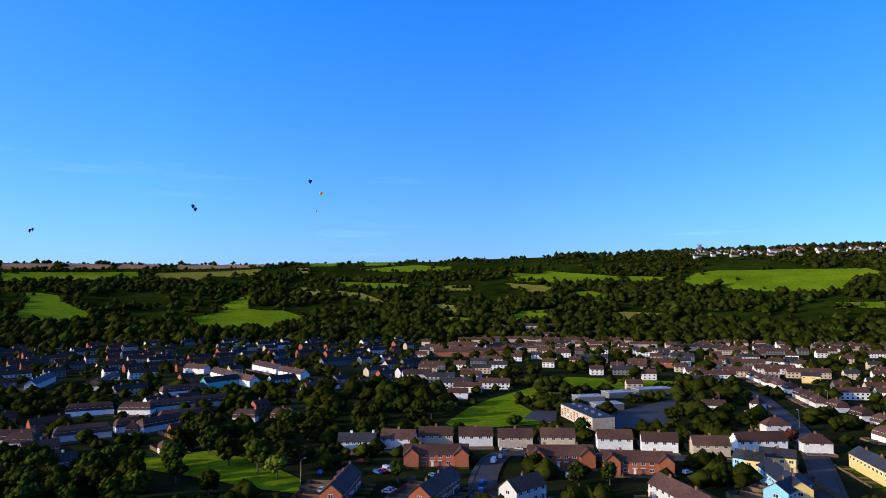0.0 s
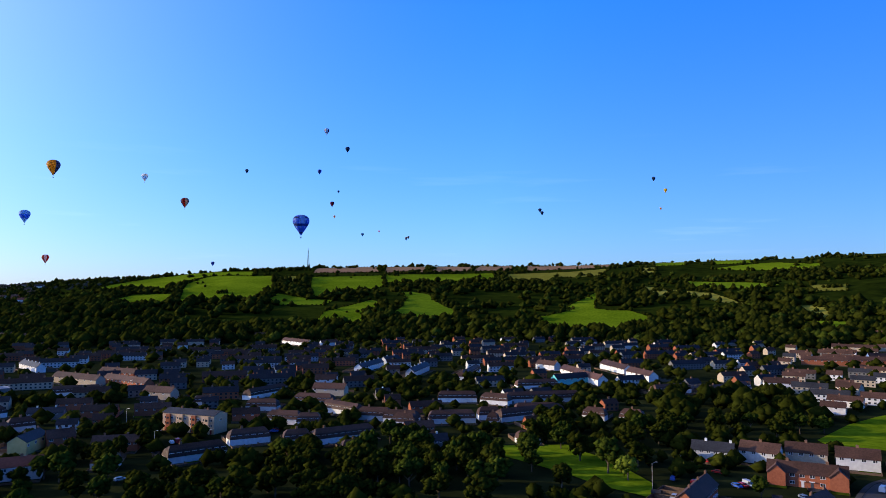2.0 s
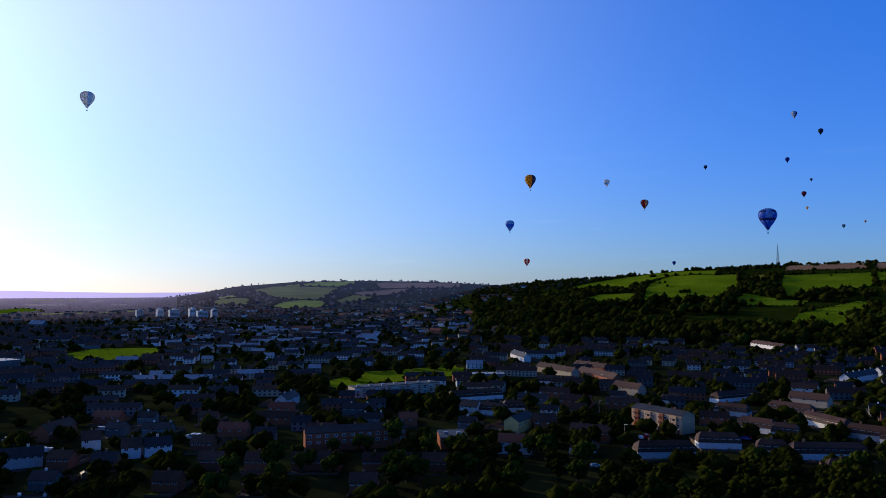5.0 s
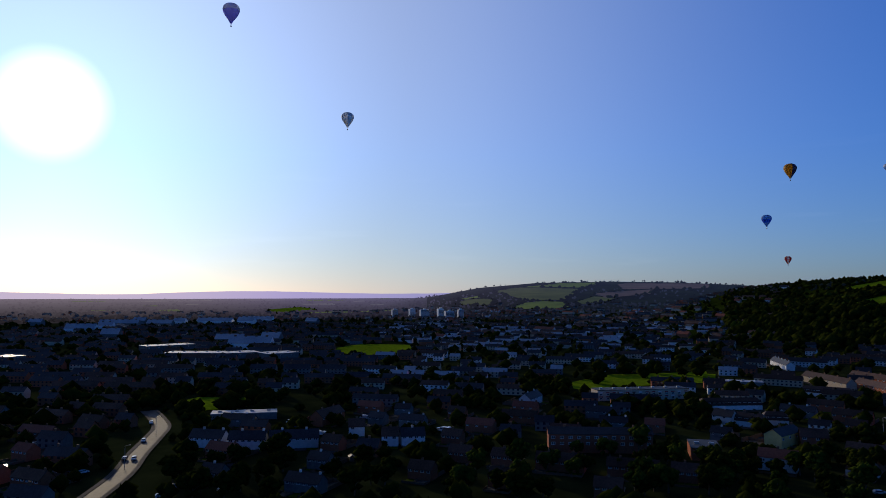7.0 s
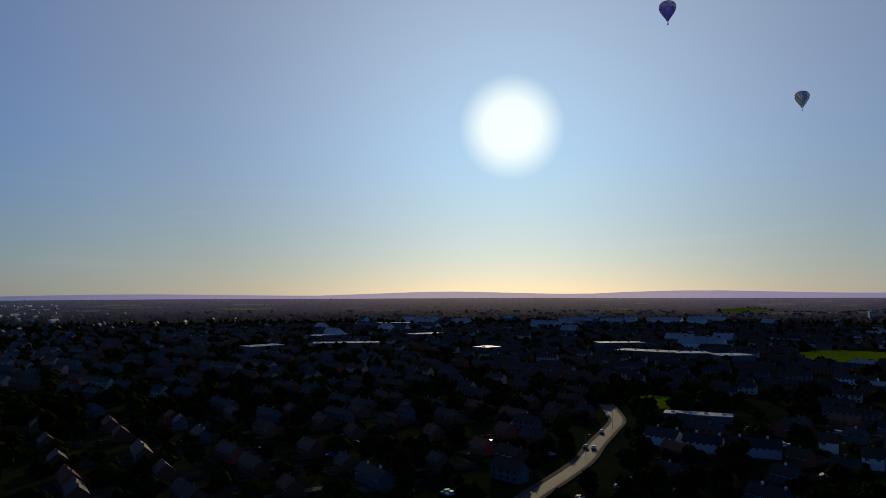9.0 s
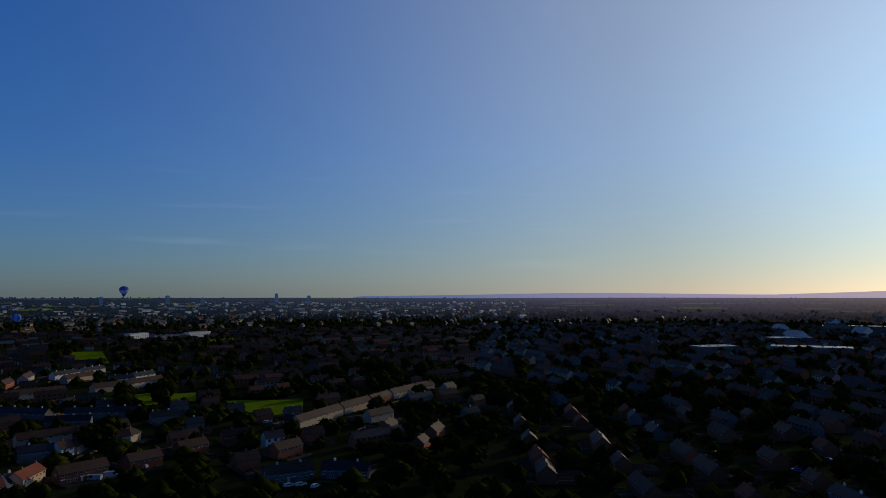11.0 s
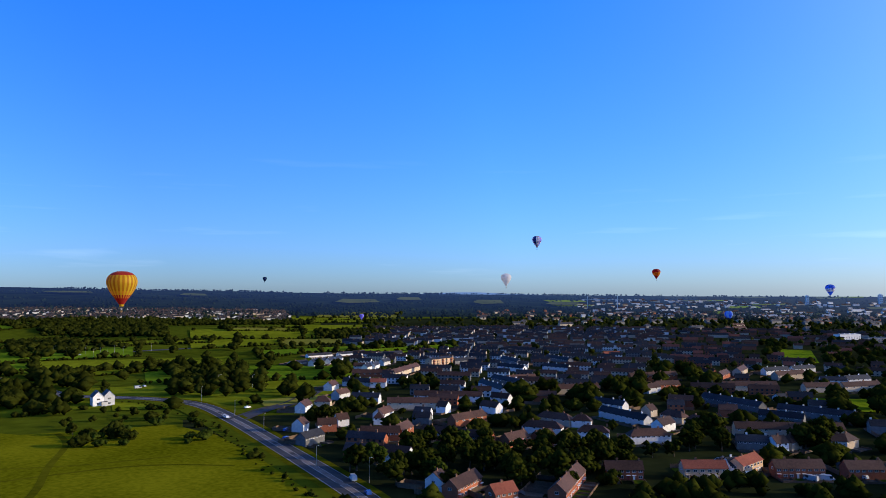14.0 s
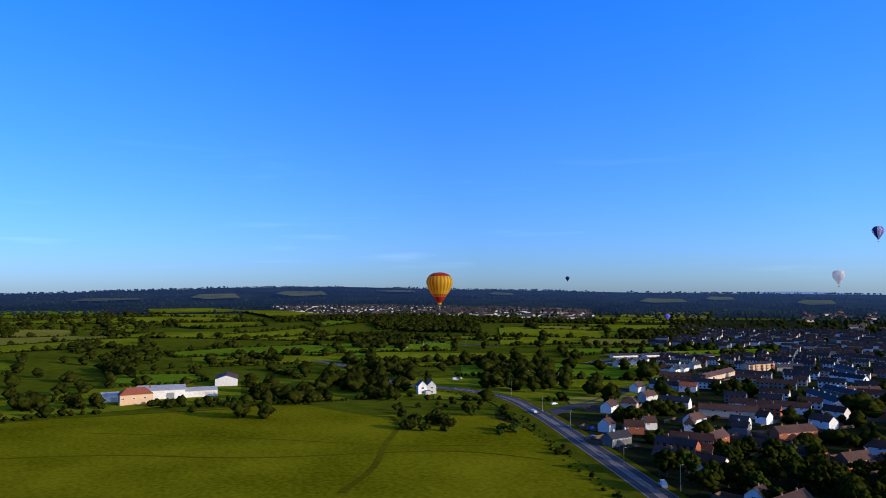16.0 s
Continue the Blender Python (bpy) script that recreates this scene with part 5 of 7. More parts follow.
block("q", -771.2, -113.0, 114, 3, False)
block("q", -764.0, -70.6, 123, 3, False)
block("a", 423.8, -564.1, -98, 3, False, size=0.82)
block("s", 408.3, -568.9, -69, 5, False, size=0.82)
block("s", 404.6, -576.7, -70, 5, False, size=0.82)
block("s", 403.4, -589.4, -70, 5, False, size=0.82)
block("s", 406.4, -606.7, -70, 5, False, size=0.82)
block("w", 346.6, -549.2, -155, 2, False, size=0.82)
block("s", 338.7, -553.0, -74, 4, False, size=0.82)
block("s", 339.9, -568.2, -73, 4, False, size=0.82)
block("s", 348.3, -600.9, -83, 4, False, size=0.82)
block("a", 455.0, -640.7, -115, 4, False, size=0.82)
block("a", 436.2, -676.3, -109, 5, False, size=0.82)
block("a", 399.3, -691.2, -121, 5, False, size=0.82)
block("c", 294.0, -542.3, -82, 10, False, size=0.82)
block("s", 289.3, -452.1, -172, 5, False, size=0.82)
block("e", 270.9, -453.3, -156, 2, False, size=0.82)
block("b", 308.3, -505.4, -156, 7, False, size=0.82)
block("w", 292.6, -430.5, -79, 2, False, size=0.82)
block("w", 262.1, -396.6, -91, 2, False, size=0.82)
block("o", 294.3, -612.2, -103, 5, size=0.82)
block("g", 282.0, -640.1, -120, 6, False, size=0.82)
block("k", 255.7, -361.7, -156, 2, False, size=0.82)
block("w", 254.2, -346.7, -73, 2, False, size=0.82)
block("b", 208.8, -300.4, -139, 2, False, size=0.82)
block("w", 209.0, -315.2, -124, 1, False, size=0.82)
block("w", 219.5, -297.1, -81, 1, False, size=0.82)
# a white house in shade; the grey kind paints that shade
block("g", 197.1, -273.8, -95, 3, False, size=0.82)
block("h", 195.0, -326.8, -155, 1, False, size=0.82)
block("w", 198.4, -343.6, -89, 2, False, size=0.82)
block("b", 173.8, -292.7, -155, 4, False, size=0.82)
block("b", 167.1, -308.3, -86, 3, False, size=0.82)
block("c", 202.1, -379.3, -155, 5, False, size=0.82)
block("w", 195.5, -413.5, -162, 7, False, size=0.82)
block("b", 150.4, -347.6, -112, 5, False, size=0.82)
block("w", 181.0, -373.7, 176, 1, False, size=0.82)
block("b", 140.1, -303.1, 176, 8, False, size=0.82)
block("w", 146.3, -257.4, 179, 2, size=0.82)
block("w", 109.9, -230.5, -88, 1, size=0.82)
block("b", 100.2, -230.3, -94, 4, size=0.82)
block("r", 84.3, -224.0, -123, 2, size=0.82)
block("c", 181.9, -519.5, -131, 4, False, size=0.82)
block("c", 129.0, -482.9, -145, 5, False, size=0.82)
block("c", 152.1, -475.6, -84, 5, False, size=0.82)
block("s", 190.3, -471.6, 133, 10, False, size=0.82)
block("g", 189.7, -504.4, 143, 10, False, size=0.82)
block("s", 220.5, -595.1, 157, 7, False, size=0.82)
block("s", 184.7, -613.5, 163, 6, False, size=0.82)
block("g", 244.2, -655.4, 134, 9, False, size=0.82)
block("g", 206.1, -689.1, 137, 10, False, size=0.82)
block("w", 162.9, -419.7, 171, 2, False, size=0.82)
block("w", 156.5, -385.0, 161, 2, False, size=0.82)
block("k", 111.4, -364.7, 167, 4, False, size=0.82)
block("h", 109.1, -338.1, -176, 4, False, size=0.82)
block("h", 83.2, -336.9, -169, 3, False, size=0.82)
block("h", 96.0, -364.0, -170, 2, False, size=0.82)
block("h", 57.0, -340.0, -147, 4, False, size=0.82)
block("b", 99.5, -318.3, -120, 2, False, size=0.82)
block("b", 109.7, -308.4, -111, 3, False, size=0.82)
block("s", 96.5, -425.8, 154, 5, False, size=0.82)
block("s", 81.2, -389.1, 143, 8, False, size=0.82)
block("c", 67.3, -412.8, -116, 1, False, size=0.82)
block("k", 56.4, -398.0, 147, 3, False, size=0.82)
block("h", 41.2, -386.1, 164, 3, False, size=0.82)
block("w", 53.5, -373.1, -111, 2, False, size=0.82)
block("w", 82.0, -508.8, -121, 2, False, size=0.82)
block("b", 100.7, -574.2, -136, 5, False, size=0.82)
block("b", 75.2, -528.9, -138, 4, False, size=0.82)
block("b", 84.7, -589.2, -134, 4, False, size=0.82)
block("r", 164.7, -758.4, -138, 4, False, size=0.82)
block("b", 63.7, -625.6, 146, 5, False, size=0.82)
block("b", 43.2, -617.5, -100, 5, False, size=0.82)
block("c", 31.9, -654.8, -97, 5, False, size=0.82)
block("s", 6.0, -663.0, -132, 6, False, size=0.82)
block("s", -14.6, -685.3, -130, 6, False, size=0.82)
block("c", -4.4, -631.3, -131, 5, False, size=0.82)
block("c", 22.4, -545.7, -156, 6, False, size=0.82)
block("s", -32.0, -604.2, -167, 4, False, size=0.82)
block("s", -49.8, -620.9, -138, 5, False, size=0.82)
block("c", -22.8, -558.3, -150, 4, False, size=0.82)
block("c", -48.3, -575.9, -140, 5, False, size=0.82)
block("a", -4.7, -509.9, -141, 3, False, size=0.82)
# grey kind stands in for the shade on these three terraces
block("g", 32.0, -464.2, 141, 10, False, size=0.82)
block("g", -13.4, -441.7, 161, 9, False, size=0.82)
block("g", 3.5, -419.8, 167, 5, False, size=0.82)
block("c", 10.9, -378.3, -161, 4, False, size=0.82)
block("c", -13.3, -387.3, -158, 4, False, size=0.82)
block("w", 2.2, -346.4, -140, 1, False, size=0.82)
block("k", -3.5, -354.0, -115, 2, False, size=0.82)
block("w", -20.3, -361.2, -166, 1, False, size=0.82)
block("k", -25.9, -366.9, -121, 2, False, size=0.82)
block("g", 14.1, -345.2, -170, 3, False, size=0.82)
block("d", 27.9, -284.2, -155, 3, size=0.82)
block("s", 18.3, -295.8, -140, 1, size=0.82)
block("d", 12.4, -301.4, -113, 3, size=0.82)
block("b", -3.9, -300.8, -155, 4, size=0.82)
block("b", -26.1, -309.4, -155, 3, False, size=0.82)
block("b", 55.2, -271.0, -158, 3, size=0.82)
block("b", 67.5, -248.4, -87, 7, size=0.82)
block("b", -46.8, -324.6, -151, 3, False, size=0.82)
block("b", -67.8, -339.9, -175, 3, False, size=0.82)
block("b", -82.5, -303.1, -154, 3, False, size=0.82)
# white crescent in shade, its two halves given grey walls for it
block("g", -71.6, -262.4, -178, 4, size=0.82)
block("g", -89.9, -256.3, 145, 4, size=0.82)
block("c", -119.0, -373.5, -139, 7, False, size=0.82)
block("c", -149.0, -398.8, -141, 5, False, size=0.82)
block("b", -172.4, -418.2, -141, 5, False, size=0.82)
block("c", -196.6, -436.9, -144, 5, False, size=0.82)
block("c", -219.7, -452.6, -152, 3, False, size=0.82)
block("c", -148.9, -361.6, -153, 3, False, size=0.82)
block("s", -99.7, -365.7, 148, 2, False, size=0.82)
block("b", -142.0, -329.8, -129, 3, False, size=0.82)
block("b", -157.0, -308.2, -133, 3, False, size=0.82)
block("b", -138.9, -285.9, -135, 2, False, size=0.82)
block("c", -233.0, -439.8, -148, 2, False, size=0.82)
block("v", -83.5, -1155.5, -139, 4)
block("z", -124.7, -1127.1, -154, 6)
block("v", -171.5, -1165.4, -143, 5)
block("z", 70.9, 383.2, -79, 5)
block("i", 98.7, 423.1, 13, 2, False)
block("i", 94.1, 453.1, 12, 2, False)
block("i", 117.7, 472.0, 17, 2, False)
block("i", 145.6, 488.6, 16, 3, False)
block("u", 115.3, 278.6, -42, 1)
block("y", 118.5, 275.2, -33, 1)
block("y", 130.4, 280.8, -29, 2)
block("u", 115.9, 258.8, -98, 3)
block("y", 113.5, 242.1, -99, 2)
block("u", 117.4, 237.1, 43, 3)
block("y", 160.4, 272.4, -98, 5, False)
block("m", -189.7, 320.6, 10, 2, False)
block("m", -149.1, 343.6, 17, 1, False)
block("m", -139.1, 385.4, 32, 4, False)
block("m", -200.6, 407.4, 27, 4, False)
block("i", -498.3, 284.0, 67, 4, False)
block("s", -357.9, 194.6, 34, 2, False)
block("m", -351.9, 203.1, 44, 2, False)
block("m", -346.4, 208.6, 49, 1, False)
block("m", -351.8, 221.8, 68, 2, False)
block("m", -400.5, 224.8, 87, 6, False)
block("y", -305.1, 199.7, 122, 3, False)
block("b", -299.9, 207.5, 65, 2, False)
block("e", -262.8, 165.6, 52, 2, False)
block("n", -282.4, 146.6, 69, 1, False)
block("c", -496.0, 351.1, -2, 7, False)
block("m", -440.2, 313.5, 48, 5, False)
block("c", -379.9, 328.0, 7, 3, False)
block("s", -618.9, 393.2, -18, 10, False)
block("s", -350.2, 540.6, 102, 10, False)
block("w", -322.4, 432.5, 34, 2, False)
block("i", -402.1, -66.6, 95, 2, False)
block("i", -403.4, -49.5, 96, 2, False)
block("s", -333.0, -64.9, 69, 3, False)
block("s", -327.2, -46.1, 83, 3, False)
block("s", -327.5, -25.2, 93, 4, False)
block("w", -350.2, 2.8, 90, 1, False)
block("w", -326.2, 17.6, 83, 1, False)
block("s", -326.1, 28.3, 94, 2, False)
block("b", -387.7, -9.1, 150, 4, False)
block("s", -435.9, 114.7, 145, 4, False)


def estate(az0, az1, d0, d1, heading, kinds, spacing=31, seed=1):
    """Rows of houses along parallel streets, where nothing stands yet."""
    r = random.Random(seed)
    c, s = math.cos(radians(heading)), math.sin(radians(heading))
    reach = int(d1 / spacing) + 1
    for i in range(-reach, reach + 1):
        u = -d1 + r.uniform(0, 20)
        while u < d1:
            kind, units = r.choice(kinds), r.choice((2, 2, 3, 4))
            L = KINDS[kind][2] * units * 0.85
            x, y = c * (u + L / 2) - s * i * spacing, s * (u + L / 2) + c * i * spacing
            u += L + r.uniform(3, 10)
            d, az = math.hypot(x, y), math.degrees(math.atan2(-x, y)) % 360
            ends = [(x + c * L * k - s * v, y + s * L * k + c * v) for k in (-0.5, 0, 0.5) for v in (-2, 9)]
            if d0 < d < d1 and az0 < az < az1 and all(is_free(*p) for p in ends):
                block(kind, x, y, heading + r.uniform(-4, 4), units, False if d < 450 else -1, 0.85)


# the first two estates and the last take dark kinds to paint shaded walls
estate(62, 150, 250, 420, 62, ("b", "b", "g", "b", "r"), seed=4)
estate(150, 190, 300, 480, 10, ("b", "g", "b", "g", "b"), seed=9)
estate(190, 212, 340, 490, 12, ("s", "g", "s", "b", "h"), seed=19)
estate(330, 360, 420, 520, -8, ("w", "c", "h", "b"), seed=22)
estate(18, 62, 300, 480, 42, ("m", "b", "g", "b"), seed=12)

def twin_gabled_house(x, y, turn):
    thing = empty("house", pose(x, y, ground_z(x, y), 0, 0, turn + 14), "bright white farmhouse with twin gables beside the main road", "house", "houses of the valley")
    win, pane, plain = window_meshes(1.7, 1.2)
    for k in (-1, 1):
        part("wall", wall_bm(9.0, 6.3, 6.0, 3.2, "gable"), WALLS["w"], thing).matrix_local = pose(k * 3.15 + 3.15, 4.5, 0, 0, 0, 90)
        part("roof", roof_bm(9.0, 6.3, 6.0, 3.2, "gable"), ROOFS["s"], thing).matrix_local = pose(k * 3.15 + 3.15, 4.5, 0, 0, 0, 90)
        for z in (0.9, 3.7):
            f = share("window", win, thing, pose(k * 3.15, -0.004, z))
            share("pane", pane, f)
    part("porch", box(-1.6, 1.6, -2.0, 0, 0, 2.6), WALLS["w"], thing)
    part("porch_roof", box(-1.8, 1.8, -2.2, 0, 2.6, 2.8), ROOFS["s"], thing)
    take(x, y, 8)


twin_gabled_house(383.6, -310.7, -132)

# ---- garden fences and sheds ----
def garden_fences():
    """Close-boarded fences with posts and a capping rail round the plots."""
    bm_v, bm_f = [], []
    r = random.Random(21)
    for x0, y0, x1, y1, h in GARDENS:
        if r.random() < 0.2:
            continue
        n = max(1, int(math.hypot(x1 - x0, y1 - y0) / 6))
        ox, oy = (y1 - y0), -(x1 - x0)
        k = 0.06 / max(0.1, math.hypot(ox, oy))
        ox, oy = ox * k, oy * k
        for i in range(n):
            a, b = i / n, (i + 1) / n
            hh = h * r.uniform(0.85, 1.1)
            ax, ay, bx, by = x0 + (x1 - x0) * a, y0 + (y1 - y0) * a, x0 + (x1 - x0) * b, y0 + (y1 - y0) * b
            q = len(bm_v)
            za, zb = ground_z(ax, ay), ground_z(bx, by)
            for sx, sy in ((ox, oy), (-ox, -oy)):
                bm_v.extend(((ax + sx, ay + sy, za - 0.3), (bx + sx, by + sy, zb - 0.3), (bx + sx, by + sy, zb + hh), (ax + sx, ay + sy, za + hh)))
            bm_f.extend(((q, q + 1, q + 2, q + 3), (q + 5, q + 4, q + 7, q + 6), (q + 3, q + 2, q + 6, q + 7)))
    tagged(new("garden_fence", raw_mesh("garden_fence", bm_v, bm_f, (WOOD_FENCE,))), "weathered brown wooden garden fences between plots", "fence", kind="stuff")


garden_fences()


def garden_plots():
    """Lawns, patios and gravel drives of the gardens."""
    V, Fc, idx, r = [], [], [], random.Random(44)
    for plot in PLOTS:
        if r.random() < 0.25:
            continue
        q = len(V)
        V += [(x, y, ground_z(x, y) + 0.2) for x, y in plot]
        Fc.append((q, q + 1, q + 2, q + 3))
        idx.append(r.choice((0, 0, 0, 1, 2)) if len(V) // 4 % 3 else r.choice((1, 2, 0)))
    tagged(new("garden_plots", raw_mesh("garden_plots", V, Fc, (LAWN, PAVING, GRAVEL), idx)), "small lawns, patios and gravel drives of the houses", "garden", kind="stuff")


garden_plots()


def shed(x, y, turn, key=[]):
    if key:
        return copy_thing(key[0], pose(x, y, ground_z(x, y), 0, 0, turn))
    thing = empty("garden_shed", pose(x, y, ground_z(x, y), 0, 0, turn), "small brown wooden shed in a back garden", "shed", "garden sheds")
    part("wall", wall_bm(2.6, 2.0, 1.9, 0.6, "gable"), WOOD_FENCE, thing)
    part("roof", roof_bm(2.6, 2.0, 1.9, 0.6, "gable"), ROOFS["s"], thing)
    part("door", box(-0.4, 0.4, -0.05, 0.01, 0, 1.75), WOOD_FENCE, thing)
    key.append(thing)
    return thing


r = random.Random(31)
for x0, y0, x1, y1, h in GARDENS[::9]:
    if h == 1.7 and math.hypot(x1, y1) < 360:
        shed(x1 + r.uniform(-1, 1), y1 + r.uniform(-1, 1), r.choice((0, 90)) + r.uniform(0, 20))

# ---- hedged pastures ----
def patchwork(az0, az1, d0, d1, across, deep, seed):
    """Hedged fields between the bearings; returns the hedge trees."""
    r, spots = random.Random(seed), []
    d, k = d0, 0
    while d < d1:
        dn = d + deep * (0.7 + d / 1500) * r.uniform(0.7, 1.3)
        az = az0 + r.uniform(-4, 0)
        while az < az1:
            an = az + across * 57.3 / d * r.uniform(0.6, 1.5) * (0.6 + d / 1800)
            w = r.uniform(-0.1, 0.1)
            ring = [polar(az, d * (1 + w * 0.3)), polar(an, d * (1 - w * 0.3)), polar(an, dn * (1 - w * 0.2)), polar(az, dn * (1 + w * 0.2))]
            mid = polar((az + an) / 2, (d + dn) / 2)
            if not (217 < (az + an) / 2 < 243.5 and d > 1480) and is_free(*mid) and all(not any(in_poly(*p, q) for q, _ in OPEN_LAND) for p in ring):
                if r.random() < 0.86:
                    inner = [((x - mid[0]) * 0.97 + mid[0], (y - mid[1]) * 0.95 + mid[1]) for x, y in ring]
                    draped("field", inner, r.choice((PASTURE, PASTURE, PASTURE, PASTURE, GRASS_DEEP, HAY)), 0.22 if d < 800 else 1.0, "green pasture between dark hedges", "field")
                else:
                    for _ in range(40):
                        a, e = r.uniform(az, an), r.uniform(d, dn)
                        spots.append((*polar(a, e), r.uniform(6, 11)))
                hedge_line(spots, *ring[0], *ring[1], 4.6, 2.5, r, 0.2)
                hedge_line(spots, *ring[0], *ring[3], 4, 2.3, r, 0.16)
            az = an
        d = dn
    return spots


hedges = patchwork(213, 268, 300, 2250, 165, 110, 3)
r = random.Random(9)
for poly, _ in OPEN_LAND:
    if 480 < math.hypot(*poly[0]) < 2100 and 213 < math.degrees(math.atan2(-poly[0][0], poly[0][1])) % 360 < 270:
        for a, b in zip(poly, poly[1:] + poly[:1]):
            hedge_line(hedges, *a, *b, 4.6, 2.6, r, 0.2)
for belt in (((1301, -898), (1138, -1059), (829, -783), (1096, -762)),
             ((1026, -662), (926, -696), (691, -534), (731, -478)),
             ((504, -476), (445, -507), (353, -408), (405, -384)),
             ((607, -387), (543, -420), (431, -340), (478, -305)),
             ((745, -1035), (634, -1103), (536, -931), (632, -879))):  # belts of woodland
    xs, ys = [q[0] for q in belt], [q[1] for q in belt]
    for _ in range(int((max(xs) - min(xs)) * (max(ys) - min(ys)) / 95)):
        a = r.uniform(min(xs), max(xs)), r.uniform(min(ys), max(ys))
        if in_poly(*a, belt):
            hedges.append((*a, r.uniform(4, 9)))
for _ in range(45):  # copses and single field trees
    x, y = polar(r.uniform(214, 264), math.sqrt(r.uniform(430 ** 2, 1900 ** 2)))
    k, wide = r.choice((1, 2, 6, 14, 25)), r.uniform(10, 45)
    for _ in range(k):
        a = (x + r.gauss(0, wide), y + r.gauss(0, wide * 0.4))
        if is_free(*a):
            hedges.append((*a, r.uniform(4.5, 9)))
for (xa, ya), (xb, yb) in zip(MAIN[:-3], MAIN[1:-2]):  # scrub on the road bank
    k = 14 / math.hypot(xb - xa, yb - ya)
    ox, oy = -(yb - ya) * k, (xb - xa) * k
    hedge_line(hedges, xa + ox, ya + oy, xb + ox, yb + oy, 5, 0.9, r, 0.1)
    hedge_line(hedges, xa + ox * 1.3, ya + oy * 1.3, xb + ox * 1.3, yb + oy * 1.3, 9, 1.1, r, 0.1)
hedges = [h for h in hedges if math.hypot(h[0] - 480, h[1] + 172) > 62 and (h[2] < 4.5 and math.hypot(h[0], h[1]) < 420 or not TAKEN.get((int(h[0] // 12), int(h[1] // 12))))]
woods("hedgerow", hedges, 0, 7, "dark hedgerows and field trees between pastures", 8, 1)

# ---- trees ----
def grove(forms, count, *poly):
    r = random.Random(int(abs(poly[0][0]) + abs(poly[0][1])))
    xs, ys = [p[0] for p in poly], [p[1] for p in poly]
    made = tries = 0
    while made < count and tries < count * 30:
        tries += 1
        x, y = r.uniform(min(xs), max(xs)), r.uniform(min(ys), max(ys))
        if in_poly(x, y, poly) and not TAKEN.get((int(x // 12), int(y // 12)), False) is True or tries > count * 20 and in_poly(x, y, poly):
            tree(r.choice(forms), x, y, r.uniform(0.65, 1.15))
            made += 1


grove(("oak", "ash", "oak", "willow",), 26, (-66, 367), (-82, 486), (-55, 486), (-34, 514), (18, 486), (5, 399), (-24, 359))
grove(("oak", "ash",), 14, (23, 514), (40, 668), (129, 723), (161, 667), (103, 604), (48, 529))
grove(("oak",), 12, (118, 366), (168, 512), (217, 543), (192, 437), (157, 359))
grove(("oak", "ash",), 8, (266, 485), (387, 713), (523, 842), (270, 437))
grove(("oak", "ash",), 16, (-99, 247), (-117, 273), (-159, 262), (-155, 235), (-108, 203))
grove(("oak", "oak", "ash", "oak"), 22, (-243, 118), (-283, 133), (-255, 156), (-229, 169), (-205, 200), (-192, 226), (-161, 189), (-175, 144))
grove(("oak", "oak", "ash", "oak"), 26, (-151, 180), (-186, 219), (-181, 258), (-142, 259), (-117, 265), (-96, 217))
grove(("oak", "ash",), 10, (-82, 289), (-82, 369), (-59, 384), (-62, 292))
grove(("lime", "oak",), 7, (-709, 388), (-887, 478), (-904, 598), (-644, 427))
grove(("oak",), 8, (-291, 197), (-291, 245), (-257, 220), (-264, 195))
grove(("oak", "ash",), 14, (20, 720), (63, 1041), (124, 723), (216, 862), (179, 619))
grove(("oak",), 8, (-423, 718), (-550, 958), (-416, 855), (-307, 621))
grove(("oak", "ash",), 7, (-226, 723), (-107, 513), (-80, 580), (-127, 718))
grove(("oak", "ash",), 10, (-38, -725), (-95, -953), (-184, -697), (-151, -494), (-91, -506))
grove(("oak",), 12, (-125, -423), (-187, -596), (-292, -620), (-264, -503), (-210, -482))
grove(("oak", "ash",), 10, (103, -482), (115, -728), (92, -681), (77, -441))
grove(("oak", "oak", "ash", "oak"), 16, (157, -258), (154, -283), (112, -299), (92, -306), (86, -286), (108, -258), (132, -262))
grove(("oak",), 5, (3, -350), (-5, -381), (-16, -358), (-11, -344))
grove(("oak", "bush",), 16, (477, -77), (554, -89), (538, -127), (459, -112))
grove(("bush", "bush_dark",), 14, (442, -144), (463, -152), (444, -204), (417, -192))
grove(("oak", "ash",), 10, (405, -190), (460, -215), (455, -265), (387, -226))
grove(("oak", "ash",), 22, (397, -231), (483, -281), (475, -345), (411, -314), (366, -266))
grove(("bush", "bush_dark",), 16, (333, -242), (364, -269), (317, -323), (266, -279), (295, -277))
grove(("bush_dark", "bush_dark", "bush",), 12, (290, -223), (313, -245), (296, -257), (269, -234), (274, -223))
grove(("bush",), 4, (252, -249), (266, -266), (253, -270), (243, -255))
grove(("oak", "ash",), 14, (373, -357), (433, -420), (380, -452), (326, -412), (330, -363))
grove(("oak", "ash",), 12, (509, -370), (581, -443), (540, -643), (422, -535), (452, -431))
grove(("oak",), 9, (-271, -65), (-327, -71), (-321, -25), (-266, -20))
grove(("oak", "ash",), 14, (-245, 35), (-282, 51), (-273, 118), (-235, 111))
grove(("oak",), 8, (-415, -91), (-510, -104), (-484, -44), (-437, -43))
grove(("oak",), 14, (-499, 161), (-648, 220), (-685, 363), (-585, 326), (-520, 239))
grove(("oak",), 9, (-191, -313), (-310, -414), (-323, -278), (-234, -232))
tree("ash", 377.1, -172.2, 1)
tree("oak", 368.6, -181.9, 0.9)
tree("oak", 317.9, -239.9, 0.55)
tree("bush", 414.8, -159.9, 1.2)
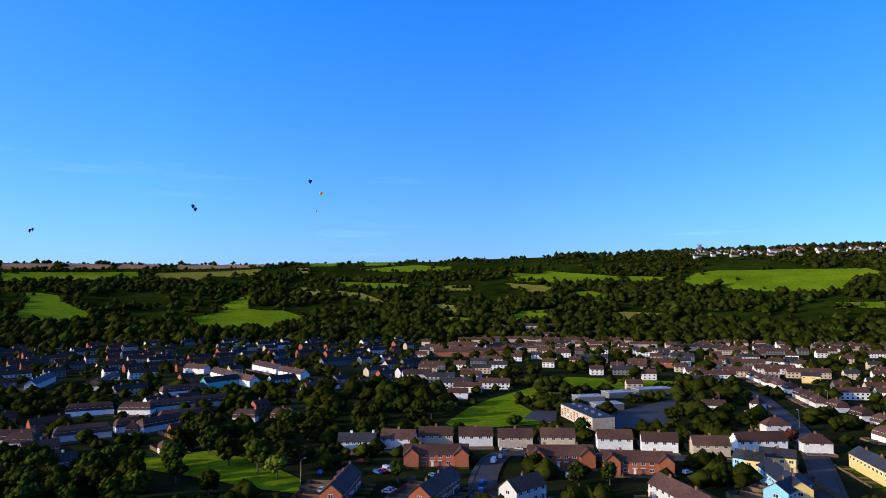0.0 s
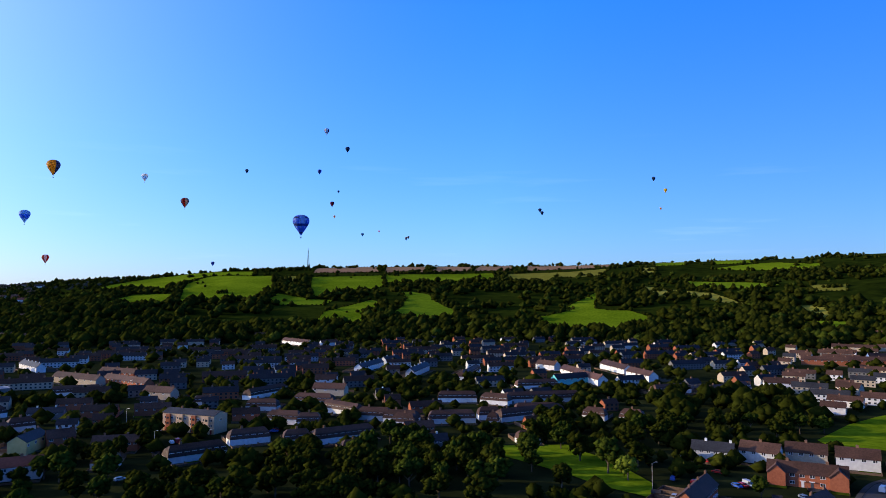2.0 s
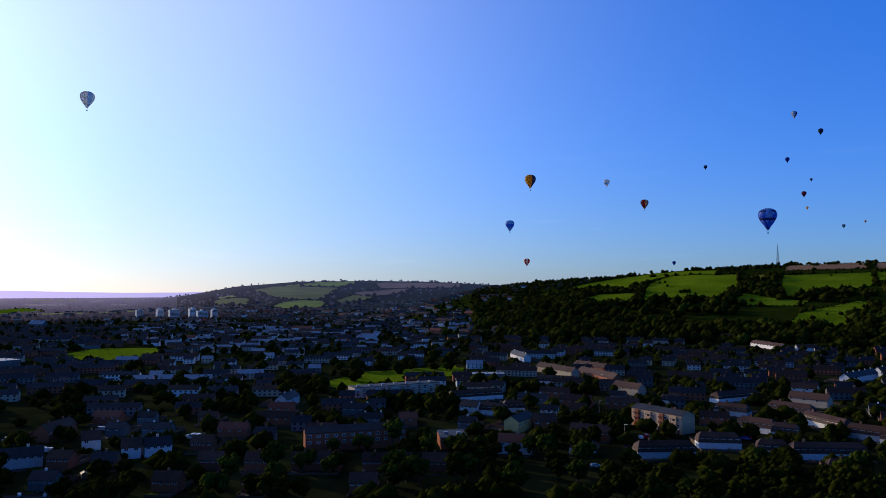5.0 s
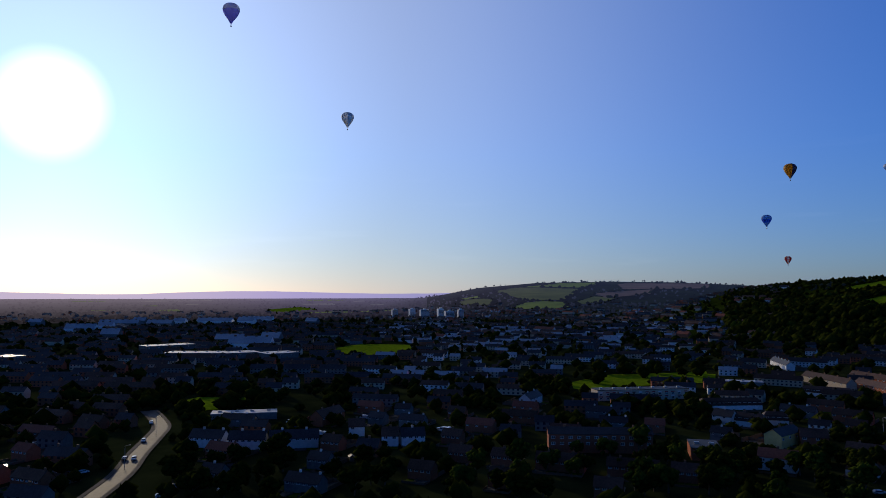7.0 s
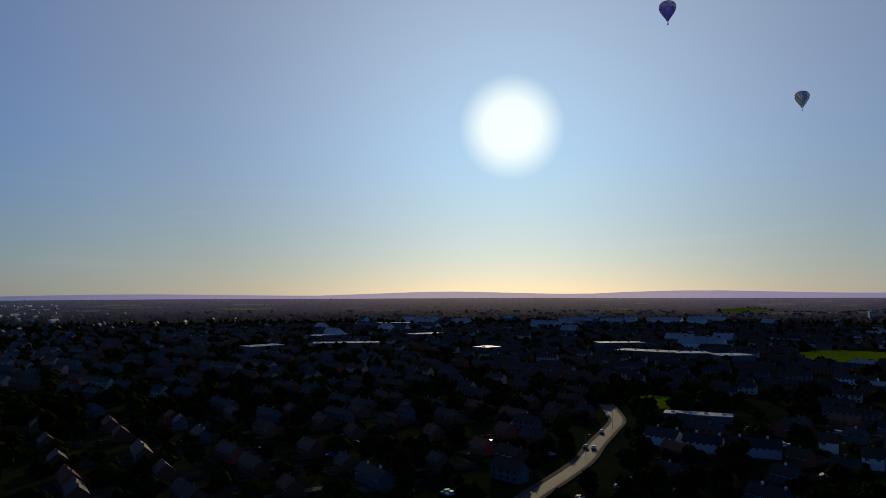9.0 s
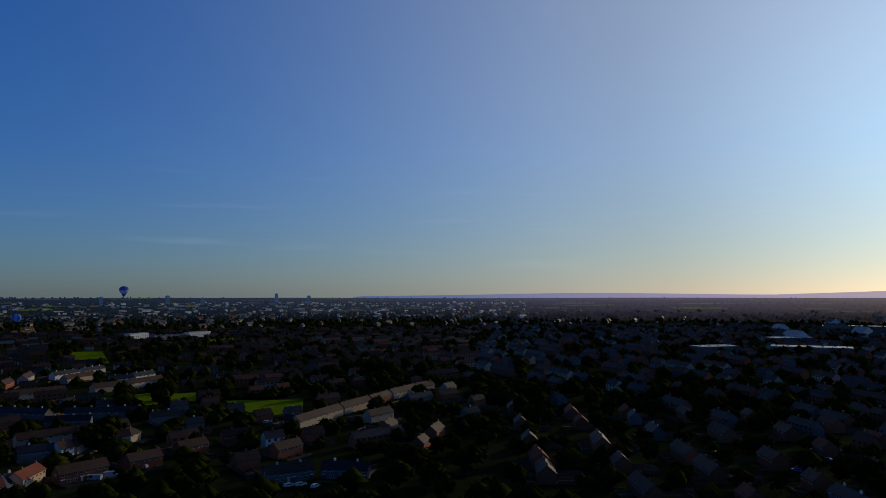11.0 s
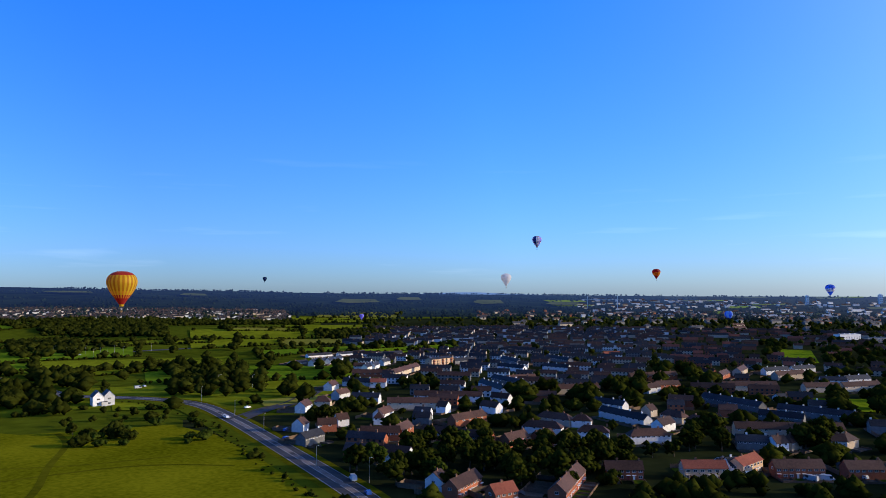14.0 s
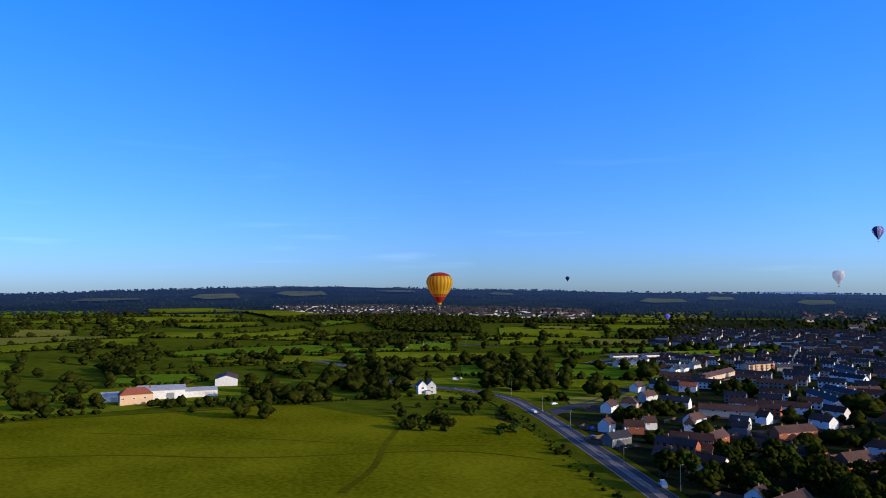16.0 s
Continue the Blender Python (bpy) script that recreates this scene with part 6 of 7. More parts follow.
tree("poplar", -405.5, 717.2, 1)
tree("poplar", -403.6, 706.0, 0.9)
tree("oak", -86.5, 290.5, 1.2)
tree("ash", -71.1, 275.5, 1.3)
tree("lime", -62.0, 268.9, 1.1)
tree("oak", -115.2, 315.9, 1.1)
tree("ash", 71.2, 498.9, 1)
tree("oak", 79.1, 498.8, 1.2)
tree("bush_dark", 52.6, 442.2, 1.2)
tree("ash", 68.1, 352.0, 0.9)
tree("bush", 37.5, 378.8, 1.4)
tree("copper", 157.9, 326.2, 1)
tree("oak", 49.2, 260.8, 0.8)
tree("ash", 60.4, 260.8, 0.8)
tree("ash", -16.5, 264.8, 0.7)
tree("oak", 36.1, 281.1, 0.7)
tree("lime", -400.2, 199.9, 0.9)
tree("ash", -474.7, 334.2, 0.8)
tree("poplar", -382.5, 359.4, 0.7)
grove(("oak", "ash", "oak",), 11, (147, -218), (159, -240), (143, -253), (131, -263), (119, -255), (119, -241), (118, -225))
grove(("oak", "oak", "ash",), 8, (96, -244), (102, -263), (90, -279), (79, -269), (74, -246))
grove(("oak",), 6, (85, -295), (88, -314), (44, -328), (42, -312))
grove(("oak", "oak",), 16, (-91, -235), (-111, -280), (-177, -289), (-198, -246), (-158, -210), (-111, -212))
grove(("oak",), 10, (-191, -206), (-229, -242), (-257, -158), (-211, -125))
grove(("oak",), 10, (-240, -60), (-287, -67), (-291, 8), (-247, 16))
grove(("bush_dark", "bush", "oak",), 12, (479, -89), (530, -105), (502, -136), (462, -127))
grove(("bush", "bush_dark",), 14, (442, -144), (463, -152), (451, -203), (426, -195), (431, -169))
grove(("oak",), 8, (110, -400), (136, -474), (120, -481), (100, -405))
grove(("oak",), 7, (89, -431), (111, -516), (94, -524), (79, -447))
grove(("oak", "ash",), 9, (68, -535), (90, -668), (58, -613), (45, -546))
grove(("oak",), 7, (40, -330), (44, -361), (29, -376), (24, -338))
grove(("oak",), 7, (-7, -364), (-9, -393), (-17, -390), (-16, -362))
grove(("oak", "ash",), 7, (148, -416), (178, -485), (141, -471), (129, -437))
grove(("oak",), 10, (21, -784), (30, -1016), (3, -1081), (3, -791))
grove(("oak",), 12, (-31, -719), (-39, -894), (-98, -902), (-79, -738))
grove(("oak",), 7, (-25, -462), (-29, -534), (-34, -511), (-31, -465))
grove(("oak",), 5, (-40, -450), (-45, -499), (-53, -503), (-48, -453))
grove(("oak", "ash",), 9, (326, -485), (391, -571), (364, -573), (324, -516))
grove(("oak", "ash",), 6, (280, -355), (328, -418), (313, -425), (266, -362))
grove(("oak", "bush_dark",), 8, (237, -322), (247, -337), (243, -339), (223, -338), (217, -326))
grove(("oak", "ash",), 18, (-162, 196), (-200, 239), (-168, 266), (-131, 291), (-101, 312), (-79, 244))
grove(("oak", "ash",), 24, (-237, 43), (-286, 52), (-301, 92), (-302, 130), (-262, 171), (-246, 199), (-220, 177))
grove(("oak", "ash",), 14, (-150, 244), (-179, 291), (-154, 295), (-113, 265), (-114, 241))
grove(("oak", "ash",), 12, (-123, 316), (-136, 356), (-110, 356), (-97, 318))
grove(("oak", "oak", "ash", "oak"), 22, (-68, 360), (-84, 473), (-42, 514), (-2, 485), (2, 408), (-24, 355))
grove(("oak", "ash",), 9, (591, -430), (861, -636), (763, -909), (622, -764))
grove(("oak", "ash",), 12, (575, -86), (852, -126), (838, -249), (557, -195), (575, -128))
grove(("oak", "oak", "bush_dark"), 13, (155, -285), (92, -320), (69, -246), (112, -222))
grove(("oak", "oak", "bush_dark"), 13, (86, -309), (64, -333), (53, -265), (68, -252))

woods("grove_trees", FAR_TREES, 0, 16, "dark green leafy trees in groves between the houses", 17, 9)

# ---- balloons ----
def quarters(g, b):
    return g // 6


def banded(g, b):
    return b // 3


def bold(g, b):
    return g // 3


balloon(38.75, 5.45, 800, 18.5, ("blue", "navy", "sky"), "large deep blue hot air balloon with a wavy pattern", pattern=lambda g, b: 2 if (g % 12 < 3 and b > 4) or (b % 4 == 3 and g % 3 == 0) else (1 if b % 4 == 0 else 0))
balloon(230.0, 0.55, 460, 17.2, ("yellow", "orange", "gold", "red"), "large yellow and red hot air balloon with pleated gores", gores=40,
        pattern=lambda g, b: 3 if b in (0, 1, 9, 10, 11) or (b == 2 and g % 2) else (1 if b == 2 or (b == 3 and g % 2) else (2 if g % 2 else 0)))
balloon(36.80, 12.76, 2736, 20.0, ("white", "sky", "navy"), "white and blue hot air balloon high over the hills", pattern=bold)
balloon(35.13, 11.39, 3073, 20.0, ("teal", "navy", "teal"), "dark teal hot air balloon high over the hills", pattern=bold)
balloon(37.34, 9.57, 3520, 20.0, ("navy", "blue"), "dark blue hot air balloon high over the hills", pattern=bold)
balloon(35.82, 8.02, 3600, 11.7, ("navy", "teal"), "small dark hot air balloon high over the hills", pattern=bold)
balloon(36.32, 7.04, 3281, 20.0, ("red", "navy"), "dark red and navy hot air balloon high over the hills", pattern=bold)
balloon(36.13, 6.02, 3600, 11.7, ("cream", "orange"), "small cream hot air balloon high over the hills", pattern=bold)
balloon(42.98, 9.41, 3600, 17.3, ("teal", "navy"), "dark hot air balloon high over the hills", pattern=bold)
balloon(47.51, 6.83, 1648, 18.0, ("red", "cream", "navy"), "red, cream and navy striped hot air balloon high over the hills", pattern=bold)
balloon(50.37, 8.56, 2139, 18.0, ("white", "sky", "white"), "white and blue banded hot air balloon high over the hills", pattern=banded)
balloon(56.40, 8.88, 1130, 18.0, ("cream", "orange", "navy", "cream"), "cream, orange and navy quartered hot air balloon high over the hills", pattern=quarters)
balloon(58.06, 5.34, 1408, 18.0, ("sky", "blue", "sky"), "pale blue hot air balloon high over the hills", pattern=banded)
balloon(56.71, 2.38, 2082, 18.0, ("red", "white"), "red and white striped hot air balloon high over the hills", pattern=bold)
balloon(45.39, 2.19, 3600, 17.1, ("navy", "blue"), "dark blue hot air balloon high over the hills", pattern=bold)
balloon(33.88, 4.62, 3600, 14.6, ("sky", "teal"), "small pale blue hot air balloon high over the hills", pattern=bold)
balloon(32.55, 4.88, 3600, 8.8, ("orange", "red"), "tiny orange hot air balloon high over the hills", pattern=bold)
balloon(30.36, 4.28, 3600, 11.7, ("teal", "sky"), "small teal hot air balloon high over the hills", pattern=bold)
balloon(30.18, 4.42, 3600, 11.7, ("navy", "cream"), "small navy hot air balloon high over the hills", pattern=bold)
balloon(19.54, 6.56, 3600, 16.8, ("navy", "teal"), "dark navy hot air balloon high over the hills", pattern=bold)
balloon(19.37, 6.33, 3600, 16.7, ("teal", "navy"), "dark teal hot air balloon high over the hills", pattern=bold)
balloon(10.69, 8.78, 3600, 18.1, ("navy", "teal"), "dark navy hot air balloon high over the hills", pattern=bold)
balloon(9.82, 7.85, 3600, 16.6, ("yellow", "yellow"), "bright yellow hot air balloon high over the hills", pattern=bold)
balloon(10.20, 6.45, 3600, 10.3, ("orange", "cream"), "small orange hot air balloon high over the hills", pattern=bold)
balloon(30.34, 4.34, 3600, 11.8, ("navy", "red"), "small dark red hot air balloon high over the hills", pattern=bold)
balloon(99.72, 21.11, 774, 18.0, ("violet", "violet", "white", "violet"), "violet-blue hot air balloon high over the hills", pattern=banded)
balloon(90.48, 13.78, 1006, 18.0, ("white", "white", "sky"), "white and pale blue hot air balloon high over the hills", pattern=bold)
balloon(-161.94, 4.11, 1333, 18.0, ("navy", "white", "purple", "white"), "navy, purple and white striped hot air balloon high over the hills", pattern=bold)
balloon(-159.45, 1.08, 1229, 18.0, ("white", "white"), "plain white hot air balloon high over the hills", pattern=bold)
balloon(-171.12, 1.45, 1614, 18.0, ("red", "orange", "red"), "red and orange banded hot air balloon high over the hills", pattern=banded)
balloon(177.01, 0.16, 1582, 18.0, ("blue", "white", "blue"), "blue and white banded hot air balloon high over the hills", pattern=banded)
balloon(-140.25, 1.09, 3534, 20.0, ("navy", "teal"), "small dark hot air balloon high over the hills", pattern=bold)

balloon(-176.25, -1.74, 1900, 20.0, ("blue", "sky"), "bright blue hot air balloon being filled on the ground", pattern=bold)
balloon(-147.82, -1.89, 1700, 11.0, ("violet", "purple"), "small violet hot air balloon low over the valley", pattern=bold)

# ---- far houses and woods ----
rng = random.Random(5)


# woods and scrub of the hillside, thinner where the slope is grazed
hill, pale = [], []
for _ in range(16500):
    az, d = rng.uniform(-37, 61), math.sqrt(rng.uniform(1000 ** 2, 2030 ** 2))
    x, y = polar(az, d)
    thick = noise.noise((x * 0.006, y * 0.006, 0.3)) + 0.08 + (0.5 if d < 1180 else 0) - (0.25 if d > 1750 and az < 45 else 0) + (0.4 if az > 47 else 0)
    if thick > rng.uniform(-0.3, 0.45) and is_free(x, y):
        (pale if rng.random() < 0.12 else hill).append((x, y, rng.uniform(6.5, 14) * (1 if d < 1500 else 0.8 if d < 1750 else 0.6)))
for poly, _ in OPEN_LAND:
    if 1000 < math.hypot(*poly[0]) < 2600:
        for a, b in zip(poly, poly[1:] + poly[:1]):
            hedge_line(hill, *a, *b, 8, 2.6, rng, 0.15)
for poly, b in OPEN_LAND:
    if 1000 < math.hypot(*poly[0]) < 2000 and poly[0][1] > 600:
        for _ in range(5):
            x, y = rng.uniform(b[0], b[1]), rng.uniform(b[2], b[3])
            if in_poly(x, y, poly):
                hill += [(x + rng.gauss(0, 7), y + rng.gauss(0, 5), rng.uniform(4, 8)) for _ in range(rng.choice((1, 1, 2, 5)))]
for _ in range(70):
    az, kind = rng.uniform(-37, 60), rng.random()
    for _ in range(rng.choice((1, 2, 3, 6, 9))):
        x, y = polar(az + rng.uniform(-0.5, 0.5), rng.uniform(2010, 2055))
        hill.append((x, y, rng.uniform(3, 6) + 6 * kind * kind))
for _ in range(260):
    x, y = polar(rng.uniform(-37, -9), rng.uniform(1960, 2060))
    hill.append((x, y, rng.uniform(6, 13)))
woods("hill_woodland", hill, 0, 8, "dense dark green woodland and hedgerows over the hillside", tufts=1)
woods("hill_scrub_trees", pale, 1, 5, "lighter green scattered hillside trees", 4)

green = far_streets("hilltop_village", -37, -19, 1850, 2030, 10, "pale houses of a village along the hilltop", spacing=40, fill=0.75, seed=12, walls=("w", "c", "w"))
green += far_streets("hillside_suburb", -40, 2, 520, 1010, -8, "rows of pale terraced houses below the hill", fill=0.6, seed=2, walls=("c", "w", "c", "g"), roofs=("n", "n", "s", "n"))
green += far_streets("valley_terraces", 2, 62, 480, 1010, 44, "dark terraces with pale gable ends below the hill", fill=0.44, seed=5, walls=("w", "c", "b", "g", "b"), roofs=("n", "s", "s"))
# mostly dark walls, picked to paint the shade on these backlit streets
green += far_streets("valley_suburb", 88, 150, 480, 1500, 80, "rows of dark roofed terraced houses", seed=3, fill=0.55, roofs=("n", "s", "s"), walls=("b", "b", "g", "b", "c"))
green += far_streets("pale_suburb", 60, 88, 480, 1500, 66, "rows of pale rendered terraced houses with dark roofs", seed=33, fill=0.58, roofs=("n", "s", "p", "s"), walls=("w", "c", "g", "b", "w", "c"), size=0.9)
# dark brick and grey put in for wall shade here as well
green += far_streets("shaded_suburb", 150, 188, 480, 1350, 8, "rows of terraced houses with walls dark for shade", seed=14, fill=0.55, walls=("b", "b", "g", "b", "c"), size=0.85)
green += far_streets("town_suburb", 188, 213, 480, 1350, 12, "rows of white and cream terraced houses", seed=4, fill=0.85, spacing=25, walls=("w", "c", "w", "c", "g"), roofs=("s", "n", "s"), size=0.8)
green += far_streets("close_terraces", 150, 214, 300, 480, 12, "close rows of terraced houses with dark roofs", seed=51, fill=0.62, spacing=26, walls=("c", "b", "b", "w", "b"), roofs=("s", "n", "s"), size=0.82)
# only dark walls, in place of the shade towards the sun
green += far_streets("close_terraces", 66, 150, 270, 480, 70, "close rows of dark terraced houses", seed=52, fill=0.5, spacing=27, walls=("b", "b", "g"), roofs=("s", "n", "s"), size=0.85)
green += far_streets("close_terraces", 14, 62, 330, 480, 44, "close rows of dark roofed terraced houses", seed=53, fill=0.6, spacing=27, walls=("w", "c", "b", "g"), roofs=("n", "s", "s"), size=0.85)
green += [(x + rng.uniform(-14, 14), y + rng.uniform(-14, 14)) for x, y in green[::2]]
near_green = []
for _ in range(9000):
    az, d = rng.uniform(-36, 214), math.sqrt(rng.uniform(200 ** 2, 560 ** 2))
    x, y = polar(az, d)
    if is_free(x, y) and noise.noise((x * 0.02, y * 0.02, 4.0)) > rng.uniform(-0.5, 0.3):
        near_green.append((x, y))
woods("garden_shrubs", [(x, y, rng.uniform(2.5, 7.5)) for x, y in near_green], 0, 10, "dark green shrubs and small trees in back gardens", 13, 7)
woods("garden_trees", [(x, y, rng.uniform(3, 9) if x < 0 or y > 0 else rng.uniform(2.5, 6)) for x, y in green if x < 0 or y > 0 or rng.random() < 0.6], 0, 6, "many dark green garden trees between the houses", tufts=5)
far_green = far_streets("industrial_estate", 92, 128, 800, 1700, 75, "pale sheet-metal roofs of an industrial estate", spacing=90, fill=0.45, seed=16, size=2.4, roofs=("p", "s", "p"), walls=("g", "w"))
far_green += far_streets("distant_town", 62, 203, 1350, 2450, 50, "distant dark town roofs among trees", spacing=60, fill=0.2, seed=6, size=1.0, walls=("g", "c", "g", "b"), roofs=("s", "n", "s"))
far_green += far_streets("distant_village", 218, 243, 1720, 2450, 60, "white houses of a village below a wooded ridge", spacing=32, fill=0.6, seed=7, size=0.95, walls=("w", "w", "c"), roofs=("s", "s"))
far_green += far_streets("spur_suburb", 57, 84, 1050, 2200, 35, "rows of houses at the end of the hill", spacing=60, fill=0.5, seed=8, size=1.2, walls=("c", "b", "w"))
for _ in range(5200):
    az, d = rng.uniform(50, 262), rng.uniform(1250, 3000)
    if 213 < az and d < 2250 and not (217 < az < 243 and d > 1480):
        continue
    x, y = polar(az, d)
    if is_free(x, y) and not (88 < az < 186 and d > 2380) and not (d > 2750 and az > 150):
        far_green.append((x, y))
for _ in range(900):
    far_green.append(polar(rng.uniform(216, 243), rng.uniform(1490, 1720)))
woods("distant_trees", [(x, y, rng.uniform(5, 9)) for x, y in far_green if math.hypot(x, y) < 1750], 0, 3, "distant dark trees and woods across the plain", 9, 2)
woods("distant_trees", [(x, y, rng.uniform(5, 9)) for x, y in far_green if math.hypot(x, y) >= 1750], FAR_WOOD, 2, "trees and woods across the far plain in painted haze", 9, 2)



# ---- the rim of the plain: far woods and fields ----
def far_rim(az0, az1, d0, material, label, count, seed):
    r = random.Random(seed)
    spots = []
    for _ in range(count):
        az, d = r.uniform(az0, az1), r.uniform(d0, 4300)
        x, y = polar(az, d)
        if noise.noise((x * 0.003, y * 0.003, 2.0)) > r.uniform(-0.5, 0.35) and is_free(x, y):
            spots.append((x, y, r.uniform(6, 9.5)))
    woods("rim_woods", spots, material, 2, label, seed, 3)


# these woods glow faintly, haze being put into their material
far_rim(186, 266, 2000, FAR_WOOD, "wooded ridge, dark blue with painted haze", 6500, 41)
far_rim(84, 186, 1750, FAR_PLAIN, "far plain with woods and fields in painted haze", 5200, 45)
far_rim(56, 84, 2150, SPUR_WOOD, "wooded end of the hill in painted haze", 700, 46)
edge = []
for poly, _ in OPEN_LAND:
    if 2200 < math.hypot(*poly[0]) < 3700 and poly[0][0] < 0 < poly[0][1]:
        for a, b in zip(poly, poly[1:] + poly[:1]):
            hedge_line(edge, *a, *b, 9, 4.5, rng, 0.2)
woods("hedgerow", edge, SPUR_WOOD, 3, "hedgerows between hill-end fields in painted haze", 47, 3)

r = random.Random(77)
for _ in range(70):  # fields of the far plain
    az, d = r.uniform(86, 196), r.uniform(2250, 4300)
    wide, deep = r.uniform(60, 240), r.uniform(50, 150)
    c, q = polar(az, 1.0)
    x, y = polar(az, d)
    ring = [(x + c * v - q * u, y + q * v + c * u) for u, v in ((-wide * 0.5, -deep * 0.6), (wide * 0.3, -deep), (wide * 0.5, deep * 0.3), (-wide * 0.4, deep * 0.8))]
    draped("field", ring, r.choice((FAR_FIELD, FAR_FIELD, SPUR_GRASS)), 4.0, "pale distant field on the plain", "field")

for az, d, wide, deep in ((212.5, 3050, 260, 160), (208.4, 3250, 160, 130), (202.0, 3000, 180, 160), (233.5, 3400, 260, 120), (241.0, 3150, 300, 150), (247.5, 3000, 260, 170), (225.0, 3350, 160, 90), (255.0, 2950, 340, 150), (196.0, 2950, 200, 120)):
    c, s = polar(az, 1.0)
    x, y = polar(az, d)
    ring = [(x + c * v - s * u, y + s * v + c * u) for u, v in ((-wide * 0.36, -deep * 0.6), (wide * 0.12, -deep), (wide * 0.36, -deep * 0.3), (wide * 0.25, deep), (-wide * 0.3, deep * 0.8))]
    draped("field", ring, FAR_FIELD, 8.0, "pale distant pasture on the wooded ridge", "field")

far_streets("far_city", 146, 195, 1900, 3500, 30, "pale blocks of the distant city in blue air", spacing=70, fill=0.3, seed=26, size=1.05, walls=("w", "c", "w"), roofs=("s", "n", "p"))

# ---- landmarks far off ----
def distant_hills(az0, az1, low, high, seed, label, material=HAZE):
    """A long far ridge, pale by a glow put in for haze."""
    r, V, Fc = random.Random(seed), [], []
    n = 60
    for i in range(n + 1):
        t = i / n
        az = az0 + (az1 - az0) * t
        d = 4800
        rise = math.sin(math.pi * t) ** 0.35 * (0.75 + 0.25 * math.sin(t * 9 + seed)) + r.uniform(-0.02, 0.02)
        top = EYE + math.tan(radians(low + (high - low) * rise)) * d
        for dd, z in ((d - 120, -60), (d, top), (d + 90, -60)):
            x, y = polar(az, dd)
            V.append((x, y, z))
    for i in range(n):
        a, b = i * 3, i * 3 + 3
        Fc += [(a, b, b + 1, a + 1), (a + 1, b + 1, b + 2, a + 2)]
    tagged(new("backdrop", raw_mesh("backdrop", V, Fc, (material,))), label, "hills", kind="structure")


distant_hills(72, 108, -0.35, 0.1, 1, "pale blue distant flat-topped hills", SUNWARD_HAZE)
distant_hills(99, 128, -0.35, 0.02, 2, "pale mauve distant hills in painted haze", SUNWARD_HAZE)
distant_hills(120, 160, -0.4, -0.14, 3, "faint distant hills in painted haze", SUNWARD_HAZE)
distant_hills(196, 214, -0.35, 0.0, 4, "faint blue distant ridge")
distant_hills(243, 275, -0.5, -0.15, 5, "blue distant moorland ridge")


def suspension_bridge(az0, az1, d, deck_el, top_el):
    """A far bridge between two towers."""
    a, b = Vector((*polar(az0, d), 0)), Vector((*polar(az1, d), 0))
    deck, top = EYE + math.tan(radians(deck_el)) * d, EYE + math.tan(radians(top_el)) * d
    mid, half = (a + b) / 2, (b - a).length / 2
    turn = math.degrees(math.atan2((a - b).y, (a - b).x))
    foot = min(ground_z(a.x, a.y), ground_z(b.x, b.y)) - 2
    thing = empty("suspension_bridge", pose(mid.x, mid.y, foot, 0, 0, turn), "pale stone suspension bridge across a wooded gorge", "bridge")
    for k in (-1, 1):
        bm = bmesh.new()
        for y in (-3, 3):
            add_box(bm, k * half - 1.1, k * half + 1.1, y - 0.8, y + 0.8, 0, top - foot)
        add_box(bm, k * half - 1.1, k * half + 1.1, -3, 3, top - foot - 3, top - foot)
        part("tower", bm, WALLS["w"], thing)
        bm = bmesh.new()
        for i in range(16):
            u0, u1 = -1 + i / 8, -1 + (i + 1) / 8
            sag = lambda u: deck - foot + 2 + (top - deck - 2) * u * u
            limb(bm, (u0 * half, k * 3, sag(u0)), (u1 * half, k * 3, sag(u1)), 0.6, 0.6)
        part("cable", bm, STEEL, thing)
    part("deck", box(-half * 1.35, half * 1.35, -4, 4, deck - foot - 1, deck - foot + 0.6), WALLS["w"], thing)


suspension_bridge(-168.16, -165.86, 2600, -0.58, -0.31)


def mast(az, d, height):
    x, y = polar(az, d)
    thing = empty("lattice_mast", pose(x, y, ground_z(x, y), 0, 0, az), "slender grey steel lattice mast on the ridge", "mast")
    half = lambda z: 3.2 * (1 - z / height) + 0.5
    for sx, sy in ((-1, -1), (1, -1), (1, 1), (-1, 1)):
        bm = bmesh.new()
        limb(bm, (sx * half(0), sy * half(0), -1), (sx * half(height), sy * half(height), height), 0.45, 0.32)
        part("leg", bm, DARK_STEEL, thing)
    for k in range(9):
        z0, z1 = height * k / 9, height * (k + 1) / 9
        bm = bmesh.new()
        for (ax, ay), (bx, by) in (((-1, -1), (1, -1)), ((1, -1), (1, 1)), ((1, 1), (-1, 1)), ((-1, 1), (-1, -1))):
            limb(bm, (ax * half(z0), ay * half(z0), z0), (bx * half(z1), by * half(z1), z1), 0.26, 0.26)
            limb(bm, (ax * half(z1), ay * half(z1), z1), (bx * half(z1), by * half(z1), z1), 0.26, 0.26)
        part("brace", bm, DARK_STEEL, thing)
    bm = bmesh.new()
    limb(bm, (0, 0, height), (0, 0, height + 8), 0.45, 0.2)
    part("aerial", bm, DARK_STEEL, thing)


mast(38.15, 2010, 50)


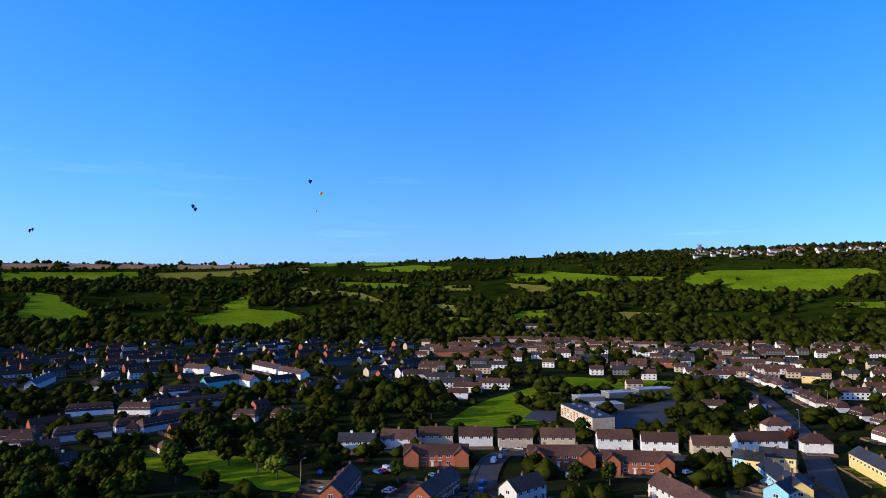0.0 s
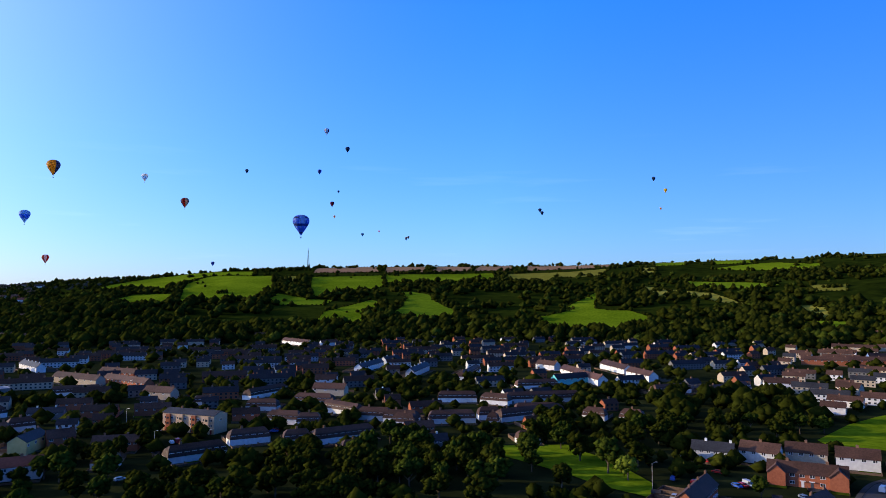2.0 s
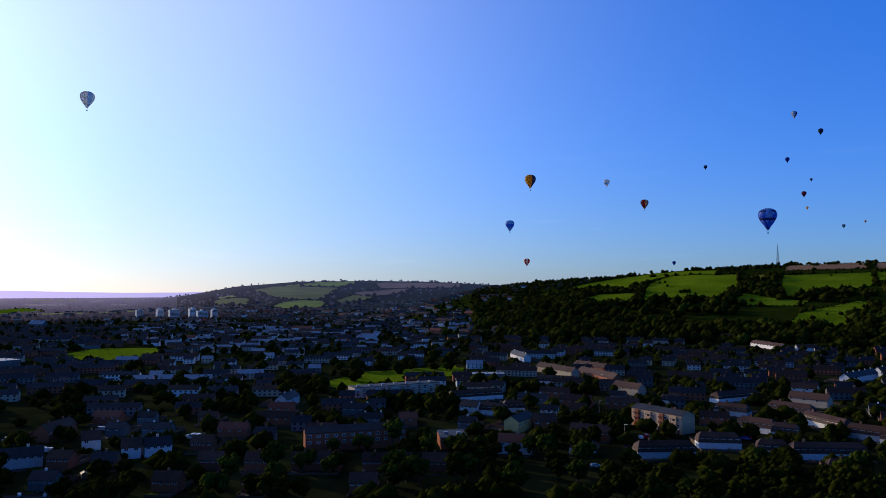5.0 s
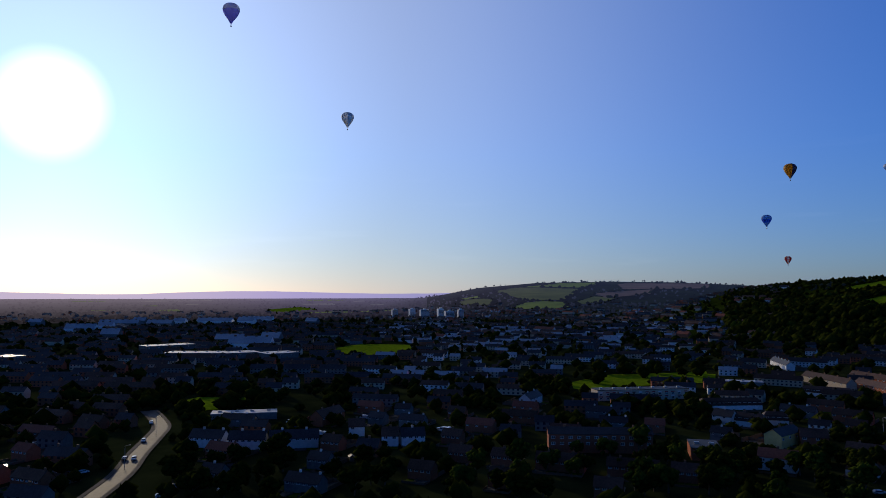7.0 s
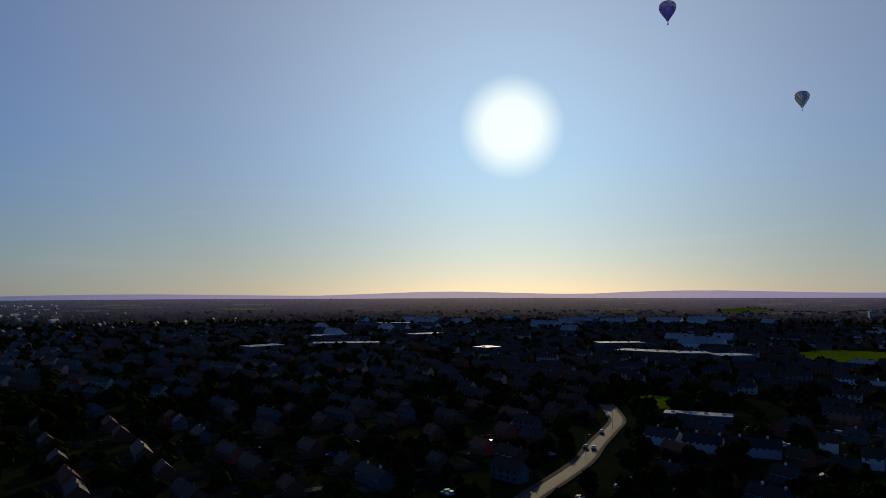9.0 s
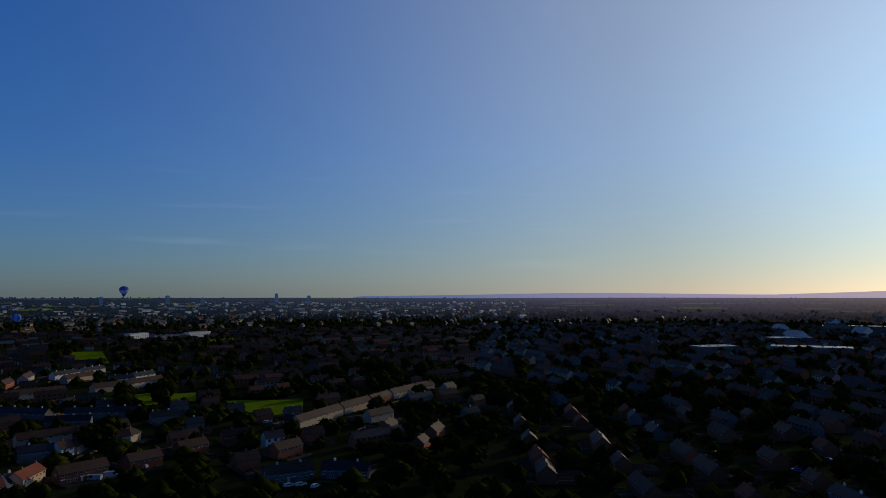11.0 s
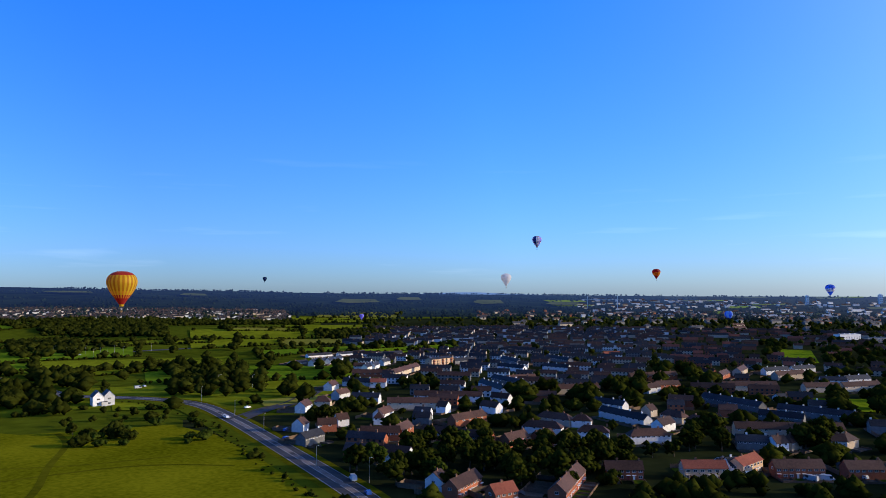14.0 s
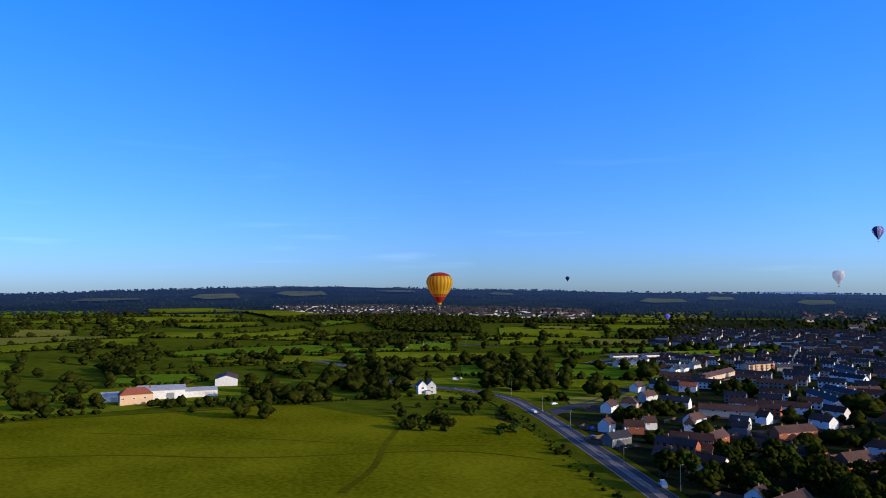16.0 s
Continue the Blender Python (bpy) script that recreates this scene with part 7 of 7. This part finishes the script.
def church(az, d):
    x, y = polar(az, d)
    thing = empty("church", pose(x, y, ground_z(x, y) - 1, 0, 0, az + 20), "grey stone church tower on the hilltop", "church")
    bm = box(-4, 4, -4, 4, 0, 22)
    add_box(bm, -4.3, 4.3, -4.3, 4.3, 12, 12.5)
    part("tower", bm, WALLS["g"], thing)
    for sx in (-1, 1):
        for sy in (-1, 1):
            bm = bmesh.new()
            limb(bm, (sx * 3.6, sy * 3.6, 21), (sx * 3.6, sy * 3.6, 27), 0.8, 0.1)
            part("pinnacle", bm, WALLS["g"], thing)
    part("nave", wall_bm(20, 9, 7, 5, "gable"), WALLS["g"], thing).matrix_local = pose(14, -4.5, 0)
    part("roof", roof_bm(20, 9, 7, 5, "gable"), ROOFS["s"], thing).matrix_local = pose(14, -4.5, 0)


church(-19.95, 2010)


def tower_block(az, d, height, wide, turn):
    x, y = polar(az, d)
    thing = empty("tower_block", pose(x, y, ground_z(x, y), 0, 0, turn), "pale concrete tower block of flats", "tower block", "tower blocks")
    bm = box(-wide / 2, wide / 2, -8, 8, -2, height)
    add_box(bm, -3, 3, -3, 3, height, height + 3)
    part("wall", bm, WALLS["w"], thing)
    for k in range(int(height / 2.9)) if d < 2500 else range(0, int(height / 2.9), 3):
        for side in (-1, 1):
            ob = part("window_band", box(-wide / 2 + 1, wide / 2 - 1, -0.06, 0.06, 0, 1.3), GLASS, thing)
            ob.matrix_local = pose(0, side * 8.0, 1 + k * 2.9)


for az, d, h, w in ((86.6, 1900, 22, 15), (85.2, 1850, 24, 14), (84.2, 1780, 24, 22), (82.9, 1800, 26, 15), (82.2, 1760, 22, 22), (81.3, 1800, 24, 14)):
    tower_block(az, d, h, w, az + 15)


for az, d, h, w in ((163.5, 3200, 40, 11), (166.0, 3300, 46, 10), (171.5, 3100, 34, 12), (174.0, 3300, 38, 14), (178.5, 3200, 36, 11)):
    tower_block(az, d, h, w, az + 20)

# ---- cars ----
CARS = {}


def make_car(colour, van):
    thing = empty("van" if van else "car", Matrix.Identity(4), f"parked {colour} {'van' if van else 'hatchback car'} on asphalt", "van" if van else "car", "vehicles")
    L, W, H = (5.0, 1.95, 2.1) if van else (4.2, 1.75, 1.45)
    side = [(-L / 2, 0.35), (L / 2, 0.35), (L / 2, 0.8), (L / 2 - 0.25, 0.95), (L * 0.3, 1.02), (L * 0.12, H), (-L * 0.36, H), (-L / 2 + 0.05, 0.95)]
    if van:
        side = [(-L / 2, 0.35), (L / 2, 0.35), (L / 2, 0.95), (L / 2 - 0.7, 1.15), (L * 0.28, H), (-L / 2 + 0.05, H), (-L / 2, 1.1)]
    bm = bmesh.new()
    rings = [[bm.verts.new((x, s * W / 2 * (0.86 if z > 1.1 else 1.0), z)) for x, z in side] for s in (-1, 1)]
    n = len(side)
    bm.faces.new(rings[0])
    bm.faces.new(rings[1][::-1])
    for i in range(n):
        bm.faces.new((rings[0][(i + 1) % n], rings[0][i], rings[1][i], rings[1][(i + 1) % n]))
    part("body", bm, CAR[colour], thing)
    bm = bmesh.new()
    z0, z1 = 1.02, H - 0.12
    x0, x1 = (L * 0.12, L * 0.34) if van else (-L * 0.38, L * 0.2)
    for s in (-1, 1):
        y = s * W / 2 * 0.935
        add_box(bm, x0, x1, y - 0.03, y + 0.03, z0, z1)
    part("side_window", bm, GLASS, thing)
    bm = bmesh.new()
    xa, xb = (L / 2 - 0.72, L * 0.28) if van else (L * 0.3, L * 0.12)
    za = 1.17 if van else 1.04
    q = [bm.verts.new(p) for p in ((xa + 0.03, -W * 0.4, za), (xa + 0.03, W * 0.4, za), (xb + 0.05, W * 0.38, H - 0.03), (xb + 0.05, -W * 0.38, H - 0.03))]
    bm.faces.new(q)
    part("windscreen", bm, GLASS, thing)
    wheel = bmesh.new()
    bmesh.ops.create_cone(wheel, cap_ends=True, segments=12, radius1=0.33, radius2=0.33, depth=0.22)
    bmesh.ops.rotate(wheel, verts=wheel.verts, matrix=Matrix.Rotation(math.pi / 2, 3, "X"))
    wheel = mesh_of("wheel", wheel, TYRE)
    for sx in (-0.3, 0.32):
        for sy in (-1, 1):
            share("wheel", wheel, thing, pose(L * sx, sy * (W / 2 - 0.1), 0.33))
    return thing


def car(colour, x, y, turn, kind="car"):
    m = pose(x, y, ground_z(x, y) + 0.35, 0, 0, turn)
    key = (colour, kind)
    if key in CARS:
        return copy_thing(CARS[key], m)
    CARS[key] = make_car(colour, kind == "van")
    CARS[key].matrix_world = m
    return CARS[key]


car("silver", -50.1, 312.4, 21)
car("white", -46.6, 313.4, 21)
car("white", -34.9, 308.1, 20)
car("silver", -28.8, 315.5, -78)
car("white", 20.7, 294.8, 76, "van")
car("silver", 24.2, 302.7, 77)
car("silver", 27.0, 316.4, 20)
car("silver", 33.4, 317.5, 159)
car("black", 38.8, 320.9, -116)
car("blue", 14.1, 262.5, 82)
car("blue", 13.2, 252.3, 84)
car("black", 24.7, 257.2, 37)
car("silver", 23.3, 246.8, 24)
car("silver", -42.8, 252.4, -96)
car("white", -38.5, 247.0, -93)
car("blue", -47.2, 277.1, 91)
car("red", 107.1, 266.0, 26)
car("white", 226.0, 484.7, 46)
car("white", 236.2, 495.4, 49)
car("black", 222.2, 484.7, 51)
car("silver", 273.6, 498.1, -82)
car("silver", 102.7, 278.2, -86)
car("white", 93.8, 276.6, 29)
car("blue", 215.4, 416.8, -115)
car("white", 146.5, -227.4, -43, "van")
car("blue", 131.6, -213.9, -46)
car("white", 282.3, -308.7, -34)
car("silver", 428.2, -375.5, -111, "van")
car("white", 294.5, -339.7, -102)
car("blue", 228.4, -293.0, -104)
car("blue", 215.6, -276.6, -97)
car("white", 225.1, -298.9, -116, "van")
car("white", 14.0, -297.2, -3)
car("silver", -7.2, -298.2, -28, "van")
car("blue", -6.1, -261.2, -44)
car("blue", 11.4, -257.1, -29)
car("silver", -24.4, -309.5, -31)
car("silver", -12.5, -300.6, -166, "van")
car("white", -69.0, -255.3, -165)
car("white", -73.0, -254.5, -165)
car("white", -77.0, -250.0, -139)
car("blue", -11.5, -261.7, -135)
car("silver", -312.8, -89.3, 11)
car("silver", -349.5, -95.7, 10)
car("black", -312.7, -93.0, 6)
car("silver", -396.0, -104.8, 13)
car("silver", -266.9, -62.3, 92)
car("silver", -271.0, -58.9, 114)
car("silver", -267.1, -53.9, 114)
car("white", -293.7, -109.5, 130, "van")
car("silver", -259.7, -44.1, 109)
car("white", -292.0, -101.9, 133)
car("silver", -255.5, -63.6, 113)
car("silver", -348.2, -142.7, 175)
car("white", -217.5, 181.8, 94, "van")
car("silver", -228.3, 181.6, 73)
car("white", -298.8, 243.4, 34, "van")
car("blue", -299.4, 235.9, 34, "van")
car("white", -292.3, 253.4, 34)
car("silver", -279.2, 253.1, 88)
car("white", -278.0, 192.3, 34, "van")
car("white", 678.3, -548.5, -83)
car("white", 704.3, -536.8, -143)
car("silver", 431.1, -383.5, -18)
car("white", 284.7, -309.7, 143)

r = random.Random(61)


def parked(count, az0, az1, d0, d1):
    """Cars at the kerbs and in the yards between the houses."""
    made = 0
    for _ in range(count * 40):
        x, y = polar(r.uniform(az0, az1), math.sqrt(r.uniform(d0 ** 2, d1 ** 2)))
        if made < count and is_free(x, y):
            turn, k = r.uniform(0, 360), r.choice((1, 2, 3))
            for i in range(min(k, count - made)):
                a = x + i * 2.6 * math.cos(radians(turn + 90)), y + i * 2.6 * math.sin(radians(turn + 90))
                car(r.choice(("silver", "white", "silver", "black", "blue", "red")), *a, turn, "van" if r.random() < 0.15 else "car")
                made += 1
            take(x, y, 3)


parked(46, 74, 128, 230, 420)
parked(12, 40, 74, 260, 400)
parked(26, 338, 368, 238, 330)
parked(18, 150, 205, 250, 400)

# ---- street furniture ----
def street_lamp(x, y, turn, height=9.0):
    thing = empty("street_lamp", pose(x, y, ground_z(x, y) + 0.3, 0, 0, turn), "tall grey steel street lamp beside the road", "street lamp", "street lamps")
    bm = bmesh.new()
    limb(bm, (0, 0, -0.5), (0, 0, height), 0.11, 0.07)
    limb(bm, (0, 0, height - 0.05), (1.6, 0, height + 0.35), 0.06, 0.05)
    part("pole", bm, STEEL, thing)
    head = part("lamp_head", bevelled(box(1.4, 2.1, -0.15, 0.15, 0, 0.16), 0.04), FRAME, thing)
    head.matrix_local = pose(0, 0, height + 0.27)


street_lamp(238.1, -287.0, 150)
street_lamp(169.0, -235.7, 150)
street_lamp(139.6, -227.6, 150)
street_lamp(282.0, -314.8, 150)
street_lamp(341.8, -350.3, 150)
street_lamp(225.8, -301.1, 330)
street_lamp(356.2, -415.8, 200)
street_lamp(379.9, -406.4, 200)
street_lamp(-51.6, 261.2, 40)
street_lamp(-256.2, 220.7, 0)
street_lamp(-416.2, 337.0, 0)
street_lamp(-317.7, 255.7, 0)
street_lamp(181.6, 365.9, 90)
street_lamp(234.7, 437.1, 90)
street_lamp(-297.2, -88.3, 90)
street_lamp(-363.8, -93.9, 90)
street_lamp(738.2, -530.8, 200)
street_lamp(715.2, -529.1, 200)
street_lamp(696.5, -526.1, 200)
street_lamp(710.1, -549.8, 200)
street_lamp(671.0, -529.2, 200)
street_lamp(686.9, -550.3, 200)
street_lamp(670.7, -545.9, 200)
street_lamp(698.1, -578.0, 200)
street_lamp(679.9, -574.4, 200)
street_lamp(691.5, -624.9, 200)
